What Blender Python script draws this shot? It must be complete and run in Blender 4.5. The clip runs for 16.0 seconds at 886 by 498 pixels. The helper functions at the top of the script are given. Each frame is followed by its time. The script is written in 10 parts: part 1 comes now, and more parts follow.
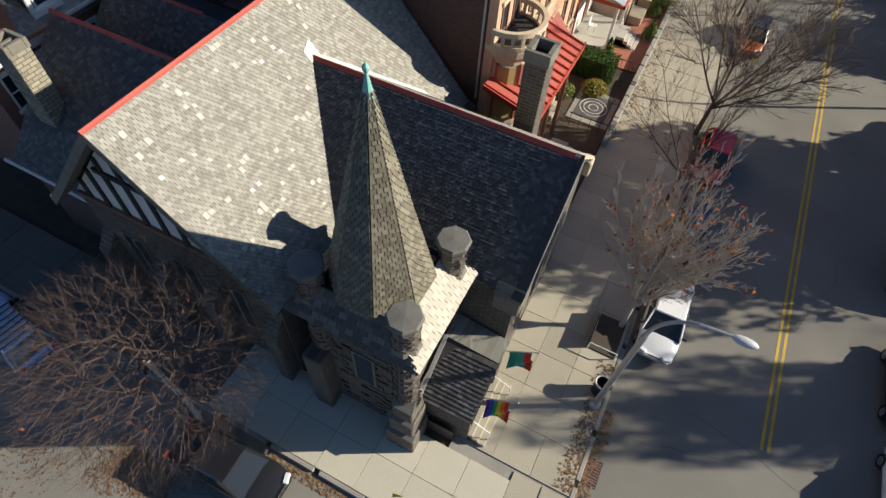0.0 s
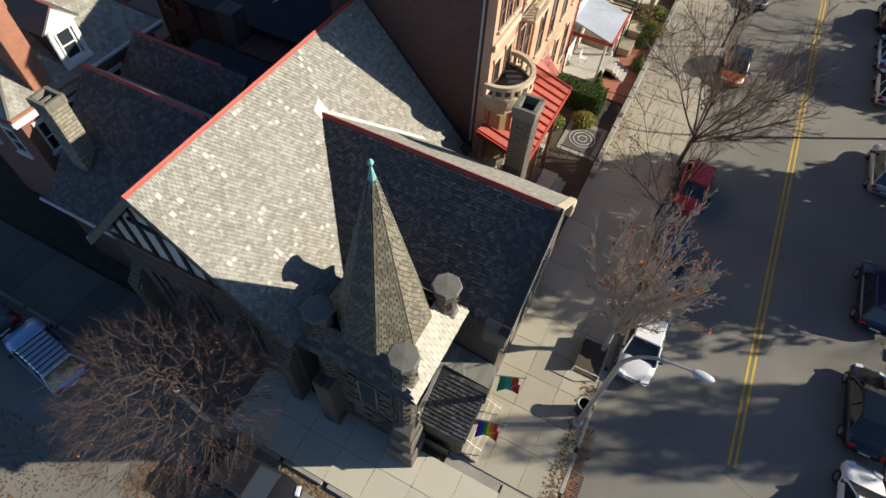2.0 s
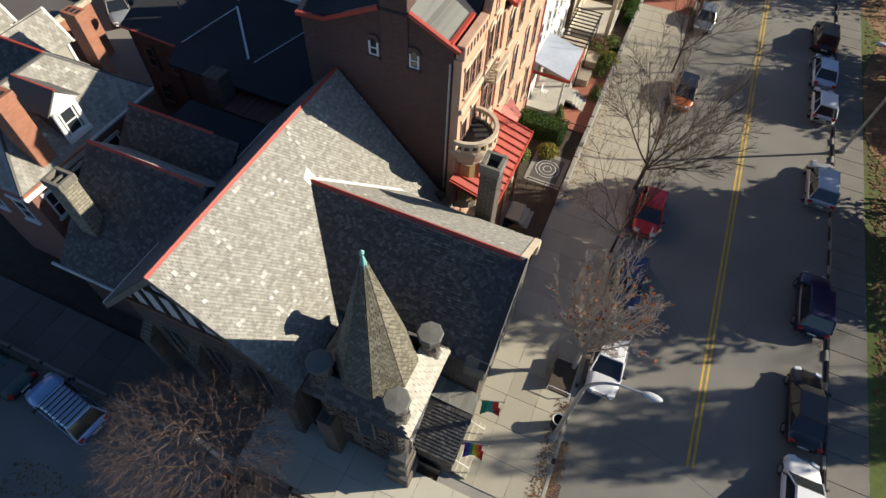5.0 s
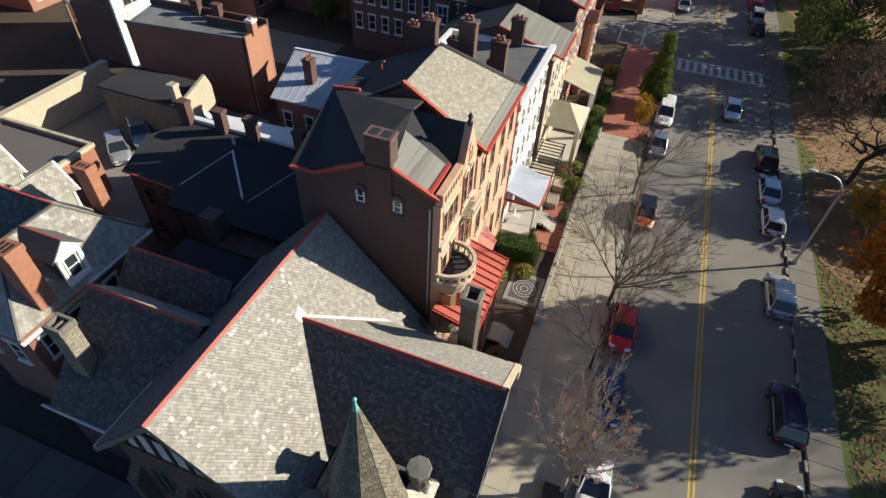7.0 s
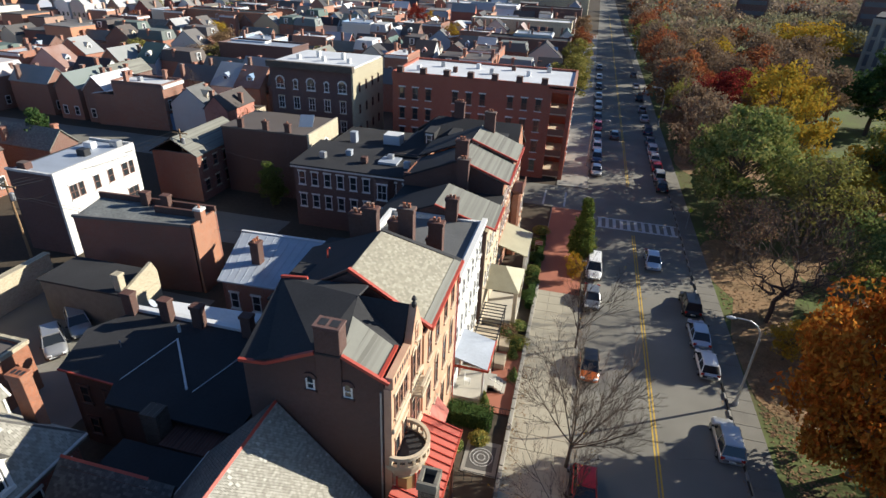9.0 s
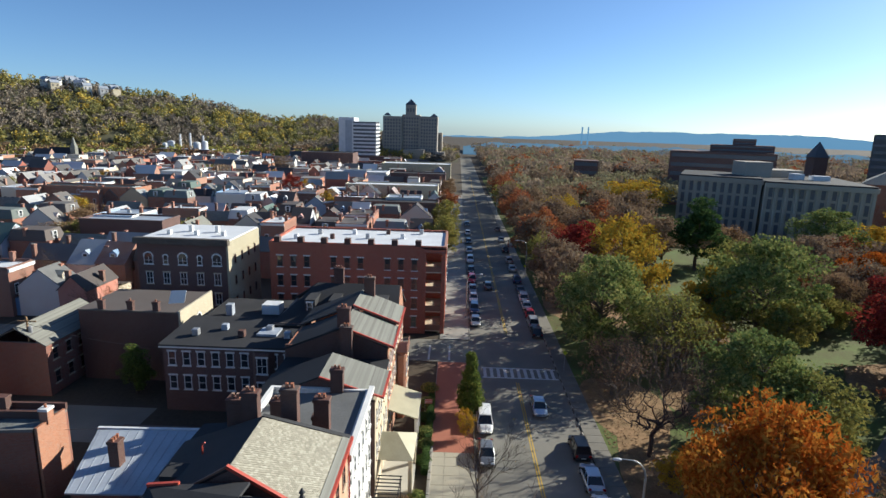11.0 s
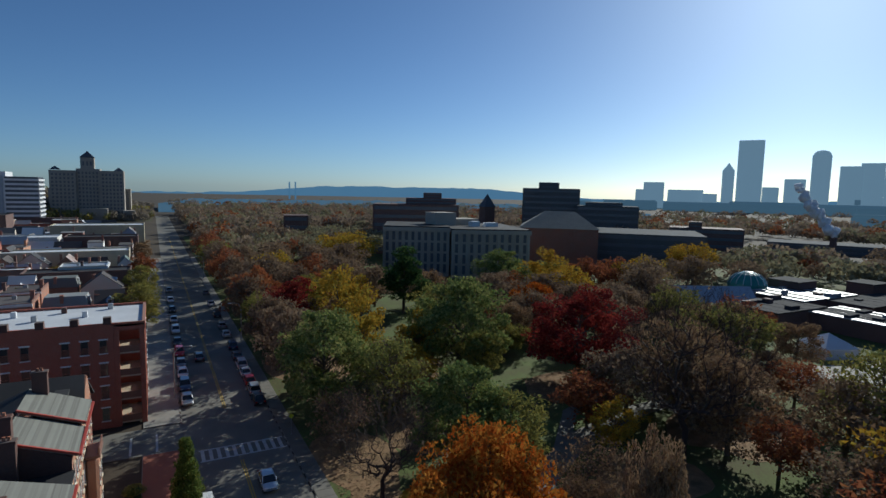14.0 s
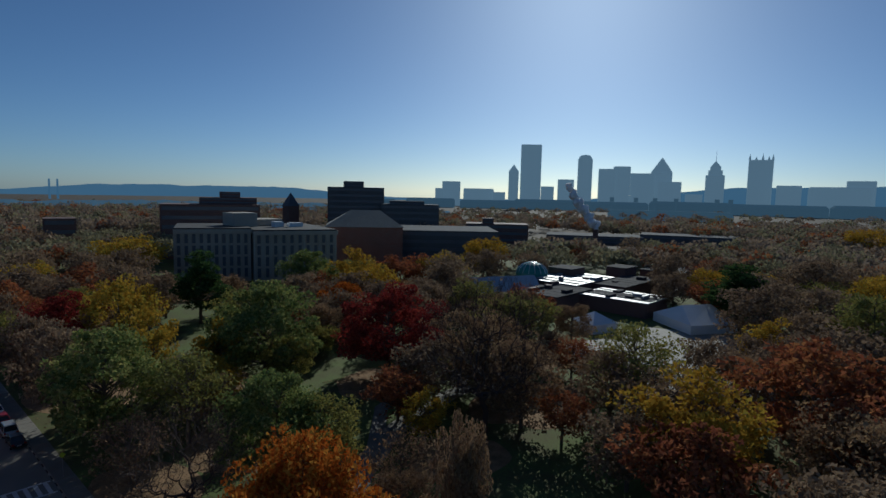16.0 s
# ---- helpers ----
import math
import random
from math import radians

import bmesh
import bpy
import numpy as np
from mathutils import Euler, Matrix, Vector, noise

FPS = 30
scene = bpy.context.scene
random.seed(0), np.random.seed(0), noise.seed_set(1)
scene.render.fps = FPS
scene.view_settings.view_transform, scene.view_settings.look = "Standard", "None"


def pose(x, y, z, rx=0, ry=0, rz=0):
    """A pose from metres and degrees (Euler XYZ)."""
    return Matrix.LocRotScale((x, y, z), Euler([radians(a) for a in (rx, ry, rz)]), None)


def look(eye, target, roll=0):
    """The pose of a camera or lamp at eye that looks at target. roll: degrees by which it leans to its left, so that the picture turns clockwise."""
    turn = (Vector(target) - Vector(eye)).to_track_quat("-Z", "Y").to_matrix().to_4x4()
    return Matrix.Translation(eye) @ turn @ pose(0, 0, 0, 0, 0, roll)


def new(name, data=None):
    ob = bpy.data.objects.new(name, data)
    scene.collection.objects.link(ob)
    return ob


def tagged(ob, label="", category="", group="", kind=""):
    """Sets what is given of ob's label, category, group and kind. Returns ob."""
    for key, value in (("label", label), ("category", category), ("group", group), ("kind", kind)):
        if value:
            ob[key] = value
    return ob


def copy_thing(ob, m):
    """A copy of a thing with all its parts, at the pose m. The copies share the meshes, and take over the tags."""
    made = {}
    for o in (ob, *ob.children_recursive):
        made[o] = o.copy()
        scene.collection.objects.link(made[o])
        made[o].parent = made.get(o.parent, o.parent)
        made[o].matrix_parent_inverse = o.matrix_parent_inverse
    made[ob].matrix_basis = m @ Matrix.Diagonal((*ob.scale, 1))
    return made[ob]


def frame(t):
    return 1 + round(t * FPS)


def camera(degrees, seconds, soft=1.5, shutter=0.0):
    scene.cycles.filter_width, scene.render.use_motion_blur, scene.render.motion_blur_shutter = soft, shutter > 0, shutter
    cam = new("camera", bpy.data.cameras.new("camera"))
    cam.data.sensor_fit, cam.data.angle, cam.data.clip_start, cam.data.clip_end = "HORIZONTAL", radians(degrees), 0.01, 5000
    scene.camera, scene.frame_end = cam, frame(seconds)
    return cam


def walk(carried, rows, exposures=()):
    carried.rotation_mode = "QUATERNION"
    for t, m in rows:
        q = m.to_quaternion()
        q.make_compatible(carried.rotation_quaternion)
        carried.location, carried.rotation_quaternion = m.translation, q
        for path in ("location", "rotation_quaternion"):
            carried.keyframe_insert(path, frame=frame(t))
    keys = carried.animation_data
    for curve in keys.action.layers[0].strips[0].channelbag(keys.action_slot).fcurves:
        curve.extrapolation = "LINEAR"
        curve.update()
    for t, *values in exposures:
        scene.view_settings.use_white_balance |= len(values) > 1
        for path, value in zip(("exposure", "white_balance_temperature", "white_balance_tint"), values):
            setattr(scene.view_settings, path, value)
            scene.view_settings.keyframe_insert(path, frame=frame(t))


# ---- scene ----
cam = camera(77.0, 16.0)
PATH = [
    (0, (-9.718, -0.034, 22.887), (-10.185, 1.039, 21.265), 4.5),
    (0.5, (-9.683, -0.001, 23.663), (-10.152, 1.068, 22.039), 4.5),
    (1, (-9.658, -0.006, 24.415), (-10.127, 1.061, 22.79), 4.4),
    (1.5, (-9.617, -0.03, 25.057), (-10.086, 1.038, 23.432), 4.4),
    (2, (-9.562, -0.053, 25.68), (-10.034, 1.014, 24.056), 4.3),
    (2.5, (-9.537, -0.026, 26.307), (-10.01, 1.037, 24.68), 4.2),
    (3, (-9.546, -0.07, 26.913), (-10.018, 0.993, 25.286), 4.2),
    (5.5, (-9.654, -0.105, 29.906), (-10.056, 1.001, 28.289), 3.5),
    (6, (-9.715, -0.094, 30.484), (-10.131, 1.079, 28.919), 3.5),
    (6.5, (-9.686, -0.181, 30.991), (-10.128, 1.097, 29.517), 3.3),
    (7, (-9.728, -0.224, 31.63), (-10.192, 1.144, 30.248), 3.3),
    (7.5, (-9.747, -0.251, 32.153), (-10.228, 1.206, 30.87), 3.2),
    (8, (-9.698, -0.231, 32.647), (-10.187, 1.311, 31.47), 2.9),
    (8.5, (-9.687, -0.33, 33.177), (-10.149, 1.3, 32.115), 2.6),
    (9, (-9.667, -0.369, 33.607), (-10.069, 1.348, 32.665), 2.4),
    (9.5, (-9.649, -0.456, 34.031), (-9.972, 1.34, 33.213), 2.2),
    (10, (-9.608, -0.69, 34.488), (-9.834, 1.173, 33.798), 2.0),
    (10.2, (-9.561, -0.768, 34.641), (-9.751, 1.118, 34.004), 1.9),
    (12.3, (-9.5, -0.8, 35.55), (-9.192, 1.164, 35.332), 1.3),
    (12.5, (-9.496, -0.8, 35.574), (-9.113, 1.151, 35.357), 1.3),
    (13, (-9.486, -0.8, 35.634), (-8.911, 1.104, 35.42), 1.3),
    (13.5, (-9.476, -0.8, 35.694), (-8.723, 1.041, 35.482), 1.1),
    (14, (-9.466, -0.8, 35.754), (-8.544, 0.962, 35.543), 1.2),
    (14.5, (-9.456, -0.8, 35.814), (-8.382, 0.874, 35.606), 1.0),
    (15, (-9.446, -0.8, 35.874), (-8.239, 0.782, 35.668), 1.0),
    (15.5, (-9.436, -0.8, 35.934), (-8.096, 0.67, 35.729), 1.0),
    (16, (-9.426, -0.8, 35.994), (-7.962, 0.547, 35.792), 1.2),
]
EXPOSURES = [(0.0, 0.74, 6780, 8), (8.0, 0.8, 6700, 8), (9.0, 0.88, 6500, 7), (10.2, 0.94, 6300, 6), (12.3, 0.44, 6200, 4), (13.5, 0.06, 5950, 3), (16.0, -0.66, 5700, 2)]
walk(cam, [(t, look(eye, target, roll)) for t, eye, target, roll in PATH], EXPOSURES)

# ---- world and sun ----
SUN_AZ, SUN_EL = radians(61), radians(24)
world = bpy.data.worlds.new("world")
scene.world = world
world.use_nodes = True
wn = world.node_tree
wn.nodes.clear()
sky = wn.nodes.new("ShaderNodeTexSky")
sky.sky_type, sky.sun_disc = "NISHITA", False
sky.sun_elevation, sky.sun_rotation = SUN_EL, SUN_AZ
sky.altitude, sky.air_density, sky.dust_density, sky.ozone_density = 250, 0.7, 0.55, 3.0
wbg = wn.nodes.new("ShaderNodeBackground")
wbg.inputs[1].default_value = 0.07
wout = wn.nodes.new("ShaderNodeOutputWorld")
cool = wn.nodes.new("ShaderNodeMix")
cool.data_type, cool.blend_type = "RGBA", "MULTIPLY"
cool.inputs["Factor"].default_value = 1.0
cool.inputs[7].default_value = (0.86, 1.0, 1.14, 1)
wn.links.new(sky.outputs[0], cool.inputs[6])
wn.links.new(cool.outputs[2], wbg.inputs[0])
wn.links.new(wbg.outputs[0], wout.inputs[0])

sun_way = Vector((math.sin(SUN_AZ) * math.cos(SUN_EL), math.cos(SUN_AZ) * math.cos(SUN_EL), math.sin(SUN_EL)))
sun_data = bpy.data.lights.new("sun", "SUN")
sun_data.energy, sun_data.angle, sun_data.color = 5.0, radians(0.5), (1.0, 0.93, 0.82)
sun = new("sun", sun_data)
sun.matrix_world = look(sun_way * 100, (0, 0, 0))

# ---- mesh building ----
class M:
    """Collects vertices and faces of one mesh."""

    def __init__(self):
        self.v, self.f = [], []

    def add(self, verts, faces):
        n = len(self.v)
        self.v.extend(tuple(p) for p in verts)
        self.f.extend(tuple(i + n for i in f) for f in faces)
        return self

    def box(self, x0, y0, z0, x1, y1, z1):
        return self.add([(x0, y0, z0), (x1, y0, z0), (x1, y1, z0), (x0, y1, z0), (x0, y0, z1), (x1, y0, z1), (x1, y1, z1), (x0, y1, z1)],
                        [(0, 3, 2, 1), (4, 5, 6, 7), (0, 1, 5, 4), (1, 2, 6, 5), (2, 3, 7, 6), (3, 0, 4, 7)])

    def cbox(self, cx, cy, z0, w, d, h, turn=0.0):
        """A box on z0 round (cx, cy), turned by degrees."""
        c, s = math.cos(radians(turn)), math.sin(radians(turn))
        pts = [(-w / 2, -d / 2), (w / 2, -d / 2), (w / 2, d / 2), (-w / 2, d / 2)]
        pts = [(cx + a * c - b * s, cy + a * s + b * c) for a, b in pts]
        return self.prism(pts, z0, z0 + h)

    def chamfer(self, x0, y0, z0, x1, y1, z1, b):
        """A box whose upright and top edges are bevelled by b."""
        def ring(x0, y0, x1, y1, z, c):
            return [(x0 + c, y0, z), (x1 - c, y0, z), (x1, y0 + c, z), (x1, y1 - c, z), (x1 - c, y1, z), (x0 + c, y1, z), (x0, y1 - c, z), (x0, y0 + c, z)]
        v = ring(x0, y0, x1, y1, z0, b) + ring(x0, y0, x1, y1, z1 - b, b) + ring(x0 + b, y0 + b, x1 - b, y1 - b, z1, b)
        f = [tuple(range(7, -1, -1)), tuple(range(16, 24))]
        for k in (0, 8):
            f += [(k + i, k + (i + 1) % 8, k + 8 + (i + 1) % 8, k + 8 + i) for i in range(8)]
        return self.add(v, f)

    def prism(self, poly, z0, z1):
        n = len(poly)
        area = sum(poly[i][0] * poly[(i + 1) % n][1] - poly[(i + 1) % n][0] * poly[i][1] for i in range(n))
        if area < 0:
            poly = list(poly)[::-1]
        v = [(x, y, z0) for x, y in poly] + [(x, y, z1) for x, y in poly]
        f = [tuple(range(n - 1, -1, -1)), tuple(range(n, 2 * n))] + [(i, (i + 1) % n, n + (i + 1) % n, n + i) for i in range(n)]
        return self.add(v, f)

    def slab(self, pts, t):
        """A flat polygon in space thickened by t below its face (the face looks to the side from which pts turn left)."""
        pts = [Vector(p) for p in pts]
        nrm = Vector((0, 0, 0))
        for i in range(1, len(pts) - 1):
            nrm += (pts[i] - pts[0]).cross(pts[i + 1] - pts[0])
        nrm.normalize()
        n = len(pts)
        v = [p for p in pts] + [p - nrm * t for p in pts]
        f = [tuple(range(n)), tuple(range(2 * n - 1, n - 1, -1))] + [(i, n + i, n + (i + 1) % n, (i + 1) % n) for i in range(n)]
        return self.add(v, f)

    def tube(self, p0, p1, r0, r1=None, n=6, caps=True):
        p0, p1 = Vector(p0), Vector(p1)
        r1 = r0 if r1 is None else r1
        d = (p1 - p0).normalized()
        a = d.orthogonal().normalized()
        b = d.cross(a)
        v = []
        for p, r in ((p0, r0), (p1, r1)):
            v += [p + (a * math.cos(2 * math.pi * i / n) + b * math.sin(2 * math.pi * i / n)) * r for i in range(n)]
        f = [(i, (i + 1) % n, n + (i + 1) % n, n + i) for i in range(n)]
        if caps:
            f += [tuple(range(n - 1, -1, -1)), tuple(range(n, 2 * n))]
        return self.add(v, f)

    def path(self, pts, r, n=6):
        for a, b in zip(pts, pts[1:]):
            self.tube(a, b, r, r, n)
        return self

    def lathe(self, profile, cx, cy, n=12, start=0.0):
        """profile: (radius, z) from below upwards."""
        v, f = [], []
        for r, z in profile:
            v += [(cx + r * math.cos(start + 2 * math.pi * i / n), cy + r * math.sin(start + 2 * math.pi * i / n), z) for i in range(n)]
        for k in range(len(profile) - 1):
            f += [(k * n + i, k * n + (i + 1) % n, (k + 1) * n + (i + 1) % n, (k + 1) * n + i) for i in range(n)]
        f += [tuple(range(n - 1, -1, -1)), tuple(range((len(profile) - 1) * n, len(profile) * n))]
        return self.add(v, f)

    def blob(self, c, rx, ry, rz, seed=0, rough=0.15, n=10, rings=7):
        v, f = [], []
        for k in range(rings + 1):
            th = math.pi * k / rings
            for i in range(n):
                ph = 2 * math.pi * i / n
                d = Vector((math.sin(th) * math.cos(ph), math.sin(th) * math.sin(ph), math.cos(th)))
                s = 1 + rough * noise.noise(d * 2.3 + Vector((seed * 7.1, seed * 3.3, 0)))
                v.append((c[0] + d.x * rx * s, c[1] + d.y * ry * s, c[2] + d.z * rz * s))
        for k in range(rings):
            f += [(k * n + i, (k + 1) * n + i, (k + 1) * n + (i + 1) % n, k * n + (i + 1) % n) for i in range(n)]
        return self.add(v, f)

    def mesh(self, name, smooth=False):
        me = bpy.data.meshes.new(name)
        me.from_pydata(self.v, [], self.f)
        me.validate()
        if smooth:
            me.polygons.foreach_set("use_smooth", [True] * len(me.polygons))
        return me


def thing(name, at, label, category, group="", turn=0.0, kind=""):
    """An Empty at the base of a thing, to which its parts belong."""
    e = new(name)
    e.location = at
    e.rotation_euler = (0, 0, radians(turn))
    e.empty_display_size = 0.3
    return tagged(e, label, category, group, kind)


def part(name, m, material, parent=None, label="", smooth=False, local=False):
    """One mesh under a thing or a part. The mesh is in world places, or, where local, in the parent's."""
    me = m if isinstance(m, bpy.types.Mesh) else m.mesh(name, smooth)
    if material and not me.materials:
        me.materials.append(material)
    ob = new(name, me)
    if parent is not None:
        ob.parent = parent
        if not local and parent.type == "EMPTY":
            ob.location = -parent.location
    if label:
        ob["label"] = label
    return ob


def placed(name, me, material, parent, m, label=""):
    """A shared mesh set at the pose m (world) under a thing that is not turned."""
    if material and not me.materials:
        me.materials.append(material)
    ob = new(name, me)
    if parent is not None:
        ob.parent = parent
        if parent.type == "EMPTY":
            m = Matrix.Translation(-parent.location) @ m
    ob.matrix_basis = m
    if label:
        ob["label"] = label
    return ob


def single(name, m, material, label, category, group="", kind="", smooth=False):
    ob = part(name, m, material, None, "", smooth)
    return tagged(ob, label, category, group, kind)


# ---- materials ----
def material(name, colour, rough=0.8, vary=0.25, big=0.4, fine=12.0, bump=0.3, metal=0.0, spec=0.4, other=None, island=0.0, objects=0.0):
    """A surface with two scales of variation. big, fine: how often the noise turns in a metre. island, objects: how far single pieces or objects differ."""
    m = bpy.data.materials.new(name)
    m.use_nodes = True
    t = m.node_tree
    bsdf = t.nodes["Principled BSDF"]
    geo = t.nodes.new("ShaderNodeNewGeometry")
    def noise_at(scale, detail):
        n = t.nodes.new("ShaderNodeTexNoise")
        n.inputs["Scale"].default_value, n.inputs["Detail"].default_value = scale, detail
        t.links.new(geo.outputs["Position"], n.inputs["Vector"])
        return n
    n1, n2 = noise_at(big, 3), noise_at(fine, 4)
    add = t.nodes.new("ShaderNodeMath")
    add.operation = "MULTIPLY_ADD"
    add.inputs[1].default_value = 0.6
    t.links.new(n1.outputs["Fac"], add.inputs[0])
    half = t.nodes.new("ShaderNodeMath")
    half.operation = "MULTIPLY"
    half.inputs[1].default_value = 0.4
    t.links.new(n2.outputs["Fac"], half.inputs[0])
    t.links.new(half.outputs[0], add.inputs[2])
    last = add.outputs[0]
    for amount, kind in ((island, "geo"), (objects, "obj")):
        if amount:
            src = geo.outputs["Random Per Island"] if kind == "geo" else t.nodes.new("ShaderNodeObjectInfo").outputs["Random"]
            mx = t.nodes.new("ShaderNodeMix")
            mx.inputs["Factor"].default_value = amount
            t.links.new(last, mx.inputs["A"])
            t.links.new(src, mx.inputs["B"])
            last = mx.outputs["Result"]
    ramp = t.nodes.new("ShaderNodeValToRGB")
    other = other or tuple(c * (1 - vary) for c in colour)
    e = ramp.color_ramp.elements
    e[0].position, e[1].position = (0.1, 0.9) if (island or objects) else (0.3, 0.7)
    e[0].color, e[1].color = (*other, 1), (*colour, 1)
    t.links.new(last, ramp.inputs[0])
    t.links.new(ramp.outputs[0], bsdf.inputs["Base Color"])
    bsdf.inputs["Roughness"].default_value, bsdf.inputs["Metallic"].default_value = rough, metal
    bsdf.inputs["Specular IOR Level"].default_value = spec
    if bump:
        b = t.nodes.new("ShaderNodeBump")
        b.inputs["Strength"].default_value, b.inputs["Distance"].default_value = bump, 0.02
        t.links.new(n2.outputs["Fac"], b.inputs["Height"])
        t.links.new(b.outputs[0], bsdf.inputs["Normal"])
    return m


def stops(m, *pairs):
    """Sets the stops of a material's colour ramp."""
    ramp = next(n for n in m.node_tree.nodes if n.bl_idname == "ShaderNodeValToRGB").color_ramp
    while len(ramp.elements) > 2:
        ramp.elements.remove(ramp.elements[-1])
    for i, (p, c) in enumerate(pairs):
        el = ramp.elements[i] if i < 2 else ramp.elements.new(p)
        el.position, el.color = p, (*c, 1)
    return m


def brick_material(name, colour, mortar, w=0.22, h=0.075, vary=0.35, bump=0.5, rough=0.85, objects=0.0, gap=0.012, other=None):
    """Courses on upright walls: the brick pattern runs along the wall, whichever way it faces."""
    m = material(name, colour, rough, vary, 0.25, 9.0, 0.0, objects=objects, other=other)
    t = m.node_tree
    bsdf = t.nodes["Principled BSDF"]
    ramp = next(n for n in t.nodes if n.bl_idname == "ShaderNodeValToRGB")
    geo = next(n for n in t.nodes if n.bl_idname == "ShaderNodeNewGeometry")
    sp, sn = t.nodes.new("ShaderNodeSeparateXYZ"), t.nodes.new("ShaderNodeSeparateXYZ")
    t.links.new(geo.outputs["Position"], sp.inputs[0])
    t.links.new(geo.outputs["True Normal"], sn.inputs[0])
    ab = t.nodes.new("ShaderNodeMath")
    ab.operation = "ABSOLUTE"
    t.links.new(sn.outputs[0], ab.inputs[0])
    st = t.nodes.new("ShaderNodeMath")
    st.operation = "GREATER_THAN"
    st.inputs[1].default_value = 0.7
    t.links.new(ab.outputs[0], st.inputs[0])
    along = t.nodes.new("ShaderNodeMix")
    t.links.new(st.outputs[0], along.inputs["Factor"])
    t.links.new(sp.outputs[0], along.inputs["A"])
    t.links.new(sp.outputs[1], along.inputs["B"])
    co = t.nodes.new("ShaderNodeCombineXYZ")
    t.links.new(along.outputs["Result"], co.inputs[0])
    t.links.new(sp.outputs[2], co.inputs[1])
    bt = t.nodes.new("ShaderNodeTexBrick")
    bt.inputs["Scale"].default_value = 1.0
    bt.inputs["Brick Width"].default_value, bt.inputs["Row Height"].default_value = w, h
    bt.inputs["Mortar Size"].default_value, bt.inputs["Bias"].default_value = gap, 0.0
    bt.inputs["Color1"].default_value, bt.inputs["Color2"].default_value = (1, 1, 1, 1), (0.62, 0.6, 0.6, 1)
    bt.inputs["Mortar"].default_value = (1, 1, 1, 1)
    t.links.new(co.outputs[0], bt.inputs["Vector"])
    mul = t.nodes.new("ShaderNodeMix")
    mul.data_type, mul.blend_type = "RGBA", "MULTIPLY"
    mul.inputs["Factor"].default_value = 1.0
    t.links.new(ramp.outputs[0], mul.inputs[6])
    t.links.new(bt.outputs["Color"], mul.inputs[7])
    mo = t.nodes.new("ShaderNodeMix")
    mo.data_type = "RGBA"
    t.links.new(bt.outputs["Fac"], mo.inputs["Factor"])
    t.links.new(mul.outputs[2], mo.inputs[6])
    mo.inputs[7].default_value = (*mortar, 1)
    t.links.new(mo.outputs[2], bsdf.inputs["Base Color"])
    b = t.nodes.new("ShaderNodeBump")
    b.invert = True
    b.inputs["Strength"].default_value, b.inputs["Distance"].default_value = bump, 0.015
    t.links.new(bt.outputs["Fac"], b.inputs["Height"])
    t.links.new(b.outputs[0], bsdf.inputs["Normal"])
    return m


def leaf_material(name, a, b, c, bright=1.0):
    """Leaves that let light through, each of its own shade."""
    m = bpy.data.materials.new(name)
    m.use_nodes = True
    t = m.node_tree
    t.nodes.clear()
    geo = t.nodes.new("ShaderNodeNewGeometry")
    info = t.nodes.new("ShaderNodeObjectInfo")
    mx = t.nodes.new("ShaderNodeMix")
    mx.inputs["Factor"].default_value = 0.25
    t.links.new(geo.outputs["Random Per Island"], mx.inputs["A"])
    t.links.new(info.outputs["Random"], mx.inputs["B"])
    ramp = t.nodes.new("ShaderNodeValToRGB")
    e = ramp.color_ramp.elements
    e[0].position, e[0].color = 0.1, (*a, 1)
    e[1].position, e[1].color = 0.9, (*c, 1)
    mid = e.new(0.5)
    mid.color = (*b, 1)
    t.links.new(mx.outputs["Result"], ramp.inputs[0])
    d, tr = t.nodes.new("ShaderNodeBsdfDiffuse"), t.nodes.new("ShaderNodeBsdfTranslucent")
    mix = t.nodes.new("ShaderNodeMixShader")
    mix.inputs[0].default_value = 0.24
    out = t.nodes.new("ShaderNodeOutputMaterial")
    for n in (d, tr):
        t.links.new(ramp.outputs[0], n.inputs[0])
    t.links.new(d.outputs[0], mix.inputs[1])
    t.links.new(tr.outputs[0], mix.inputs[2])
    t.links.new(mix.outputs[0], out.inputs[0])
    return m


def glass_material(name, tint=(0.03, 0.035, 0.04), rough=0.06):
    m = bpy.data.materials.new(name)
    m.use_nodes = True
    b = m.node_tree.nodes["Principled BSDF"]
    b.inputs["Base Color"].default_value = (*tint, 1)
    b.inputs["Roughness"].default_value = rough
    b.inputs["Specular IOR Level"].default_value = 0.8
    return m


def paint_material(name, colour, rough=0.35, metal=0.0, coat=0.0):
    m = material(name, colour, rough, 0.08, 1.5, 30, 0.05, metal)
    m.node_tree.nodes["Principled BSDF"].inputs["Coat Weight"].default_value = coat
    return m

# ---- the place's materials ----
asphalt = material("asphalt", (0.25, 0.238, 0.207), 0.95, 0.38, 0.16, 30, 0.5, spec=0.1)
# Flags darkened to hold the church's shade on the side pavement.
worn_flag = material("worn_flag", (0.15, 0.14, 0.12), 0.9, 0.45, 0.5, 9, 0.4, spec=0.25, objects=0.3)
concrete = material("concrete", (0.47, 0.43, 0.335), 0.9, 0.38, 0.5, 14, 0.4, spec=0.25, objects=0.35)
kerb_stone = material("kerb_stone", (0.33, 0.31, 0.27), 0.85, 0.35, 0.8, 16, 0.5)
earth = material("earth", (0.1, 0.08, 0.058), 0.95, 0.5, 0.08, 2.0, 0.6, spec=0.2)
lawn_green = material("lawn_green", (0.11, 0.165, 0.04), 0.95, 0.5, 0.15, 3.0, 0.8, spec=0.2, other=(0.085, 0.062, 0.035))
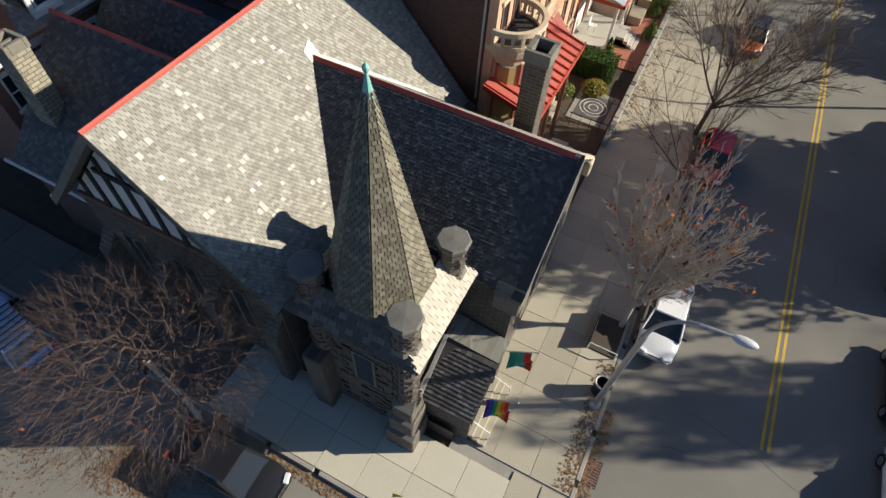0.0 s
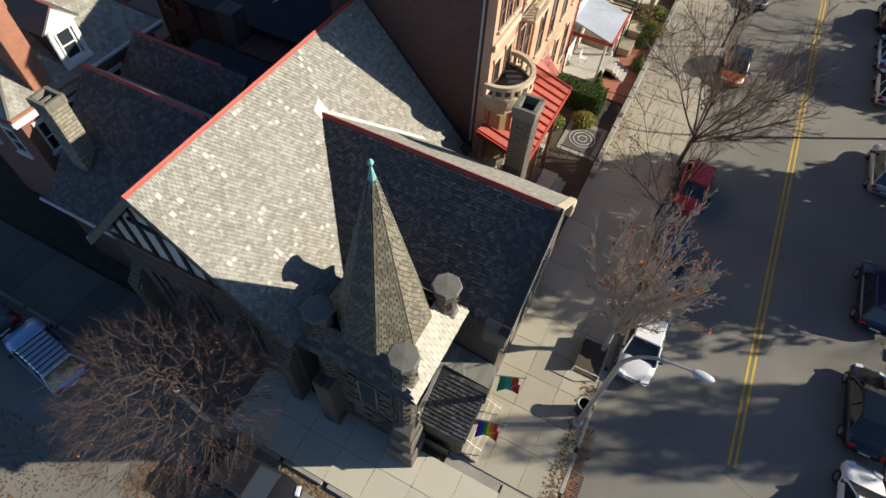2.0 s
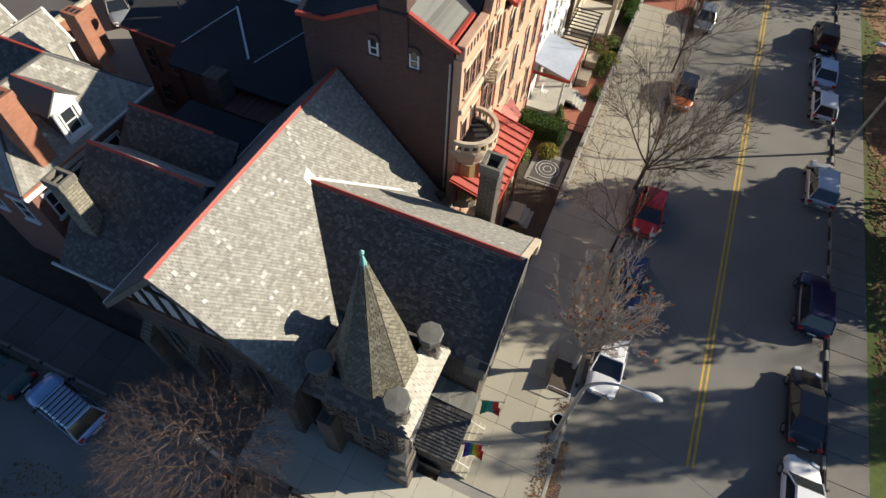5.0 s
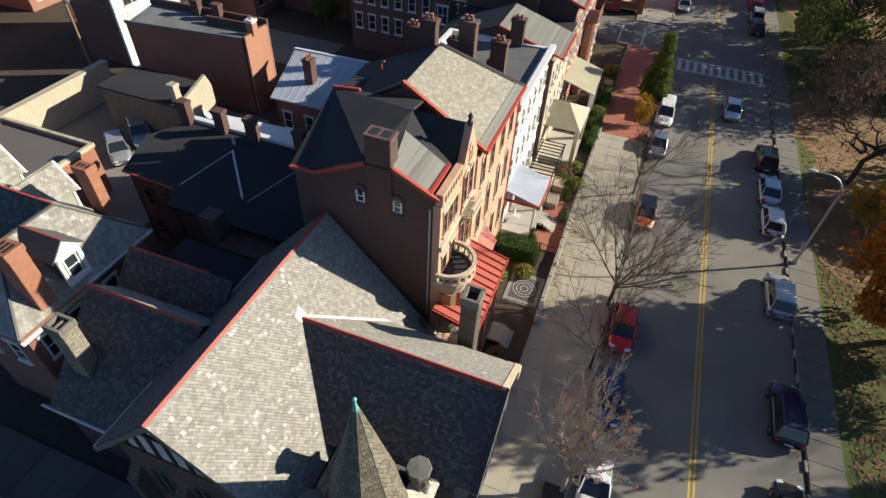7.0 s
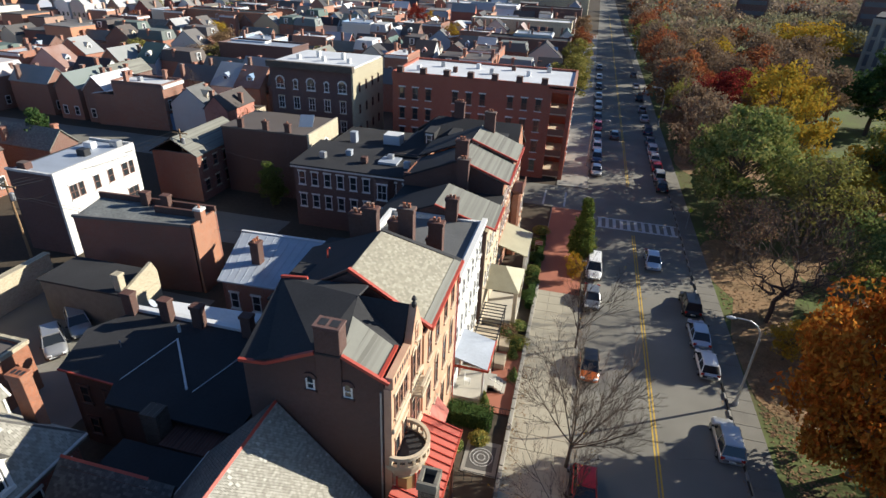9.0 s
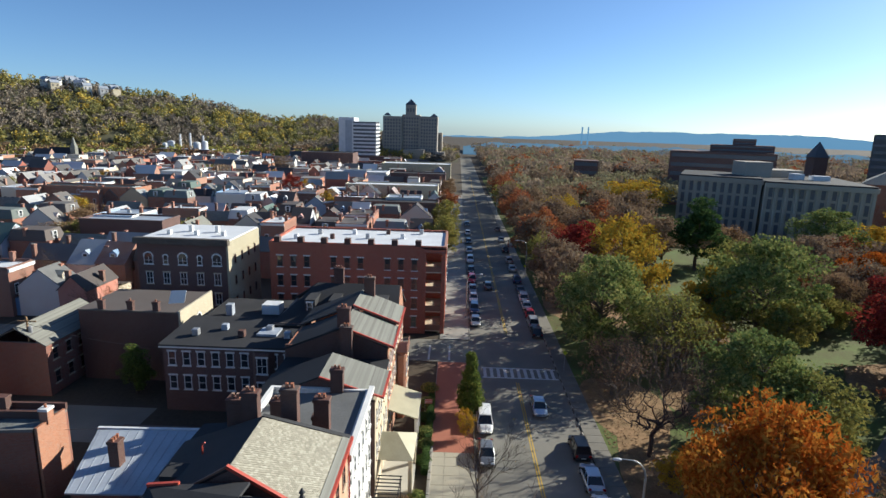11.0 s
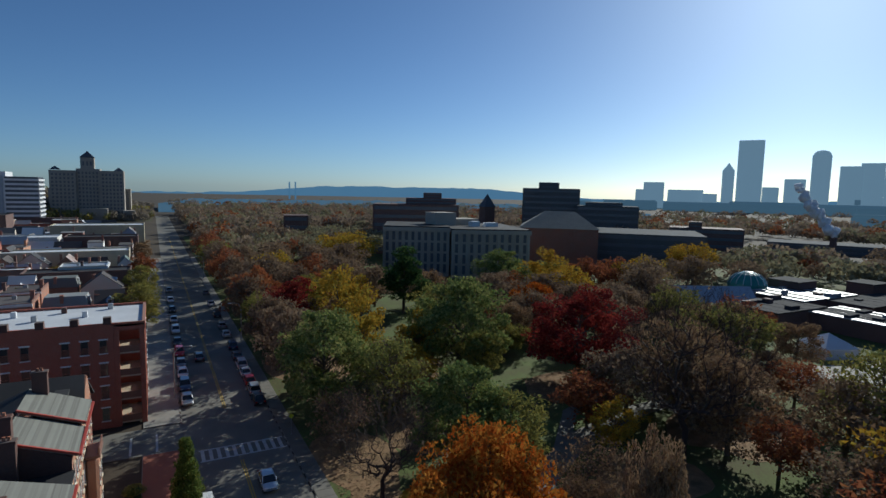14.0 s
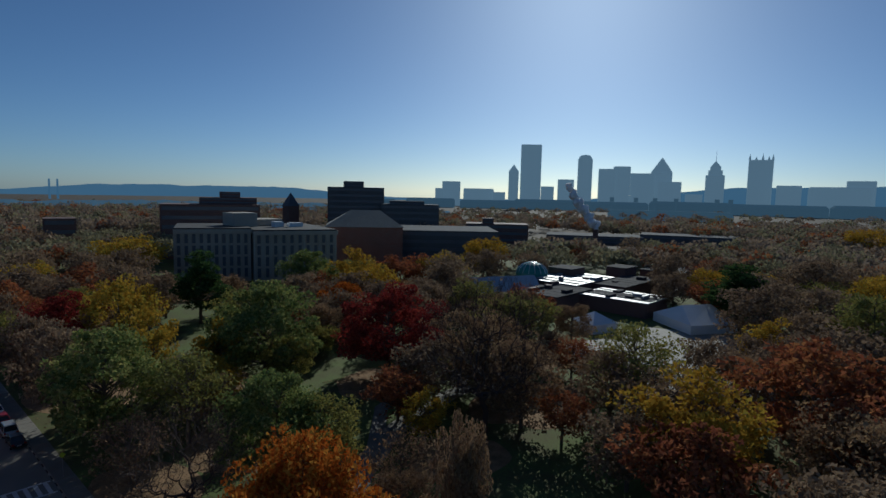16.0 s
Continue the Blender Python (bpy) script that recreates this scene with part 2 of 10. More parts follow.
leaf_litter = material("leaf_litter", (0.36, 0.22, 0.12), 0.95, 0.5, 0.6, 7.0, 0.8, spec=0.2, other=(0.12, 0.085, 0.04))
yellow_paint = material("yellow_paint", (0.62, 0.4, 0.05), 0.75, 0.3, 1.2, 18, 0.2)
white_line = material("white_line", (0.62, 0.62, 0.6), 0.75, 0.3, 1.2, 18, 0.2)
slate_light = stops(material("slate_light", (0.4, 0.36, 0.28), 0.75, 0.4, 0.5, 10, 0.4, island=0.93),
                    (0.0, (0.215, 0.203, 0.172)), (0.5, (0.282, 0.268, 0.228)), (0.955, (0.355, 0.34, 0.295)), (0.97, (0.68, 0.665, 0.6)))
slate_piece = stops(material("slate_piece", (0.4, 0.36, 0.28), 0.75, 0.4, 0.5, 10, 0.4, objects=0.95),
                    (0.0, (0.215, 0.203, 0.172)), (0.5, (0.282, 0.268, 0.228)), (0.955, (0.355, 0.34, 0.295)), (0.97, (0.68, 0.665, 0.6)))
# Slates with shade put into the colour; also the dark caps and inlay.
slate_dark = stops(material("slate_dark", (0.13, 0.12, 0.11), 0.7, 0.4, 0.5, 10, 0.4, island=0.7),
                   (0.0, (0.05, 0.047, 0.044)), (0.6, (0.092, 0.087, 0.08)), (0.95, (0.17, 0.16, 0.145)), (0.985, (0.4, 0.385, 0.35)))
spire_slate = stops(material("spire_slate", (0.3, 0.26, 0.19), 0.75, 0.4, 0.6, 10, 0.5, island=0.7),
                    (0.0, (0.09, 0.08, 0.056)), (0.5, (0.145, 0.128, 0.09)), (0.95, (0.22, 0.2, 0.145)))
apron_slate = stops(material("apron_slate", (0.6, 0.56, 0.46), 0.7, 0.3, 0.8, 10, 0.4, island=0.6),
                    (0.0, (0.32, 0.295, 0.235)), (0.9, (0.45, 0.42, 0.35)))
under_roof = material("under_roof", (0.06, 0.056, 0.05), 0.9, 0.3, 0.6, 8, 0.3)
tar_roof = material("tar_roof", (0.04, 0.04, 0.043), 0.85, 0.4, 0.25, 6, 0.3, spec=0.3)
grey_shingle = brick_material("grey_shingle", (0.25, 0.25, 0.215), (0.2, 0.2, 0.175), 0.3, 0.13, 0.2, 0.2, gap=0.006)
red_trim = material("red_trim", (0.47, 0.075, 0.045), 0.55, 0.3, 1.0, 14, 0.15, other=(0.33, 0.05, 0.035))
red_metal = material("red_metal", (0.5, 0.12, 0.085), 0.5, 0.25, 0.6, 10, 0.15)
white_wood = material("white_wood", (0.72, 0.71, 0.68), 0.6, 0.15, 1.0, 12, 0.15)
lead_flash = material("lead_flash", (0.6, 0.58, 0.54), 0.55, 0.3, 1.5, 12, 0.2)
copper = material("copper", (0.22, 0.5, 0.44), 0.6, 0.3, 3.0, 25, 0.2)
dark_stone = brick_material("dark_stone", (0.155, 0.13, 0.105), (0.19, 0.17, 0.145), 0.42, 0.16, 0.55, 0.9, gap=0.012)
cap_stone = material("cap_stone", (0.2, 0.185, 0.15), 0.85, 0.35, 1.5, 14, 0.4)
rubble_pale = brick_material("rubble_pale", (0.44, 0.4, 0.3), (0.12, 0.11, 0.09), 0.4, 0.18, 0.4, 0.9, gap=0.02)
red_brick = brick_material("red_brick", (0.36, 0.105, 0.062), (0.24, 0.19, 0.16), vary=0.4)
dark_brick = brick_material("dark_brick", (0.155, 0.068, 0.052), (0.12, 0.09, 0.078), vary=0.45)
orange_brick = brick_material("orange_brick", (0.5, 0.2, 0.105), (0.36, 0.25, 0.19), vary=0.3)
chimney_brick = brick_material("chimney_brick", (0.5, 0.17, 0.08), (0.3, 0.2, 0.15), vary=0.3)
sandstone = material("sandstone", (0.6, 0.375, 0.25), 0.85, 0.3, 0.6, 10, 0.35, other=(0.45, 0.26, 0.165))
buff_stone = material("buff_stone", (0.6, 0.5, 0.36), 0.85, 0.3, 0.7, 10, 0.3)
white_brick = brick_material("white_brick", (0.74, 0.73, 0.7), (0.66, 0.65, 0.62), vary=0.1, bump=0.3)
cream_brick = brick_material("cream_brick", (0.6, 0.53, 0.38), (0.5, 0.44, 0.33), vary=0.2)
tan_brick = brick_material("tan_brick", (0.5, 0.45, 0.31), (0.42, 0.38, 0.28), vary=0.2)
plum_brick = brick_material("plum_brick", (0.19, 0.105, 0.09), (0.14, 0.1, 0.09), vary=0.35)
house_brick = brick_material("house_brick", (0.5, 0.19, 0.11), (0.28, 0.22, 0.18), vary=0.6, objects=0.85, other=(0.14, 0.06, 0.05))
house_paint = stops(material("house_paint", (0.7, 0.66, 0.6), 0.8, 0.3, 0.5, 8, 0.2, objects=0.92),
                    (0.05, (0.5, 0.4, 0.26)), (0.35, (0.66, 0.64, 0.58)), (0.58, (0.16, 0.26, 0.4)), (0.75, (0.72, 0.7, 0.65)), (0.95, (0.45, 0.17, 0.12)))
house_roof = stops(material("house_roof", (0.2, 0.19, 0.18), 0.8, 0.4, 0.3, 6, 0.3, objects=0.9),
                   (0.05, (0.045, 0.045, 0.05)), (0.3, (0.1, 0.08, 0.07)), (0.5, (0.16, 0.155, 0.15)), (0.62, (0.09, 0.14, 0.12)), (0.74, (0.3, 0.3, 0.3)), (0.84, (0.6, 0.61, 0.62)), (0.95, (0.24, 0.12, 0.085)))
silver_roof = material("silver_roof", (0.42, 0.46, 0.52), 0.45, 0.3, 0.4, 6, 0.2, metal=0.1)
white_roof = material("white_roof", (0.7, 0.71, 0.72), 0.6, 0.25, 0.3, 5, 0.15)
glass_dark = glass_material("glass_dark")
glass_warm = glass_material("glass_warm", (0.05, 0.045, 0.035), 0.1)
window_white = paint_material("window_white", (0.72, 0.72, 0.7), 0.5)
window_brown = paint_material("window_brown", (0.2, 0.1, 0.07), 0.5)
iron = material("iron", (0.03, 0.03, 0.032), 0.6, 0.3, 3, 30, 0.2, spec=0.4)
galvanised = material("galvanised", (0.42, 0.43, 0.44), 0.45, 0.2, 3, 30, 0.1, metal=0.6)
wood_pole = material("wood_pole", (0.3, 0.19, 0.1), 0.85, 0.35, 1.5, 20, 0.4)
porch_floor = material("porch_floor", (0.5, 0.47, 0.4), 0.75, 0.2, 1.0, 12, 0.15)
paver_brick = material("paver_brick", (0.4, 0.15, 0.09), 0.85, 0.35, 0.8, 12, 0.3, objects=0.5, other=(0.26, 0.09, 0.06))
bark = material("bark", (0.14, 0.11, 0.085), 0.9, 0.4, 1.5, 18, 0.5)
bark_grey = material("bark_grey", (0.5, 0.45, 0.39), 0.9, 0.35, 1.5, 18, 0.5)
bark_red = material("bark_red", (0.075, 0.05, 0.042), 0.9, 0.35, 1.5, 18, 0.5)
path_stone = material("path_stone", (0.21, 0.195, 0.165), 0.9, 0.35, 0.5, 12, 0.4)
pale_flag = material("pale_flag", (0.54, 0.505, 0.405), 0.9, 0.22, 0.6, 10, 0.25, spec=0.25, objects=0.3)
apartment_brick = brick_material("apartment_brick", (0.52, 0.13, 0.075), (0.34, 0.18, 0.13), vary=0.25)
roof_grey = material("roof_grey", (0.17, 0.17, 0.165), 0.85, 0.4, 0.35, 6, 0.25)

# ---- ground, roads and pavements ----
KERB_W, KERB_E = -6.45, 6.3
single("ground", M().box(-2600, -1200, -0.6, 2600, 2600, -0.02), earth, "bare autumn earth and worn ground to the horizon", "ground", kind="structure")
single("road", M().box(KERB_W, -120, -0.3, KERB_E, 700, 0.0), asphalt, "dark asphalt avenue with parked cars on both sides", "road", kind="structure")
single("road", M().box(-220, -6.2, -0.3, KERB_W - 0.004, 3.1, -0.002), asphalt, "grey asphalt side street by the stone church", "road", kind="structure")
single("road", M().box(-420, 79.5, -0.3, KERB_W - 0.004, 88.5, -0.002), asphalt, "asphalt cross street beside the brick apartments", "road", kind="structure")
for k, yy in enumerate((140, 196, 252, 308, 364)):
    single("road", M().box(-420, yy, -0.3, -24.5, yy + 7, -0.002), asphalt, "narrow asphalt street between house rows", "road", kind="structure")
single("car_park", M().box(-66, 20.5, -0.2, -44.2, 42.0, 0.004), asphalt, "worn asphalt parking lot behind the houses", "car park", kind="structure")
single("alley", M().box(-78, 54, -0.2, -46, 62, 0.004), asphalt, "asphalt alley between brick buildings", "alley", kind="structure")
# centre lines
line = M()
for x0 in (-0.2, 0.08):
    line.box(x0, 12.4, 0.0, x0 + 0.12, 73.0, 0.006).box(x0, 92, 0.0, x0 + 0.12, 420, 0.006)
single("centre_line", line, yellow_paint, "worn double yellow line along the avenue", "road marking", kind="structure")
seam_tar = material("seam_tar", (0.12, 0.115, 0.105), 0.8, 0.3, 2, 20, 0.2)
def crack(pts, w=0.025):
    m = M()
    for p, q in zip(pts, pts[1:]):
        d = Vector((q[0] - p[0], q[1] - p[1])).normalized()
        n = Vector((-d.y, d.x)) * w / 2
        m.prism([(p[0] - n.x, p[1] - n.y), (q[0] - n.x, q[1] - n.y), (q[0] + n.x, q[1] + n.y), (p[0] + n.x, p[1] + n.y)], 0.0, 0.005)
    single("road_crack", m, seam_tar, "thin tarred crack in the asphalt", "crack", kind="structure")
rnd = random.Random(77)
for x, y, a, n in ((-3.5, 12.5, -12, 9), (-5.5, 10.2, 4, 7), (1.5, 33.5, 8, 8), (-5, 24, -5, 10), (-4, 39.5, 10, 9), (0.5, 19, 60, 8), (-14, 0.5, 160, 12), (-26, -1.5, 172, 12), (-18, -3.4, 185, 10), (-3, 52, -6, 8), (-3, 63, 6, 9)):
    pts = [(x, y)]
    for k in range(n):
        a += rnd.uniform(-22, 22)
        pts.append((pts[-1][0] + 0.7 * math.cos(radians(a)), pts[-1][1] + 0.7 * math.sin(radians(a))))
    crack([p for p in pts if p[0] < 6.1] if x > -6 else pts)
cross = thing("crosswalk", (0.6, 76.0, 0.004), "white ladder crosswalk painted across the avenue", "crosswalk", kind="structure")
for y in (74.3, 77.6):
    part("edge_line", M().box(-4.9, y, 0.0, 6.1, y + 0.3, 0.007), white_line, cross)
for i in range(11):
    part("bar", M().box(-4.7 + i * 1.0, 74.62, 0.0, -4.25 + i * 1.0, 77.58, 0.007), white_line, cross)
stop = M().box(-13.2, 80, 0, -12.9, 86, 0.006).box(-10.0, 80, 0, -9.7, 86, 0.006)
single("crosswalk_line", stop, white_line, "white lines of a crosswalk over the cross street", "road marking", kind="structure")
# kerbs
kerbs = M()
def kerb(x0, y0, x1, y1):
    n = max(1, int(max(x1 - x0, y1 - y0) / 2.2))
    for i in range(n):
        a, b = i / n, (i + 1) / n - 0.004
        if x1 - x0 > y1 - y0:
            kerbs.chamfer(x0 + (x1 - x0) * a, y0, -0.1, x0 + (x1 - x0) * b, y1, 0.15, 0.02)
        else:
            kerbs.chamfer(x0, y0 + (y1 - y0) * a, -0.1, x1, y0 + (y1 - y0) * b, 0.15, 0.02)
kerb(KERB_W - 0.18, 5.4, KERB_W, 79.3)
kerb(KERB_W - 0.18, 88.7, KERB_W, 300)
kerb(KERB_E, -60, KERB_E + 0.18, 300)
kerb(-70, 3.1, -8.8, 3.28)
kerb(-70, -6.4, -8.8, -6.22)
kerb(KERB_W - 0.18, -60, KERB_W, -8.5)
for c in range(6):
    a0, a1 = radians(-90 + 15 * c), radians(-90 + 15 * (c + 1))
    r, cx, cy = 2.3, -8.75, 5.4
    q = [(cx + rr * math.cos(a), cy + rr * math.sin(a)) for rr, a in ((r, a0), (r, a1), (r - 0.18, a1), (r - 0.18, a0))]
    kerbs.prism(q, -0.1, 0.15)
single("kerb", kerbs, kerb_stone, "weathered stone kerb along the streets", "kerb", kind="structure")

# pavement beds, on which the flags lie
beds = M()
beds.box(-11.6, 5.4, -0.1, KERB_W - 0.18, 79.3, 0.1).box(-70, 3.28, -0.1, -8.75, 6.4, 0.1).box(-11.6, 88.7, -0.1, KERB_W - 0.18, 300, 0.1)
beds.box(KERB_E + 0.18, -60, -0.1, 8.6, 300, 0.1).box(-70, -9, -0.1, -8.8, -6.4, 0.12).box(-11.6, -60, -0.1, KERB_W - 0.18, -8.5, 0.12)
pavement = single("pavement", beds, kerb_stone, "pale concrete flag pavement round the church corner", "pavement", kind="structure")
flag_mesh = {}
def flag(x0, y0, x1, y1, lift=0.0, mat=concrete):
    w, d = round(x1 - x0 - 0.016, 3), round(y1 - y0 - 0.016, 3)
    key = (w, d, mat.name)
    if key not in flag_mesh:
        flag_mesh[key] = M().chamfer(-w / 2, -d / 2, -0.06, w / 2, d / 2, 0.0, 0.006).mesh("flagstone")
    turn = random.uniform(-0.25, 0.25)
    placed("flagstone", flag_mesh[key], mat, pavement, pose((x0 + x1) / 2, (y0 + y1) / 2, 0.15 + lift + random.uniform(-0.004, 0.004), random.uniform(-.15, .15), random.uniform(-.15, .15), turn))
for j in range(14):
    y = 6.9 + j * 1.72
    for i in range(3):
        flag(-11.55 + i * 1.63, y, -11.55 + (i + 1) * 1.63, y + 1.72)
# the flags further west carry that shade in their colour
for i in range(28):
    for j in range(2):
        x = -8.9 - (i + 1) * 1.75
        flag(x, 3.3 + j * 1.55, x + 1.75, 3.3 + (j + 1) * 1.55, mat=pale_flag if i < 7 else worn_flag)
for i, j in ((0, 0), (0, 1), (1, 1)):
    flag(-8.9 + i * 1.2, 3.35 + j * 1.75, -7.75 + i * 1.1, 5.05 + j * 1.75)
rest = M()
for j in range(30):
    y = 31.0 + j * 1.62
    for i in range(3):
        if not 54.5 < y < 78:
            rest.chamfer(-11.55 + i * 1.63, y, 0.08, -9.95 + i * 1.63, y + 1.59, 0.15, 0.012)
east = M()
for j in range(70):
    y = 5 + j * 1.6
    east.chamfer(KERB_E + 0.2, y, 0.08, 8.58, y + 1.57, 0.15, 0.012)
part("flag_field", rest, concrete, pavement)
# Dirt and tree shade are both in this darker flag colour.
part("flag_field", east, path_stone, pavement, "grey worn flags beside the park")
tagged(part("brick_field", M().box(-11.5, 54.6, 0.08, KERB_W - 0.2, 79.0, 0.155), paver_brick, pavement, "red brick paved stretch of pavement"))

# park ground
park = [(8.6, -60), (300, -60), (300, 330), (8.6, 420)]
single("park_lawn", M().prism(park, -0.2, 0.11), lawn_green, "shaded green park lawn strewn with leaves", "lawn", kind="structure")
def patch(name, cx, cy, rx, ry, mat, z, label, seed):
    pts = []
    for i in range(28):
        a = 2 * math.pi * i / 28
        s = 1 + 0.25 * noise.noise(Vector((math.cos(a) * 1.4 + seed * 3.7, math.sin(a) * 1.4, seed)))
        pts.append((cx + rx * s * math.cos(a), cy + ry * s * math.sin(a)))
    single(name, M().prism(pts, 0.0, z), mat, label, "leaf litter" if mat is leaf_litter else "path", kind="structure")
k = 0
for cx, cy, rx, ry in ((12.5, 50, 4.0, 11), (13.5, 66, 5.5, 9), (58, 76, 9, 8), (28, 70, 9, 8), (18, 110, 9, 14), (34, 96, 9, 9), (62, 128, 12, 12), (90, 70, 14, 12), (24, 40, 8, 5), (46, 46, 8, 6), (20, 140, 11, 16), (70, 50, 12, 9), (100, 30, 16, 12), (40, 180, 18, 20)):
    k += 1
    patch("leaf_litter", cx, cy, rx, ry, leaf_litter, 0.118 + 0.0012 * k, "fallen tan leaves spread under the park trees", k)
def way(pts, w, mat, z, label, name="park_path"):
    m = M()
    for (x0, y0), (x1, y1) in zip(pts, pts[1:]):
        d = Vector((x1 - x0, y1 - y0)).normalized()
        n = Vector((-d.y, d.x)) * w / 2
        e = d * w * 0.25
        m.prism([(x0 - n.x - e.x, y0 - n.y - e.y), (x1 - n.x + e.x, y1 - n.y + e.y), (x1 + n.x + e.x, y1 + n.y + e.y), (x0 + n.x - e.x, y0 + n.y - e.y)], 0.0, z)
        z += 0.003
    single(name, m, mat, label, "path", kind="structure")
way([(24, 43), (33, 52), (45, 59), (62, 63), (85, 64)], 3.6, path_stone, 0.145, "grey park path under the trees")
way([(40, 57), (50, 67), (60, 71)], 2.2, path_stone, 0.16, "narrow grey park path through the lawn")
single("car_park", M().prism([(96, 18), (150, 34), (140, 60), (104, 66), (94, 44)], 0.0, 0.17), kerb_stone, "pale paved yard beside the park pavilion", "car park", kind="structure")

# ---- slates ----
def slates(m, origin, u, v, inside, width, course, thick=0.026, pick=None, jitter=0.006):
    """Lays slates over the plane origin + a*u + b*v (u along the courses, v up the slope) within the zone inside; the ends of a course are cut to its edge."""
    u, v = Vector(u).normalized(), Vector(v).normalized()
    n = u.cross(v).normalized()
    o = Vector(origin)
    b0, b1 = inside.span[1]
    for r in range(int((b1 - b0) / course)):
        b = b0 + r * course
        for a0, a1 in inside.reach(b + course * 0.5):
            a = math.floor(a0 / width) * width - (width / 2 if r % 2 else 0)
            while a < a1:
                e0, e1 = max(a, a0), min(a + width, a1)
                a += width
                if e1 - e0 < 0.04:
                    continue
                jb, lift = random.uniform(-jitter, jitter) * 1.5, random.uniform(0, 0.007)
                w, top = e1 - e0 - 0.015, course + 0.03
                base = o + u * e0 + v * (b + jb)
                lo, hi = n * (0.042 + lift), n * 0.008
                p = [base + lo, base + u * w + lo, base + u * w + v * top + hi, base + v * top + hi]
                q = [x - n * thick for x in p]
                if pick is not None and e1 - e0 > width - 0.001 and pick(e0, b):
                    yield p, q
                else:
                    m.add(p + q, [(0, 1, 2, 3), (0, 4, 5, 1), (1, 5, 6, 2), (3, 7, 4, 0)])


class Zone:
    """Points (a, b) inside a convex or simple polygon."""

    def __init__(self, *poly):
        self.poly = poly
        xs, ys = [p[0] for p in poly], [p[1] for p in poly]
        self.span = ((min(xs), max(xs)), (min(ys), max(ys)))

    def __call__(self, a, b):
        hit, n = False, len(self.poly)
        for i in range(n):
            (x0, y0), (x1, y1) = self.poly[i], self.poly[(i + 1) % n]
            if (y0 > b) != (y1 > b) and a < (x1 - x0) * (b - y0) / (y1 - y0) + x0:
                hit = not hit
        return hit

    def reach(self, b):
        """The stretches of a at height b."""
        cuts, n = [], len(self.poly)
        for i in range(n):
            (x0, y0), (x1, y1) = self.poly[i], self.poly[(i + 1) % n]
            if (y0 > b) != (y1 > b):
                cuts.append((x1 - x0) * (b - y0) / (y1 - y0) + x0)
        cuts.sort()
        return list(zip(cuts[::2], cuts[1::2]))


def roof_plane(parent, pts, mat_under, mat_slate, width=0.165, course=0.13, name="roof", thick=0.16, pick=None, label=""):
    """A roof slope: a thick deck with slates laid on it. pts: corners; the first two are its lower edge."""
    p = [Vector(q) for q in pts]
    deck = part(name, M().slab(p, thick), mat_under, parent, label)
    nrm = Vector((0, 0, 0))
    for i in range(1, len(p) - 1):
        nrm += (p[i] - p[0]).cross(p[i + 1] - p[0])
    nrm.normalize()
    u = (p[1] - p[0]).normalized()
    u = Vector((u.x, u.y, 0)).normalized() if abs(u.z) < 0.2 else u
    v = nrm.cross(u)
    zone = Zone(*[((q - p[0]).dot(u), (q - p[0]).dot(v)) for q in p])
    m = M()
    loose = list(slates(m, p[0], u, v, zone, width, course, pick=pick))
    if m.f:
        tagged(part("slate_field", m, mat_slate, deck), kind="stuff")
    if loose:
        base = M().add([loose[0][0][i] - loose[0][0][0] for i in range(4)] + [loose[0][1][i] - loose[0][0][0] for i in range(4)],
                       [(0, 1, 2, 3), (0, 4, 5, 1), (1, 5, 6, 2), (3, 7, 4, 0)]).mesh("slate")
        for a, _ in loose:
            placed("slate", base, slate_piece, deck, Matrix.Translation(a[0]))
    return deck


# ---- the stone church ----
church = thing("church", (-19, 12, 0), "dark rubble stone church with slate roofs and a corner spire", "church")
RX, RZ, SL = -23.1, 12.15, 1.09            # nave ridge and slope
def nave_z(x):
    return RZ - SL * abs(x - RX)
EX, WX = -18.0, -28.0
# walls
part("wall", M().box(-27.4, 6.4, 0, -18.6, 6.9, 6.9), dark_stone, church, "dark rubble stone wall")
part("wall", M().box(-27.4, 6.9, 0, -26.9, 19.2, 6.6), dark_stone, church)
part("wall", M().box(-26.9, 18.8, 0, -17.0, 19.2, 6.0), dark_stone, church)
part("wall", M().box(-19.0, 6.9, 0, -18.6, 10.1, 6.4), dark_stone, church)
gable = M()
gx = [(-27.4, 6.9), (-18.6, 6.9), (RX, RZ - 0.35)]
gable.add([(x, 6.42, z) for x, z in gx] + [(x, 6.86, z) for x, z in gx], [(0, 1, 2), (5, 4, 3), (0, 3, 4, 1), (1, 4, 5, 2), (2, 5, 3, 0)])
gable_ob = part("gable", gable, white_wood, church, "white half-timbered gable")
for k in range(9):
    x = -26.6 + k * 0.9
    z1 = nave_z(x) - 0.45
    if z1 > 7.2:
        part("timber", M().box(x - 0.1, 6.34, 6.95, x + 0.1, 6.46, z1), iron, gable_ob, "dark timber strip")
part("timber", M().box(-27.2, 6.3, 6.75, -18.8, 6.46, 6.97), window_brown, gable_ob)
part("timber", M().box(-25.2, 6.32, 9.0, -21.0, 6.46, 9.2), iron, gable_ob)
for xa in (-25.6, -23.1, -20.8):
    fr = part("window", M().box(xa - 0.55, 6.33, 2.2, xa + 0.55, 6.42, 5.2).box(xa - 0.05, 6.3, 2.2, xa + 0.05, 6.35, 5.2), cap_stone, church, "tall stone-framed church window")
    part("pane", M().box(xa - 0.45, 6.3, 2.3, xa - 0.06, 6.325, 5.1).box(xa + 0.06, 6.3, 2.3, xa + 0.45, 6.325, 5.1), glass_dark, fr)
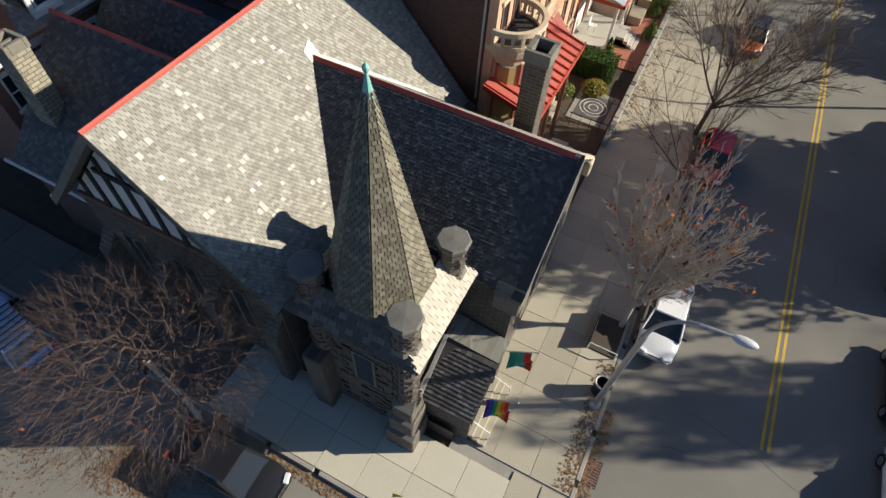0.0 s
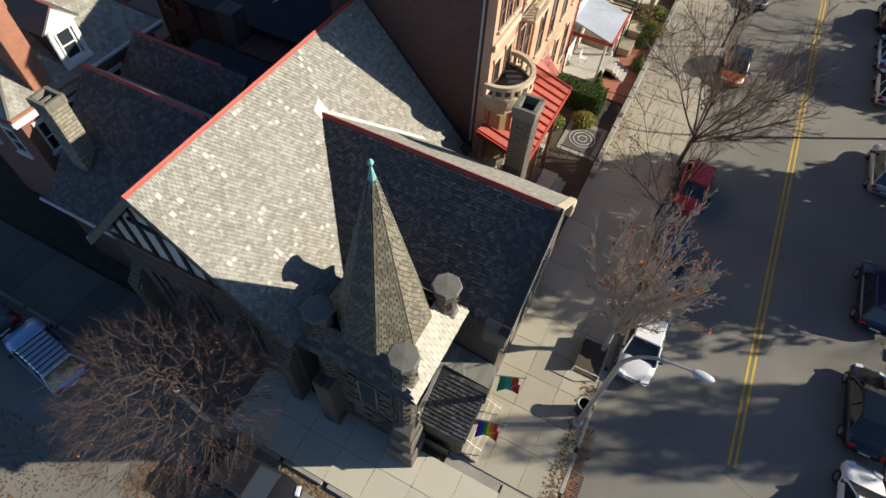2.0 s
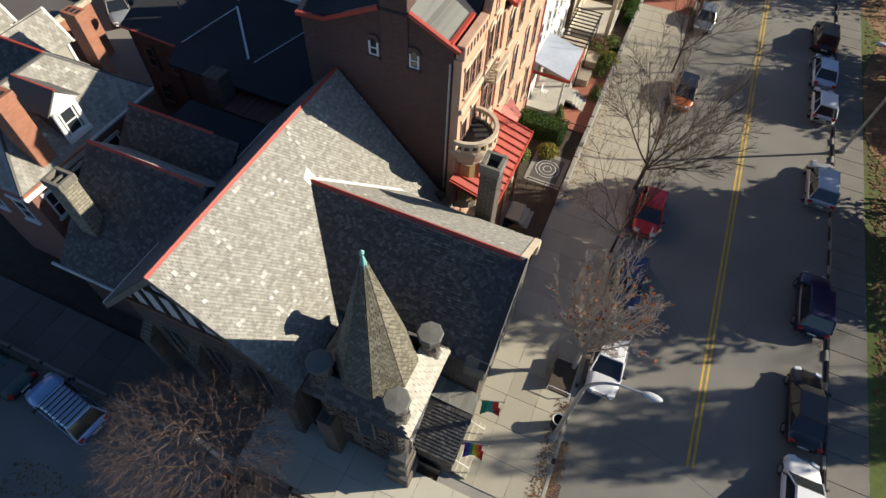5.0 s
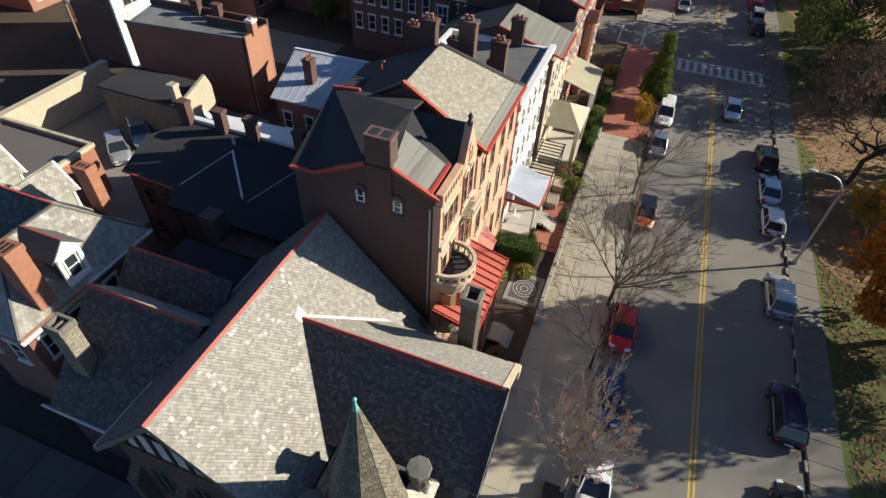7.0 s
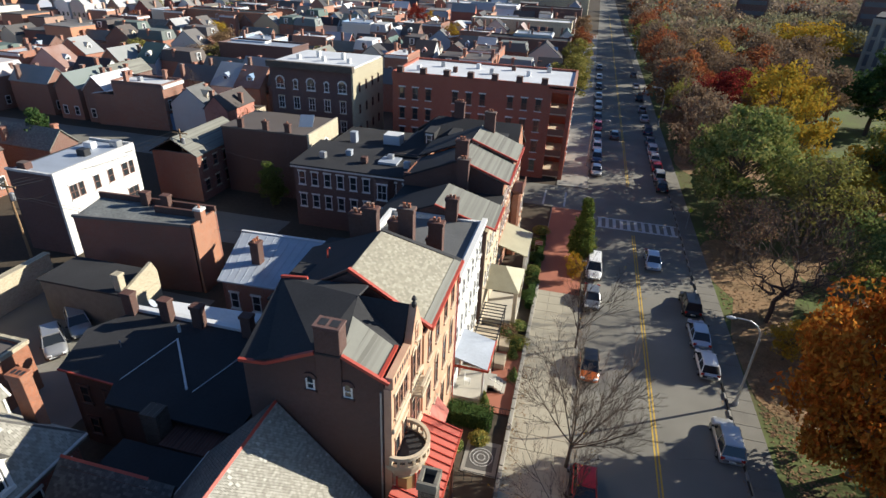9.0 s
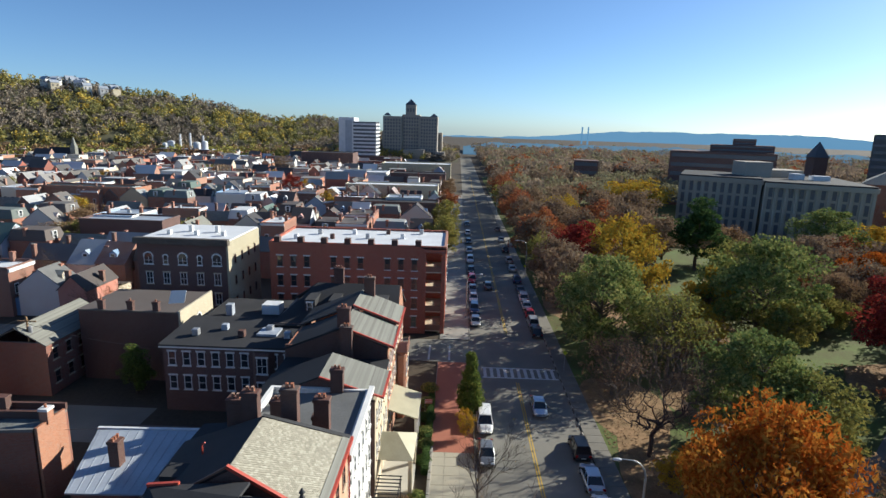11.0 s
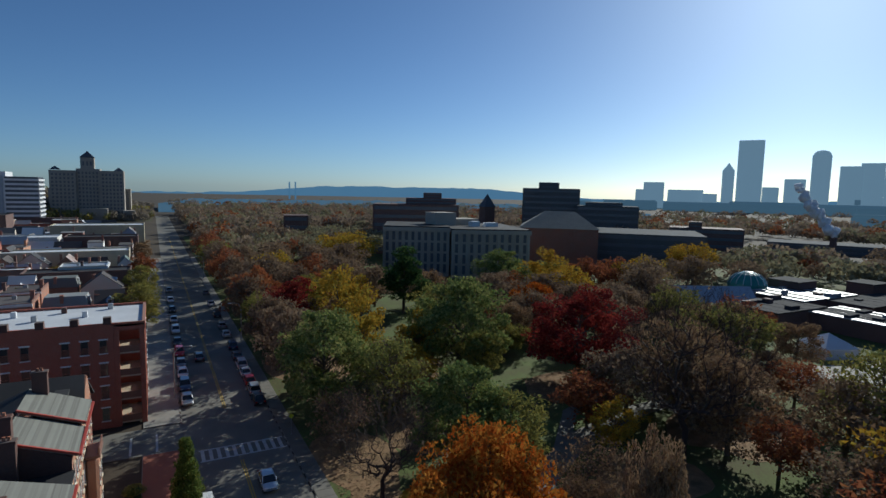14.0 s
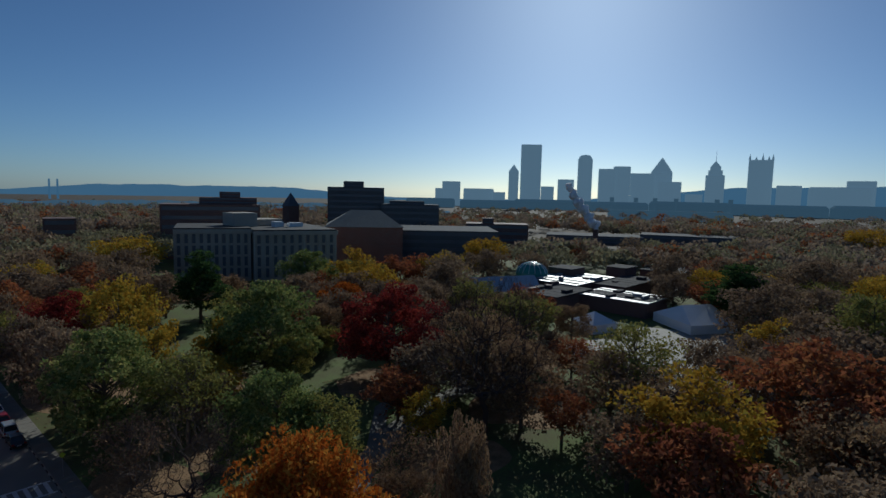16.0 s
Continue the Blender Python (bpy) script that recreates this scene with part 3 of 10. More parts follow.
for xa in (-27.2, -24.4, -21.9, -19.0):
    part("buttress", M().chamfer(xa - 0.3, 5.75, 0, xa + 0.3, 6.42, 3.8, 0.05).add(
        [(xa - 0.3, 5.75, 3.8), (xa + 0.3, 5.75, 3.8), (xa + 0.3, 6.42, 4.6), (xa - 0.3, 6.42, 4.6), (xa - 0.3, 6.42, 3.8), (xa + 0.3, 6.42, 3.8)],
        [(0, 1, 2, 3), (0, 3, 4), (1, 5, 2)]), dark_stone, church)
# nave roof: the lit slope, cut by the cross gable; single slates near the middle
YS, YN = 5.75, 19.3
XY, XZ, XS = 13.65, 10.35, 0.87            # cross ridge
xv = RX + (RZ - XZ) / SL                   # where the cross ridge meets the nave slope
def loose_slate(a, b):
    return 4.6 < a < 7.4 and 4.8 < b < 7.0
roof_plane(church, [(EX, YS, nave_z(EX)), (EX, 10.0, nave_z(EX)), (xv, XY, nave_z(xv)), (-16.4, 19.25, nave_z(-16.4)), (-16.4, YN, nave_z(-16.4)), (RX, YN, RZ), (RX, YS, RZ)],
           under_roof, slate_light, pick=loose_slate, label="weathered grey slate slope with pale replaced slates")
# west slope in the shade-darkened slates
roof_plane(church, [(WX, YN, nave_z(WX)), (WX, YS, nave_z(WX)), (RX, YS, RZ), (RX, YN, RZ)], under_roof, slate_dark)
part("ridge_cap", M().slab([(RX - 0.02, YS - 0.02, RZ + 0.05), (RX + 0.1, YS - 0.02, RZ - 0.05), (RX + 0.1, YN, RZ - 0.05), (RX - 0.02, YN, RZ + 0.05)], 0.05)
     .slab([(RX + 0.02, YN, RZ + 0.06), (RX - 0.1, YN, RZ - 0.05), (RX - 0.1, YS - 0.02, RZ - 0.05), (RX + 0.02, YS - 0.02, RZ + 0.05)], 0.05), red_trim, church, "red painted ridge flashing")
for sx in (-1, 1):
    part("bargeboard", M().slab([(RX, YS - 0.02, RZ - 0.02), (RX, YS - 0.02, RZ - 0.42), (RX + sx * 5.05, YS - 0.02, nave_z(RX + 5.05) - 0.42), (RX + sx * 5.05, YS - 0.02, nave_z(RX + 5.05) - 0.02)][::sx], 0.09),
         cap_stone, church, "grey weathered bargeboard")
    part("soffit", M().slab([(RX + sx * 0.1, YS + 0.05, RZ - 0.28), (RX + sx * 5.0, YS + 0.05, nave_z(RX + 5.0) - 0.25), (RX + sx * 5.0, 6.5, nave_z(RX + 5.0) - 0.25), (RX + sx * 0.1, 6.5, RZ - 0.28)][::sx], 0.06),
         cap_stone, church)
part("gutter", M().tube((EX - 0.02, YS, nave_z(EX) - 0.06), (EX - 0.02, 9.9, nave_z(EX) - 0.06), 0.08, 0.08, 8), iron, church)
part("gutter", M().tube((WX - 0.05, YS, nave_z(WX) - 0.06), (WX - 0.05, YN, nave_z(WX) - 0.06), 0.09, 0.09, 8), lead_flash, church)

pale_slate = material("pale_slate", (0.5, 0.485, 0.43), 0.75, 0.3, 2.0, 12, 0.3, objects=0.3)
up_slope = Vector((-1, 0, SL)).normalized()
out_slope = Vector((0, 1, 0)).cross(up_slope).normalized()
if out_slope.z < 0:
    out_slope = -out_slope
def pale_mesh(w, h):
    q = [Vector((0, a, 0)) + up_slope * b + out_slope * c for a, b, c in ((0, 0, 0.062), (w, 0, 0.062), (w, h, 0.05), (0, h, 0.05))]
    return M().add(q + [p - out_slope * 0.02 for p in q], [(0, 1, 2, 3), (0, 4, 5, 1), (1, 5, 6, 2), (3, 7, 4, 0)] if (q[1] - q[0]).cross(q[2] - q[0]).dot(out_slope) > 0 else [(3, 2, 1, 0), (1, 5, 4, 0), (2, 6, 5, 1), (0, 4, 7, 3)]).mesh("slate")
pale_kinds = [pale_mesh(0.16, 0.14), pale_mesh(0.19, 0.16), pale_mesh(0.17, 0.21)]
rnd = random.Random(77)
n = 0
while n < 48:
    cx, cy = rnd.uniform(RX + 0.2, EX - 0.3), rnd.uniform(6.2, 18.6)
    for k in range(rnd.choice((1, 1, 1, 2, 3))):
        x, y = cx + rnd.choice((0, 0.13, -0.13, 0.26)) * (k > 0), cy + rnd.choice((0.2, -0.2, 0.4)) * (k > 0)
        if x > xv - 0.3 and XY - (x - xv) * SL / XS - 0.5 < y:
            continue
        n += 1
        placed("slate", rnd.choice(pale_kinds), pale_slate, church, Matrix.Translation(Vector((x, y, nave_z(x)))))

# cross gable towards the avenue
XE, CS, CN = -11.05, 9.85, 17.3
zs, zn = XZ - XS * (XY - CS), XZ - XS * (CN - XY)
def valley_x(z):
    return RX + (RZ - z) / SL
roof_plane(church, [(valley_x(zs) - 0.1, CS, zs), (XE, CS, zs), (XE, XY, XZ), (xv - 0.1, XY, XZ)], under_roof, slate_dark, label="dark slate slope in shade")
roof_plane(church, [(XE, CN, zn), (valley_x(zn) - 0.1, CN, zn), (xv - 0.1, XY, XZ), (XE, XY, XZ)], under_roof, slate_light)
part("ridge_cap", M().slab([(xv, XY - 0.13, XZ - 0.06), (XE - 0.02, XY - 0.13, XZ - 0.06), (XE - 0.02, XY, XZ + 0.06), (xv, XY, XZ + 0.06)], 0.05)
     .slab([(XE - 0.02, XY + 0.12, XZ - 0.04), (xv, XY + 0.12, XZ - 0.04), (xv, XY, XZ + 0.06), (XE - 0.02, XY, XZ + 0.06)], 0.05), red_trim, church, "red painted ridge flashing")
def valley(p, q, w):
    p, q = Vector(p), Vector(q)
    side = Vector((w, 0, -w * SL * 0.9))
    return M().slab([p + Vector((0, 0, 0.08)), q + Vector((0, 0, 0.08)), q + Vector((-w, 0, w * SL + 0.08)), p + Vector((-w, 0, w * SL + 0.08))], 0.04)
part("valley_flashing", valley((xv + 0.1, XY + 0.1, nave_z(xv + 0.1)), (valley_x(zn), CN, zn), 0.13), lead_flash, church, "white valley flashing")
part("valley_flashing", M().slab([(xv - 0.15, XY - 0.25, nave_z(xv - 0.15) + 0.08), (xv + 0.15, XY - 0.25, nave_z(xv + 0.15) + 0.08), (xv + 0.15, XY + 0.3, nave_z(xv + 0.15) + 0.08), (xv - 0.3, XY + 0.3, nave_z(xv - 0.3) + 0.08)], 0.03), lead_flash, church)
xg = M().box(-11.7, 10.1, 0, -11.25, 17.1, zs)
gy = [(10.1, zs), (17.1, zn), (XY, XZ - 0.25)]
xg.add([(-11.7, y, z) for y, z in gy] + [(-11.25, y, z) for y, z in gy], [(2, 1, 0), (3, 4, 5), (0, 1, 4, 3), (1, 2, 5, 4), (2, 0, 3, 5)])
street_gable = part("wall", xg, dark_stone, church)
part("wall", M().box(-18.0, 10.1, 0, -11.7, 10.5, zs - 0.1), dark_stone, church)
part("wall", M().box(-17.2, 16.7, 0, -11.7, 17.1, zn - 0.1), dark_stone, church)
part("coping", M().slab([(XE - 0.35, CS - 0.1, zs - 0.02), (XE + 0.06, CS - 0.1, zs - 0.02), (XE + 0.06, XY, XZ + 0.1), (XE - 0.05, XY, XZ + 0.1)], 0.12), iron, church)
part("coping", M().slab([(XE + 0.06, CN + 0.1, zn + 0.02), (XE - 0.25, CN + 0.1, zn + 0.02), (XE - 0.25, XY, XZ + 0.1), (XE + 0.06, XY, XZ + 0.1)], 0.12), buff_stone, church, "pale stone gable coping")
part("kneeler", M().chamfer(-11.75, 16.95, zn - 0.75, -10.95, 17.45, zn - 0.05, 0.05), buff_stone, church)
part("kneeler", M().chamfer(-12.0, 9.75, zs - 1.0, -11.0, 10.35, zs - 0.1, 0.05).add(
    [(-12.0, 9.7, zs - 0.1), (-11.0, 9.7, zs - 0.1), (-11.0, 10.4, zs - 0.1), (-12.0, 10.4, zs - 0.1), (-12.0, 10.05, zs + 0.25), (-11.0, 10.05, zs + 0.25)],
    [(0, 1, 5, 4), (2, 3, 4, 5), (1, 2, 5), (3, 0, 4)]), cap_stone, church, "grey ridged buttress cap")
for y in (11.9, 13.6, 15.3):
    w = part("window", M().box(-11.25, y - 0.5, 2.4, -11.17, y + 0.5, 5.6), cap_stone, church)
    part("pane", M().box(-11.17, y - 0.4, 2.5, -11.15, y + 0.4, 5.5), glass_dark, w)
part("rail_pipe", M().path([(-11.0, CS + 0.1, zs - 0.05), (-11.0, XY, XZ - 0.1)], 0.04, 6), galvanised, church)
part("chimney", M().chamfer(-14.65, 17.6, 0, -13.75, 18.6, 10.2, 0.03), dark_stone, church, "tall dark rubble stone chimney")
ch = part("chimney_cap", M().chamfer(-14.72, 17.52, 10.2, -13.68, 17.7, 10.7, 0.02).chamfer(-14.72, 18.5, 10.2, -13.68, 18.68, 10.7, 0.02)
          .chamfer(-14.72, 17.7, 10.2, -14.5, 18.5, 10.7, 0.02).chamfer(-13.9, 17.7, 10.2, -13.68, 18.5, 10.7, 0.02), cap_stone, church, "open stone chimney top")
part("flue", M().box(-14.5, 17.7, 10.2, -13.9, 18.5, 10.3), iron, ch)

# tower with four turrets and the spire
TX0, TX1, TY0, TY1 = -16.75, -13.45, 6.3, 9.25
TCX, TCY = (TX0 + TX1) / 2, (TY0 + TY1) / 2
part("tower_wall", M().box(TX0, TY0, 0, TX1, TY1, 7.55), dark_stone, church, "rough dark stone tower")
lid = material("turret_lid", (0.16, 0.155, 0.135), 0.75, 0.3, 1.5, 14, 0.3)
for cx, cy, low in ((TX1 + 0.02, TY1, 5.2), (TX1 + 0.02, TY0 - 0.02, 3.4), (TX0, TY0 + 0.1, 5.0), (TX0 + 0.4, TY1 + 0.35, 6.0)):
    tu = part("turret", M().lathe([(0.25, low - 0.6), (0.44, low), (0.44, 9.25), (0.49, 9.35), (0.49, 9.45)], cx, cy, 8, radians(22.5)), dark_stone, church, "octagonal stone turret")
    part("lid", M().lathe([(0.55, 9.45), (0.55, 9.55), (0.5, 9.6), (0.02, 9.64)], cx, cy, 8, radians(22.5)), lid, tu, "flat dark octagonal lid")
    part("flashing", M().lathe([(0.53, 7.95), (0.46, 8.15)], cx, cy, 8, radians(22.5)), cap_stone, tu)
AZ0, AZ1 = 7.55, 8.75
ring_out = [(TX0 - 0.75, TY0 - 0.6), (TX1 + 0.75, TY0 - 0.6), (TX1 + 0.75, TY1 + 0.6), (TX0 - 0.75, TY1 + 0.6)]
ring_in = [(TCX - 1.4, TCY - 1.4), (TCX + 1.4, TCY - 1.4), (TCX + 1.4, TCY + 1.4), (TCX - 1.4, TCY + 1.4)]
# Pale slates on the east apron; the other three have shade in their colour.
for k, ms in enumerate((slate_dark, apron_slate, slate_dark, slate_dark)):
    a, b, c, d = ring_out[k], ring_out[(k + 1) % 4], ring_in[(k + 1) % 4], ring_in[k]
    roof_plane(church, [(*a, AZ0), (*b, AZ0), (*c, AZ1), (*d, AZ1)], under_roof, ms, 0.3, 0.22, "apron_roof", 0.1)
part("tower_cornice", M().box(TX0 - 0.35, TY0 - 0.3, 7.15, TX1 + 0.35, TY1 + 0.3, 7.5), dark_stone, church)
spire_r, spire_z0, spire_z1 = 1.72, 8.35, 15.42
spire_core = part("spire", M().lathe([(spire_r, spire_z0), (0.1, spire_z1)], TCX, TCY, 8, radians(22.5)), under_roof, church, "tall eight-sided slate spire")
sm = M()
for k in range(8):
    a0, a1 = radians(22.5 + 45 * k), radians(22.5 + 45 * (k + 1))
    p0, p1 = [Vector((TCX + spire_r * math.cos(a), TCY + spire_r * math.sin(a), spire_z0)) for a in (a0, a1)]
    top = Vector((TCX, TCY, spire_z1 + 0.35))
    u = (p1 - p0).normalized()
    v = ((p0 + p1) / 2)
    v = (top - v).normalized()
    L = (top - (p0 + p1) / 2).length
    w = (p1 - p0).length
    rows = int(L / 0.145) - 2
    nrm = u.cross(v)
    for r in range(rows):
        b = r * 0.145
        half = w / 2 * (1 - b / L)
        n = max(2, round(2 * half / 0.18))
        sw = 2 * half / n
        off = sw / 2 if r % 2 else 0.0
        edges = [-half] + [-half + off + sw * i for i in range(0 if off else 1, n + 1) if -half + off + sw * i < half - 0.03] + [half]
        for e0, e1 in zip(edges, edges[1:]):
            mid = (p0 + p1) / 2
            lift = nrm * (0.046 + random.uniform(0, 0.01))
            s1 = (1 - (b + 0.17) / L) / (1 - b / L)
            jb = random.uniform(-0.012, 0.012)
            q = [mid + u * (e0 + 0.012) + v * (b + jb) + lift, mid + u * (e1 - 0.012) + v * (b + jb) + lift, mid + u * (e1 - 0.012) * s1 + v * (b + 0.17) + nrm * 0.004, mid + u * (e0 + 0.012) * s1 + v * (b + 0.17) + nrm * 0.004]
            sm.add(q + [x - nrm * 0.03 for x in q], [(0, 1, 2, 3), (0, 4, 5, 1), (1, 5, 6, 2), (3, 7, 4, 0)])
tagged(part("slate_field", sm, spire_slate, spire_core, "mottled brown slates"), kind="stuff")
part("finial", M().lathe([(0.16, 14.85), (0.21, 14.88), (0.06, 15.68), (0.03, 15.8), (0.075, 15.88), (0.085, 15.95), (0.02, 16.05)], TCX, TCY, 8), copper, church, "green copper spire tip", smooth=False)
rnd = random.Random(21)
for cx, cy, low in ((TX1 + 0.02, TY1, 5.2), (TX1 + 0.02, TY0 - 0.02, 4.2), (TX0, TY0 + 0.1, 5.0)):
    for r in range(int((9.2 - low) / 0.16)):
        for k in range(8):
            if rnd.random() < 0.55:
                a, da = radians(45 * k + 22.5), radians(rnd.uniform(9, 19))
                q = [(cx + ra * math.cos(a + d), cy + ra * math.sin(a + d)) for ra, d in ((0.38, -da), (0.44 + rnd.uniform(0.0, 0.05), -da), (0.44 + rnd.uniform(0.0, 0.05), da), (0.38, da))]
                part("stone", M().prism(q, low + r * 0.16, low + r * 0.16 + 0.135), dark_stone, church)
for k in range(150):
    x, z = rnd.uniform(TX0 + 0.1, TX1 - 0.3), 0.3 + 0.2 * rnd.randint(0, 33)
    w = rnd.uniform(0.16, 0.4)
    part("stone", M().chamfer(x, TY0 - 0.03 - rnd.uniform(0, 0.05), z, x + w, TY0 + 0.02, z + 0.17, 0.012), dark_stone, church)
# stepped buttress at the street corner
bx, by = TX1 + 0.25, TY0 - 0.25
for w, z0, z1 in ((0.75, 0, 1.7), (0.62, 1.7, 3.0), (0.5, 3.0, 4.1)):
    part("buttress", M().chamfer(bx - w, by - w * 0.7, z0, bx + w * 0.6, by + w, z1 - 0.25, 0.04).slab(
        [(bx - w, by - w * 0.7, z1 - 0.24), (bx + w * 0.6, by - w * 0.7, z1 - 0.24), (bx + w * 0.45, by + w, z1 + 0.1), (bx - w, by + w, z1 + 0.1)], 0.14), dark_stone, church)
    part("weathering", M().slab([(bx - w - 0.03, by - w * 0.7 - 0.03, z1 - 0.2), (bx + w * 0.6 + 0.03, by - w * 0.7 - 0.03, z1 - 0.2), (bx + w * 0.45, by + 0.1, z1 + 0.06), (bx - w, by + 0.1, z1 + 0.06)], 0.06), cap_stone, church)
part("buttress", M().chamfer(TX0 - 0.6, TY0 - 0.7, 0, TX0 + 0.2, TY0 + 0.5, 4.4, 0.05), dark_stone, church)
sw = part("window", M().box(TCX - 0.45, TY0 - 0.08, 3.2, TCX + 0.45, TY0 - 0.001, 5.4), cap_stone, church)
part("pane", M().box(TCX - 0.34, TY0 - 0.1, 3.3, TCX + 0.34, TY0 - 0.081, 5.3), glass_dark, sw)
# entrance porch on the avenue side
porch_roof = roof_plane(church, [(-13.25, 6.85, 2.55), (-11.0, 6.85, 2.55), (-11.0, 8.95, 3.75), (-13.25, 8.95, 3.95)], under_roof, slate_dark, 0.22, 0.17, "porch_roof", 0.12)
part("porch_flat", M().slab([(-13.25, 8.95, 4.0), (-11.0, 8.95, 3.8), (-11.0, 10.0, 3.75), (-13.25, 10.0, 4.1)], 0.14), grey_shingle, church, "grey leaded porch flat")
part("flashing", M().box(-13.3, 6.8, 2.7, -13.2, 10.0, 2.78).slab([(-13.3, 6.85, 2.62), (-13.14, 6.85, 2.62), (-13.14, 8.95, 4.02), (-13.3, 8.95, 4.02)], 0.04), lead_flash, church)
for q in ((-11.4, 7.0, 0, -11.1, 7.45, 2.6), (-11.4, 9.5, 0, -11.1, 10.0, 3.6), (-13.2, 6.95, 0, -11.4, 7.15, 2.45)):
    part("porch_wall", M().box(*q), dark_stone, church)
part("porch_wall", M().box(-11.38, 7.45, 2.3, -11.12, 9.5, 2.75), dark_stone, church)
part("church_door", M().box(-12.6, 7.5, 0.5, -12.5, 9.4, 2.3), window_brown, church, "brown wooden entrance doors")
for k in range(3):
    part("step", M().chamfer(-11.2, 7.05, 0.1, -10.35 - 0.28 * k, 9.95, 0.3 + 0.16 * k, 0.02), concrete, church)
for y in (7.4, 9.5):
    part("handrail", M().path([(-11.1, y, 1.35), (-10.35, y, 1.0), (-10.3, y, 0.2)], 0.025, 6), white_wood, church, "white handrail")
part("gate", M().box(-13.0, 6.7, 0.15, -11.6, 6.74, 1.1), iron, church)

# west wing
WR, WZ = 12.0, 9.2
roof_plane(church, [(-33.5, 7.2, 4.6), (-27.3, 7.2, 4.6), (-26.2, WR, WZ), (-33.5, WR, WZ)], under_roof, slate_dark, 0.2, 0.16)
roof_plane(church, [(-27.3, 14.7, 5.96), (-33.5, 14.7, 5.96), (-33.5, WR, WZ), (-26.2, WR, WZ)], under_roof, slate_light, 0.2, 0.16)
part("ridge_cap", M().slab([(-33.55, WR - 0.12, WZ - 0.06), (-26.4, WR - 0.12, WZ - 0.06), (-26.4, WR, WZ + 0.07), (-33.55, WR, WZ + 0.07)], 0.05), red_trim, church)
part("wall", M().box(-33.3, 7.5, 0, -27.4, 14.4, 4.6), dark_brick, church)
ww = M()
wy = [(7.5, 4.6), (14.4, 6.0), (WR, WZ - 0.2)]
ww.add([(-33.3, y, z) for y, z in wy] + [(-33.0, y, z) for y, z in wy], [(2, 1, 0), (3, 4, 5), (0, 1, 4, 3), (1, 2, 5, 4), (2, 0, 3, 5)])
part("gable", ww, dark_brick, church)
part("gutter", M().tube((-34.0, 7.1, 4.5), (-27.4, 7.1, 4.5), 0.09, 0.09, 8), lead_flash, church)
part("ridge_cap", M().slab([(-34.1, 15.3, 8.78), (-28.6, 15.3, 8.78), (-28.6, 15.42, 8.88), (-34.1, 15.42, 8.88)], 0.05), red_trim, church)
roof_plane(church, [(-34.1, 13.0, 6.6), (-27.0, 13.0, 6.6), (-27.0, 15.38, 8.78), (-34.1, 15.38, 8.78)], under_roof, slate_dark, 0.2, 0.16)
part("wall", M().box(-33.9, 14.5, 0, -27.8, 19.0, 6.2).box(-33.9, 15.0, 6.2, -27.8, 15.3, 8.5), dark_brick, church)
# Dark sheet put in for the shaded court behind the wing.
part("roof", M().box(-34.0, 15.45, 6.2, -27.7, 19.1, 6.32), tar_roof, church, "dark flat roof behind the wing")
rc = thing("stone_chimney", (-32.3, 9.2, 0), "pale rubble stone chimney on the church wing", "chimney")
part("shaft", M().chamfer(-32.6, 8.72, 0, -31.6, 9.6, 9.55, 0.03), rubble_pale, rc)
part("chimney_top", M().chamfer(-32.65, 8.67, 9.55, -31.55, 8.85, 9.95, 0.02).chamfer(-32.65, 9.47, 9.55, -31.55, 9.65, 9.95, 0.02).chamfer(-32.65, 8.85, 9.55, -32.47, 9.47, 9.95, 0.02).chamfer(-31.73, 8.85, 9.55, -31.55, 9.47, 9.95, 0.02).box(-32.16, 8.85, 9.55, -32.04, 9.47, 9.85), cap_stone, rc, "pale open chimney top")
part("flue", M().box(-32.47, 8.85, 9.5, -31.73, 9.47, 9.58), iron, rc)

# ---- windows ----
window_meshes = {}
def window_set(w, h, arched=False, style="white"):
    """Meshes of a sash window in the plane x = 0, looking to +x, with its foot in the middle of the lower edge."""
    key = (round(w, 2), round(h, 2), arched, style)
    if key in window_meshes:
        return window_meshes[key]
    f = M()
    t = 0.09
    f.box(-0.02, -w / 2, 0, 0.05, -w / 2 + t, h).box(-0.02, w / 2 - t, 0, 0.05, w / 2, h)
    f.box(-0.02, -w / 2 + t, h * 0.48, 0.04, w / 2 - t, h * 0.48 + 0.06)
    f.box(-0.02, -w / 2 + t, 0, 0.04, w / 2 - t, 0.07)
    if w > 1.0:
        f.box(-0.02, -0.03, 0.07, 0.03, 0.03, h)
    glass = M().box(-0.02, -w / 2 + t, 0.06, 0.005, w / 2 - t, h)
    sill = M().chamfer(-0.05, -w / 2 - 0.1, -0.14, 0.14, w / 2 + 0.1, 0.0, 0.015)
    hood = M()
    if arched:
        n = 8
        for i in range(n):
            a0, a1 = math.pi * i / n, math.pi * (i + 1) / n
            for r0, r1, x1, m in ((w / 2 - t, w / 2 + 0.12, 0.09, hood), (0.0, w / 2 - t, 0.005, glass)):
                q = [(r0 * math.cos(a0), r0 * math.sin(a0)), (r1 * math.cos(a0), r1 * math.sin(a0)), (r1 * math.cos(a1), r1 * math.sin(a1)), (r0 * math.cos(a1), r0 * math.sin(a1))]
                m.add([(-0.03, y, h + z) for y, z in q] + [(x1, y, h + z) for y, z in q], [(4, 5, 6, 7), (0, 1, 5, 4), (1, 2, 6, 5), (2, 3, 7, 6), (3, 0, 4, 7)])
    else:
        hood.chamfer(-0.05, -w / 2 - 0.12, h, 0.1, w / 2 + 0.12, h + 0.2, 0.015)
    window_meshes[key] = f.mesh("window"), glass.mesh("pane"), hood.mesh("lintel"), sill.mesh("sill")
    return window_meshes[key]


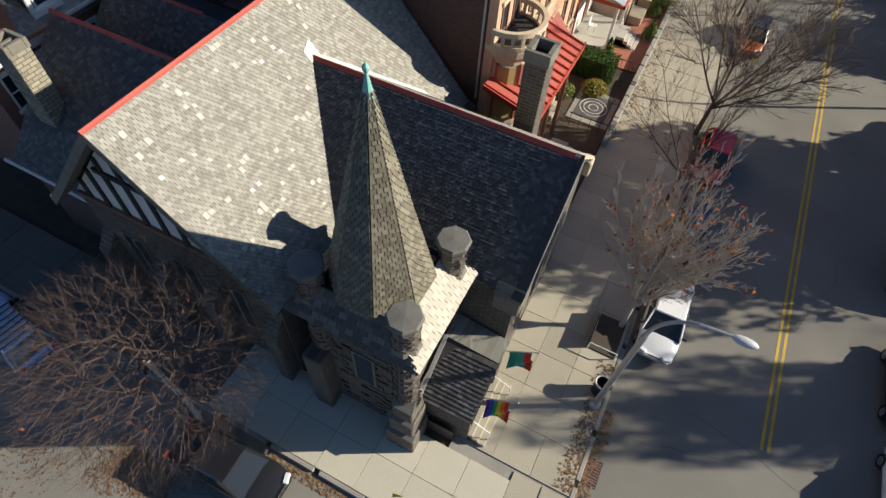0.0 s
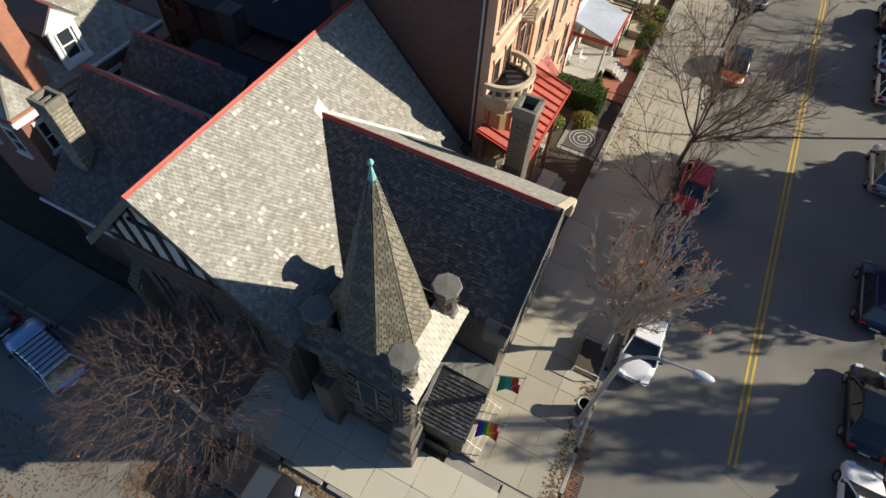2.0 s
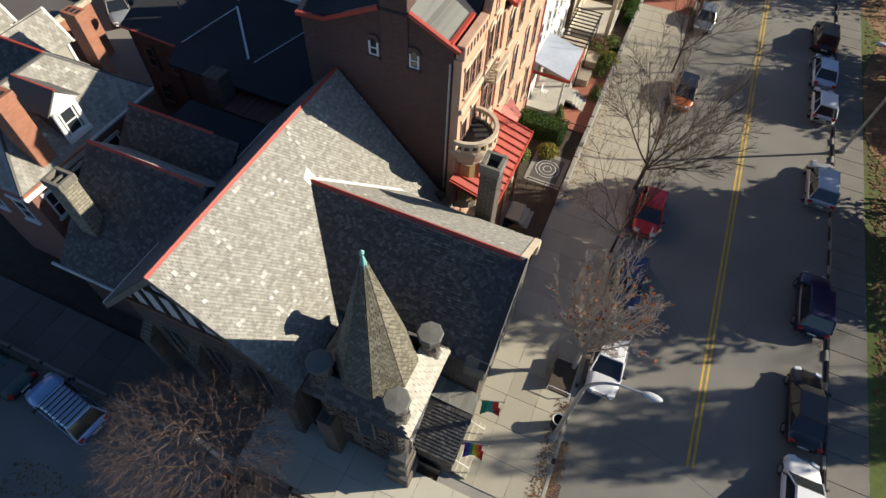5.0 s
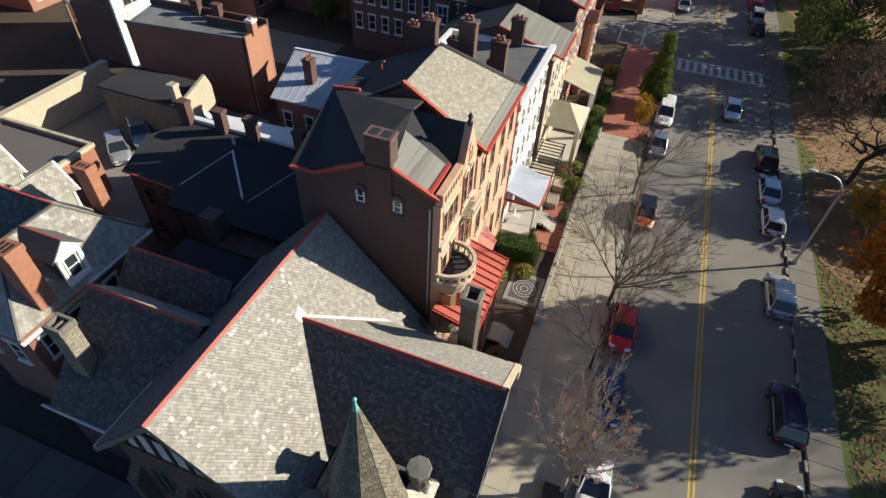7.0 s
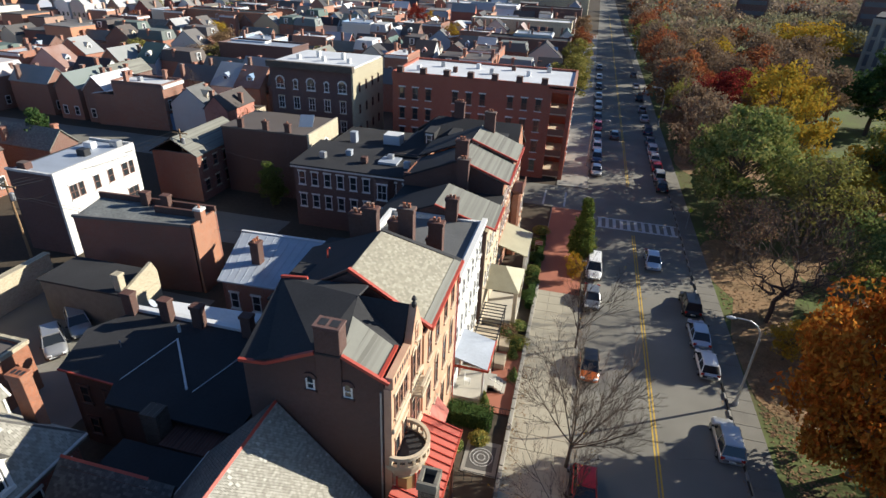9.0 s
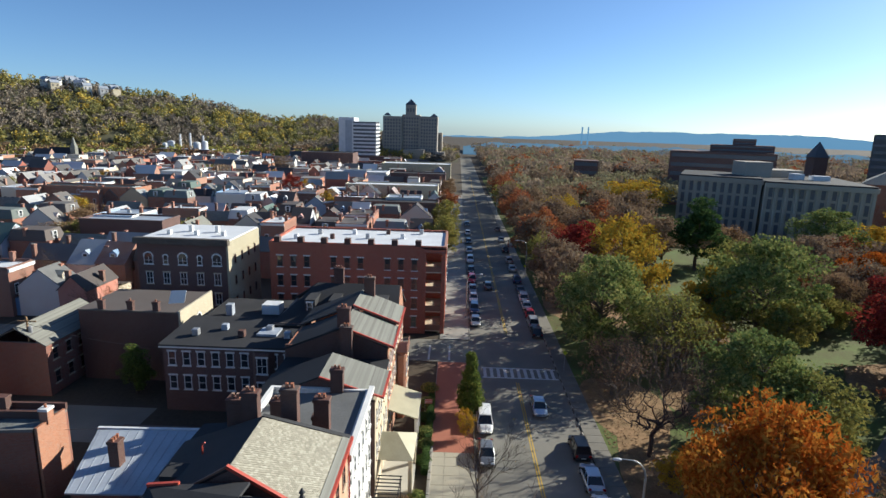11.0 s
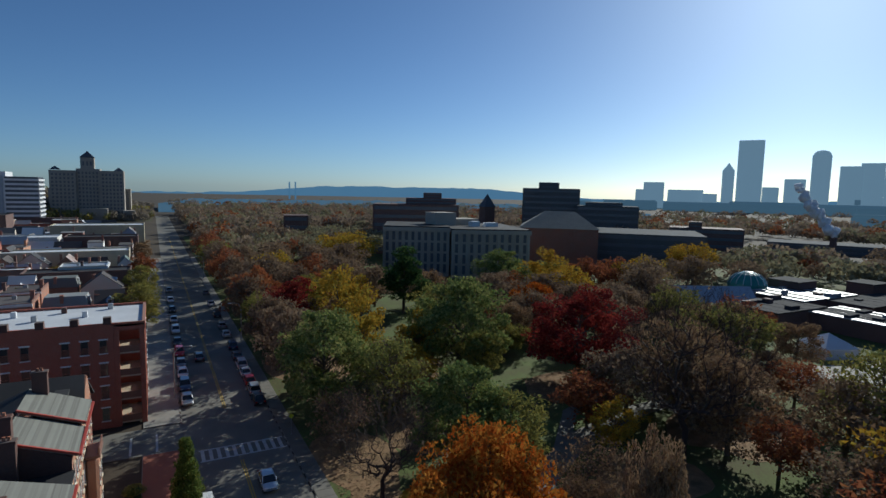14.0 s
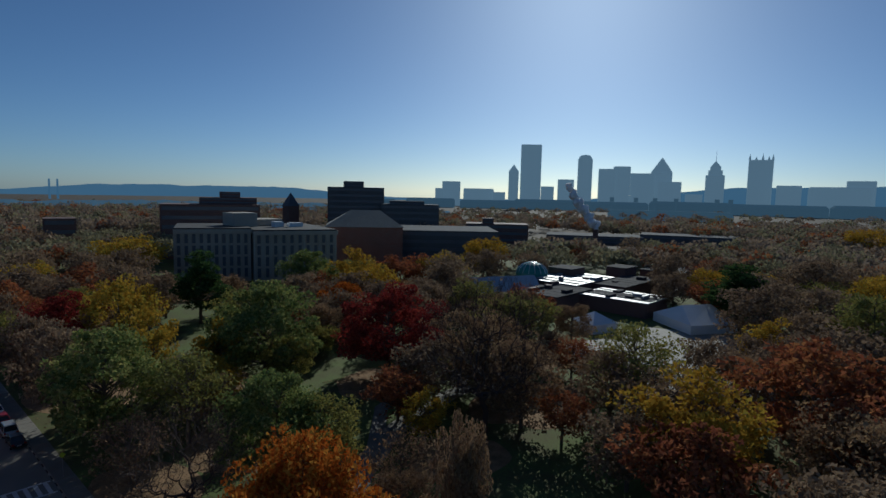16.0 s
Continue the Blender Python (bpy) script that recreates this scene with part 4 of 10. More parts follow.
WAYS = {"e": 0, "n": 90, "w": 180, "s": -90}
def window(parent, x, y, z, way="e", w=0.9, h=1.7, arched=False, frame_mat=None, stone_mat=None):
    key = (frame_mat or window_white).name + (stone_mat or cap_stone).name
    fm, gm, hm, sm = window_set(w, h, arched, key)
    m = pose(x, y, z, 0, 0, WAYS[way])
    ob = placed("window", fm, frame_mat or window_white, parent, m)
    for nm, me, mt in (("pane", gm, glass_dark), ("lintel", hm, stone_mat or cap_stone), ("sill", sm, stone_mat or cap_stone)):
        if not me.materials:
            me.materials.append(mt)
        c = new(nm, me)
        c.parent = ob
    return ob


def house_walls(parent, x0, y0, x1, y1, z1, mat, z0=0.0, label="", t=0.35):
    """Four walls with thickness, butted at the corners."""
    part("wall", M().box(x1 - t, y0, z0, x1, y1, z1), mat, parent, label)
    part("wall", M().box(x0, y0, z0, x0 + t, y1, z1), mat, parent)
    part("wall", M().box(x0 + t, y0, z0, x1 - t, y0 + t, z1), mat, parent)
    part("wall", M().box(x0 + t, y1 - t, z0, x1 - t, y1, z1), mat, parent)


def walls_on(parent, pts, z1, mat, t=0.35, label=""):
    """Walls along an outline that turns left, each with thickness towards the inside."""
    n = len(pts)
    for i in range(n):
        a, b = Vector(pts[i]), Vector(pts[(i + 1) % n])
        d = (b - a).normalized()
        inw = Vector((-d.y, d.x)) * t
        e = a + d * t
        part("wall", M().prism([tuple(e), tuple(b), tuple(b + inw), tuple(e + inw)], 0, z1), mat, parent, label if i == 0 else "")


def chimney(parent, x, y, z0, z1, w=0.9, d=0.6, mat=None, pots=2, top=None):
    c = part("chimney", M().chamfer(x - w / 2, y - d / 2, z0, x + w / 2, y + d / 2, z1 - 0.25, 0.02), mat or dark_brick, parent)
    part("chimney_cap", M().chamfer(x - w / 2 - 0.07, y - d / 2 - 0.07, z1 - 0.25, x + w / 2 + 0.07, y + d / 2 + 0.07, z1, 0.03), top or mat or cap_stone, c)
    for k in range(pots):
        xx, yy = (x + (k - (pots - 1) / 2) * 0.36, y) if w > d else (x, y + (k - (pots - 1) / 2) * 0.36)
        part("pot", M().lathe([(0.14, z1), (0.12, z1 + 0.1), (0.11, z1 + 0.28), (0.13, z1 + 0.32)], xx, yy, 8), chimney_brick, c)
    return c


def trim_line(parent, a, b, w=0.14, mat=None, name="trim"):
    return part(name, M().tube(a, b, w, w, 4), mat or red_trim, parent)


# ---- twin stone-fronted houses by the church ----
FX = -16.62
ha = thing("town_house", (-21.0, 22.2, 0), "tall dark brick town house with a carved pink stone front", "house")
rake = [(-24.8, 14.4), (-23.4, 14.5), (-20.5, 15.85), (-19.15, 15.9), (-17.2, 14.95), (FX - 0.4, 14.6)]
side = [(FX - 0.4, 0.0), (-24.8, 0.0)]
ring_s = [(x, z) for x, z in rake + side]
part("wall", M().add([(x, 19.45, z) for x, z in ring_s] + [(x, 19.85, z) for x, z in ring_s],
     [tuple(range(7, -1, -1)), tuple(range(8, 16))] + [(i, (i + 1) % 8, 8 + (i + 1) % 8, 8 + i) for i in range(8)]), dark_brick, ha, "sooty dark brick side wall")
part("wall", M().box(-24.8, 19.85, 0, -24.4, 25.0, 14.4), dark_brick, ha)
part("facade", M().box(FX - 0.4, 19.45, 0, FX, 25.0, 14.4), sandstone, ha, "pink sandstone street front")
part("parapet", M().chamfer(FX - 0.35, 19.5, 14.4, FX + 0.08, 22.4, 15.1, 0.03), sandstone, ha)
# Dark plates on the face stand for the shade inside the holes.
for k in range(7):
    part("parapet_hole", M().box(FX + 0.07, 19.75 + k * 0.38, 14.55, FX + 0.09, 19.95 + k * 0.38, 14.95), iron, ha)
fg = [(22.5, 14.4), (25.0, 14.4), (23.68, 16.8)]
part("front_gable", M().add([(FX - 0.4, y, z) for y, z in fg] + [(FX + 0.02, y, z) for y, z in fg], [(2, 1, 0), (3, 4, 5), (0, 1, 4, 3), (1, 2, 5, 4), (2, 0, 3, 5)]), sandstone, ha, "steep stone front gable")
part("finial", M().lathe([(0.1, 16.6), (0.16, 16.85), (0.06, 17.0), (0.16, 17.12), (0.04, 17.35)], FX - 0.15, 23.68, 8), iron, ha)

part("roof", M().slab([(-17.2, 21.9, 15.1), (FX - 0.4, 22.3, 14.9), (FX - 0.4, 23.68, 16.75), (-20.0, 23.68, 16.75), (-19.7, 22.2, 16.35)], 0.15), tar_roof, ha, "black gable roof")
part("roof", M().slab([(FX - 0.4, 25.3, 14.8), (-20.0, 25.3, 15.6), (-20.0, 23.68, 16.75), (FX - 0.4, 23.68, 16.75)], 0.15), tar_roof, ha)
part("roof", M().slab([(-17.2, 19.4, 15.08), (-17.2, 21.9, 15.1), (-19.7, 22.2, 16.4), (-19.15, 19.4, 16.05)], 0.12), grey_shingle, ha, "pale grey shingled roof slope")
part("roof", M().slab([(-24.95, 19.3, 14.55), (-23.4, 19.3, 14.7), (-20.5, 19.3, 16.0), (-19.15, 19.3, 16.02), (-19.7, 22.2, 16.38), (-20.0, 23.68, 16.72), (-20.0, 25.2, 16.5), (-25.5, 25.2, 16.05)], 0.15), tar_roof, ha, "black rear roof")
part("box_gutter", M().slab([(-17.2, 19.5, 14.95), (FX - 0.36, 19.5, 14.75), (FX - 0.36, 22.3, 14.75), (-17.2, 22.3, 14.95)], 0.1), tar_roof, ha)
for a, b in (((-24.95, 19.33, 14.5), (-23.4, 19.33, 14.65)), ((-23.4, 19.33, 14.65), (-20.6, 19.33, 15.95)), ((-19.15, 19.36, 16.05), (-17.2, 19.36, 15.1)), ((-17.2, 19.36, 15.1), (FX - 0.1, 19.4, 14.85)), ((-17.2, 19.4, 15.12), (-17.2, 22.0, 15.12)), ((-25.5, 25.15, 16.1), (-23.8, 25.2, 16.25))):
    trim_line(ha, a, b, 0.13)
c = part("chimney", M().chamfer(-20.55, 19.33, 13.5, -19.2, 20.2, 17.5, 0.03), dark_brick, ha, "wide dark brick side chimney")
cap = part("chimney_cap", M().chamfer(-20.6, 19.28, 17.5, -19.15, 20.25, 17.6, 0.02), plum_brick, c)
# Thin dark plates stand for the shade down the flues.
for k in range(2):
    part("flue", M().box(-20.4 + k * 0.62, 19.5, 17.6, -19.95 + k * 0.62, 20.05, 17.612), iron, c)
part("downpipe", M().path([(-17.15, 19.38, 14.2), (-17.15, 19.38, 6.2)], 0.06, 6), galvanised, ha)
part("downpipe", M().path([(FX + 0.12, 22.45, 14.3), (FX + 0.12, 22.45, 6.8)], 0.05, 6), window_brown, ha)
for x, z in ((-21.0, 13.4), (-18.93, 13.35)):
    window(ha, x, 19.45, z, "s", 0.5, 0.75, True, window_white, dark_brick)
for y in (20.15, 20.95, 21.75):
    window(ha, FX, y, 12.2, "e", 0.55, 1.5, False, window_brown, buff_stone)
for y in (23.25, 24.2):
    window(ha, FX, y, 12.0, "e", 0.6, 1.9, True, window_brown, buff_stone)
window(ha, FX, 23.7, 14.6, "e", 0.5, 0.8, True, window_brown, buff_stone)
for y in (20.3, 21.6, 23.3, 24.3):
    window(ha, FX, y, 8.1, "e", 0.75, 2.5, False, window_brown, buff_stone)
for z in (11.4, 7.3):
    part("band", M().chamfer(FX, 19.5, z, FX + 0.14, 25.0, z + 0.32, 0.03), buff_stone, ha, "buff stone band course")
bal = part("balcony", M().chamfer(FX, 22.9, 11.0, FX + 0.7, 24.7, 11.15, 0.02), buff_stone, ha, "small stone balcony")
for k in range(7):
    part("baluster", M().lathe([(0.05, 11.15), (0.08, 11.35), (0.04, 11.6), (0.06, 11.75)], FX + 0.62, 23.0 + k * 0.27, 6), buff_stone, bal)
part("rail", M().chamfer(FX + 0.52, 22.9, 11.75, FX + 0.72, 24.7, 11.87, 0.02), buff_stone, bal)
# round bow with its pierced balcony
bow = part("bow_window", M().lathe([(1.25, 4.6), (1.25, 8.3), (1.4, 8.55), (1.5, 8.9), (1.5, 9.05)], FX + 0.15, 20.85, 20), buff_stone, ha, "round buff stone bow")
blind = material("blind", (0.42, 0.3, 0.13), 0.7, 0.2, 1.0, 12, 0.1)
for k in range(3):
    a = radians(-62 + 62 * k)
    cx, cy = FX + 0.15, 20.85
    q = [(cx + r * math.cos(a + da), cy + r * math.sin(a + da)) for r, da in ((1.2, -0.42), (1.29, -0.42), (1.33, 0), (1.29, 0.42), (1.2, 0.42))]
    pane = part("pane", M().prism(q, 5.3, 8.1), blind, bow, "tan blind behind glass")
    for da in (-0.42, 0.42):
        part("frame", M().tube((cx + 1.29 * math.cos(a + da), cy + 1.29 * math.sin(a + da), 5.2), (cx + 1.29 * math.cos(a + da), cy + 1.29 * math.sin(a + da), 8.2), 0.06, 0.06, 6), red_trim, pane)
def ring(z0, z1):
    """Half a stone ring round the bow."""
    v, f = [], []
    for k in range(25):
        a = radians(-100 + 200 * k / 24)
        v += [(FX + 0.15 + r * math.cos(a), 20.85 + r * math.sin(a), z) for r, z in ((1.34, z0), (1.54, z0), (1.54, z1), (1.34, z1))]
    for k in range(24):
        b = 4 * k
        f += [(b + i, b + 4 + i, b + 4 + (i + 1) % 4, b + (i + 1) % 4) for i in range(4)]
    return M().add(v, f + [(0, 1, 2, 3), (99, 98, 97, 96)])
for k in range(24):
    a0, a1 = radians(-100 + 200 * k / 24), radians(-100 + 200 * (k + 1) / 24)
    if k % 2 == 0:
        part("baluster", M().prism([(FX + 0.15 + r * math.cos(a), 20.85 + r * math.sin(a)) for r, a in ((1.36, a0), (1.52, a0), (1.52, a0 + 0.09), (1.36, a0 + 0.09))], 9.2, 9.62), buff_stone, bow)
part("top_rail", ring(9.62, 9.85), buff_stone, bow, "pierced stone balustrade rail")
part("base_ring", ring(9.05, 9.2), buff_stone, bow)
part("deck", M().lathe([(1.35, 9.04), (1.35, 9.08)], FX + 0.15, 20.85, 20), iron, bow)
# red metal porch roof
PO, PI = 6.65, 7.45
pr = part("porch_roof", M().slab([(-13.95, 18.85, PO), (-13.95, 25.35, PO), (FX, 25.35, PI), (FX, 18.85, PI)], 0.12), red_metal, ha, "red standing-seam metal porch roof")
for k in range(12):
    y = 18.95 + k * 0.57
    part("seam", M().slab([(-13.92, y - 0.03, PO + 0.09), (-13.92, y + 0.03, PO + 0.09), (FX, y + 0.03, PI + 0.09), (FX, y - 0.03, PI + 0.09)], 0.07), red_trim, pr)
part("fascia", M().box(-14.0, 18.8, PO - 0.25, -13.9, 25.4, PO + 0.02), red_trim, pr)
part("fascia", M().slab([(-13.95, 18.8, PO + 0.05), (FX, 18.8, PI + 0.05), (FX, 18.8, PI - 0.2), (-13.95, 18.8, PO - 0.2)], 0.06), red_trim, pr)
part("porch_floor", M().box(FX, 19.5, 0, -14.2, 25.2, 0.7), dark_stone, ha)
for y in (19.8, 22.4, 25.0):
    part("post", M().lathe([(0.16, 0.7), (0.13, 0.9), (0.11, 6.3), (0.17, 6.6)], -14.35, y, 10), window_brown, ha)
for k in range(3):
    part("step", M().chamfer(-14.2, 23.4, 0.0, -13.2 + 0.3 * (2 - k), 25.0, 0.22 + 0.2 * k, 0.02), concrete, ha)
window(ha, FX, 23.9, 1.2, "e", 1.2, 2.4, False, window_brown, buff_stone)

hb = thing("town_house", (-21.5, 29.5, 0), "tall pink stone town house with a lit slate roof", "house")
FB = -16.6
house_walls(hb, -26.5, 25.02, FB, 33.9, 13.7, dark_brick, label="dark brick wall", t=0.4)
part("facade", M().box(FB - 0.02, 25.0, 0, FB + 0.1, 33.9, 13.8), sandstone, hb, "pink sandstone street front")
BR, BZ = -21.25, 17.1
roof_plane(hb, [(FB + 0.3, 25.6, 14.05), (FB + 0.3, 34.0, 14.05), (BR, 31.0, BZ), (BR, 25.6, BZ)], under_roof,
           stops(material("slate_tan", (0.5, 0.45, 0.33), 0.75, 0.3, 0.5, 10, 0.3, island=0.7), (0.0, (0.24, 0.22, 0.17)), (0.6, (0.33, 0.305, 0.235)), (0.95, (0.44, 0.41, 0.33))), 0.2, 0.16, label="mottled tan and grey slate slope")
part("roof", M().slab([(-28.0, 34.0, 13.2), (-27.0, 25.6, 13.9), (BR, 25.6, BZ), (BR, 31.0, BZ)], 0.15), tar_roof, hb, "black rear slope")
part("roof", M().slab([(FB + 0.3, 34.0, 13.8), (-28.0, 34.0, 13.1), (BR, 31.0, BZ - 0.02)], 0.12), tar_roof, hb)
gg = [(-26.6, 13.6), (FB, 13.8), (BR, BZ - 0.2)]
for y0, y1 in ((25.55, 25.9),):
    part("gable", M().add([(x, y0, z) for x, z in gg] + [(x, y1, z) for x, z in gg], [(0, 1, 2), (5, 4, 3), (0, 3, 4, 1), (1, 4, 5, 2), (2, 5, 3, 0)]), dark_brick, hb)
trim_line(hb, (FB + 0.35, 25.55, 14.05), (BR - 0.1, 25.55, BZ + 0.05), 0.15)
trim_line(hb, (FB + 0.38, 25.5, 14.0), (FB + 0.38, 34.0, 14.0), 0.17)
trim_line(hb, (BR - 4.5, 25.55, 14.4), (BR - 0.1, 25.55, BZ), 0.08, window_brown)
part("step_flashing", M().slab([(FB + 0.3, 33.7, 14.15), (FB + 0.3, 34.1, 14.15), (BR, 31.1, BZ + 0.12), (BR, 30.8, BZ + 0.12)], 0.08), tar_roof, hb)
part("eave_strip", M().slab([(FB + 0.31, 25.6, 14.12), (FB + 0.31, 34.0, 14.12), (FB - 0.15, 33.7, 14.41), (FB - 0.15, 25.6, 14.41)], 0.05), grey_shingle, hb)
part("downpipe", M().path([(FB + 0.2, 33.8, 13.6), (FB + 0.2, 33.8, 0.3)], 0.07, 6), red_trim, hb)
for x, y, z1 in ((-20.2, 33.2, 18.0), (-22.9, 33.3, 17.6), (-18.7, 35.8, 16.0), (-24.2, 34.0, 16.7)):
    chimney(hb, x, y, 13.5, z1, 1.1, 0.7, dark_brick, 2)
for z, h, arch in ((11.3, 1.7, True), (7.4, 2.3, True), (3.3, 2.6, False)):
    for y in (26.3, 28.2, 30.4, 32.4):
        window(hb, FB + 0.1, y, z, "e", 0.85, h, arch, window_brown, buff_stone)
part("awning", M().slab([(FB + 1.1, 26.6, 4.9), (FB + 1.1, 28.6, 4.9), (FB + 0.1, 28.6, 6.1), (FB + 0.1, 26.6, 6.1)], 0.06), red_metal, hb, "red metal door hood")
part("stoop", M().chamfer(FB + 0.1, 26.8, 0, FB + 1.3, 28.4, 0.9, 0.03).chamfer(FB + 1.3, 26.8, 0, FB + 1.7, 28.4, 0.45, 0.03), concrete, hb)
part("dormer_bay", M().box(-26.3, 27.6, 12.5, -24.9, 29.0, 14.9), tar_roof, hb)
part("vent_pipe", M().path([(-24.6, 29.6, 14.8), (-24.6, 29.6, 15.8), (-24.4, 29.6, 15.95)], 0.06, 6), red_trim, hb)

# ---- white house with a porch ----
hw = thing("white_house", (-20.5, 39.2, 0), "white painted brick row house with a grey porch roof", "house")
house_walls(hw, -25.5, 34.0, FB, 44.8, 12.3, white_brick, label="white painted brick wall")
part("flat_roof", M().slab([(FB + 0.3, 34.0, 12.3), (FB + 0.3, 44.8, 12.3), (-25.7, 44.8, 11.6), (-25.7, 34.0, 11.6)], 0.2), roof_grey, hw, "patched grey flat roof")
part("parapet", M().box(FB - 0.1, 34.0, 12.3, FB + 0.35, 44.8, 12.62), white_wood, hw, "white wooden cornice")
part("parapet", M().box(-25.7, 34.0, 11.6, FB - 0.1, 34.3, 12.7), dark_brick, hw)
for k in range(14):
    part("bracket", M().box(FB, 34.4 + k * 0.78, 11.85, FB + 0.28, 34.6 + k * 0.78, 12.29), white_wood, hw)
for z, h in ((9.2, 1.6), (5.6, 1.9), (1.8, 2.1)):
    for k, y in enumerate((35.2, 37.0, 38.8, 40.6, 42.4, 43.9)):
        if z > 3 or k > 2:
            window(hw, FB, y, z, "e", 0.8, h, False, window_white, white_wood)
for x, y in ((-19.0, 36.4), (-22.8, 38.5), (-19.5, 44.5)):
    chimney(hw, x, y, 11.5, 14.3, 1.1, 0.7, dark_brick, 2)
wp = part("porch_roof", M().slab([(-13.7, 34.6, 4.0), (-13.7, 38.6, 4.0), (FB, 38.6, 4.8), (FB, 34.6, 4.8)], 0.1), silver_roof, hw, "grey metal porch roof with red edge")
part("edge", M().box(-13.78, 34.5, 3.82, -13.66, 38.7, 4.02).box(-13.66, 34.5, 3.82, FB, 34.62, 4.02), red_trim, wp)
part("porch_floor", M().box(FB, 34.6, 0, -13.9, 38.6, 0.75), porch_floor, hw)
for y in (34.8, 38.4):
    part("post", M().lathe([(0.16, 0.75), (0.16, 1.0), (0.1, 1.1), (0.1, 3.7), (0.16, 3.85)], -14.1, y, 10), white_wood, hw)
for k in range(4):
    part("step", M().chamfer(-13.9, 36.6, 0, -12.7 + 0.3 * (3 - k) - 0.6, 38.2, 0.19 * (k + 1), 0.015), porch_floor, hw)
part("handrail", M().path([(-13.9, 36.55, 1.6), (-12.6, 36.55, 1.0), (-12.6, 36.55, 0.1)], 0.03, 6), white_wood, hw)
part("front_door", M().box(FB, 37.0, 0.75, FB + 0.06, 38.0, 2.9), window_brown, hw)
# stone terraces further on
for y0 in (39.5, 42.2):
    part("stair_block", M().chamfer(FB, y0, 0, -14.0, y0 + 2.0, 1.5, 0.03).chamfer(-14.0, y0 + 0.2, 0, -12.9, y0 + 1.8, 0.7, 0.03), buff_stone, hw)
part("pergola", M().box(-15.9, 39.2, 3.3, -15.8, 45.2, 3.42).box(-13.9, 39.2, 3.3, -13.8, 45.2, 3.42), iron, hw)
for k in range(12):
    part("pergola_bar", M().box(-16.0, 39.3 + k * 0.53, 3.42, -13.7, 39.38 + k * 0.53, 3.5), iron, hw)
for x, y in ((-13.85, 39.3), (-13.85, 42.2), (-13.85, 45.1)):
    part("pergola_post", M().tube((x, y, 0), (x, y, 3.35), 0.05, 0.05, 6), iron, hw)
rear = thing("rear_wing", (-31, 42, 0), "low dark brick rear wing with a black roof", "house")
house_walls(rear, -32.5, 35.0, -25.6, 46.5, 7.2, dark_brick)
part("roof", M().slab([(-25.6, 34.9, 7.9), (-25.6, 46.6, 7.9), (-32.7, 46.6, 7.2), (-32.7, 34.9, 7.2)], 0.2), tar_roof, rear)

# ---- gabled houses towards the cross street ----
hc = thing("buff_house", (-20, 49.2, 0), "buff stone row house with a grey shingled roof and red edges", "house")
house_walls(hc, -27.0, 44.9, -16.2, 53.9, 10.8, buff_stone, label="buff stone wall")
part("side_wall", M().box(-27.1, 44.88, 0, -16.25, 45.2, 11.0).add([(x, 44.9, z) for x, z in ((-27.1, 10.8), (-16.2, 11.0), (-21.2, 13.2))] + [(x, 45.18, z) for x, z in ((-27.1, 10.8), (-16.2, 11.0), (-21.2, 13.2))],
     [(0, 1, 2), (5, 4, 3), (0, 3, 4, 1), (1, 4, 5, 2), (2, 5, 3, 0)]), dark_brick, hc)
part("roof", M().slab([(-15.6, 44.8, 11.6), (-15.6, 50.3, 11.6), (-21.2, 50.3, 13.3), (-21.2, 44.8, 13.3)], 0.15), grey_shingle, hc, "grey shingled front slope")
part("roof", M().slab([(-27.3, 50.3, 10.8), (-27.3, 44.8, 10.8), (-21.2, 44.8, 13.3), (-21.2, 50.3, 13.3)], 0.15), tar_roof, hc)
part("roof", M().slab([(-16.0, 50.3, 11.2), (-16.0, 54.0, 11.2), (-27.0, 54.0, 11.0), (-27.0, 50.3, 11.0)], 0.2), tar_roof, hc)
trim_line(hc, (-15.55, 44.8, 11.55), (-21.2, 44.8, 13.25), 0.12)
trim_line(hc, (-15.5, 44.8, 11.5), (-15.5, 50.3, 11.5), 0.14)
for z in (8.2, 4.9):
    for y in (45.9, 47.4, 48.9, 51.0, 52.6):
        window(hc, -16.2, y, z, "e", 0.75, 1.7, False, window_white, buff_stone)
chimney(hc, -20.4, 53.2, 10.8, 15.0, 1.2, 0.8, dark_brick, 2)
cp = part("porch_roof", M().add([(-16.2, 46.5, 4.2), (-12.8, 46.5, 4.2), (-12.8, 51.6, 4.2), (-16.2, 51.6, 4.2), (-14.6, 49.0, 5.7), (-16.2, 49.0, 5.7)], [(0, 1, 4, 5), (1, 2, 4), (2, 3, 5, 4), (0, 5, 3), (3, 2, 1, 0)]), material("tan_metal", (0.42, 0.39, 0.27), 0.55, 0.25, 0.6, 8, 0.15), hc, "tan ribbed metal porch roof")
for y in (46.7, 51.4):
    part("post", M().chamfer(-13.3, y - 0.2, 0, -12.9, y + 0.2, 4.2, 0.03), buff_stone, hc)
part("porch_floor", M().box(-16.2, 46.5, 0, -12.9, 51.6, 0.8), porch_floor, hc)

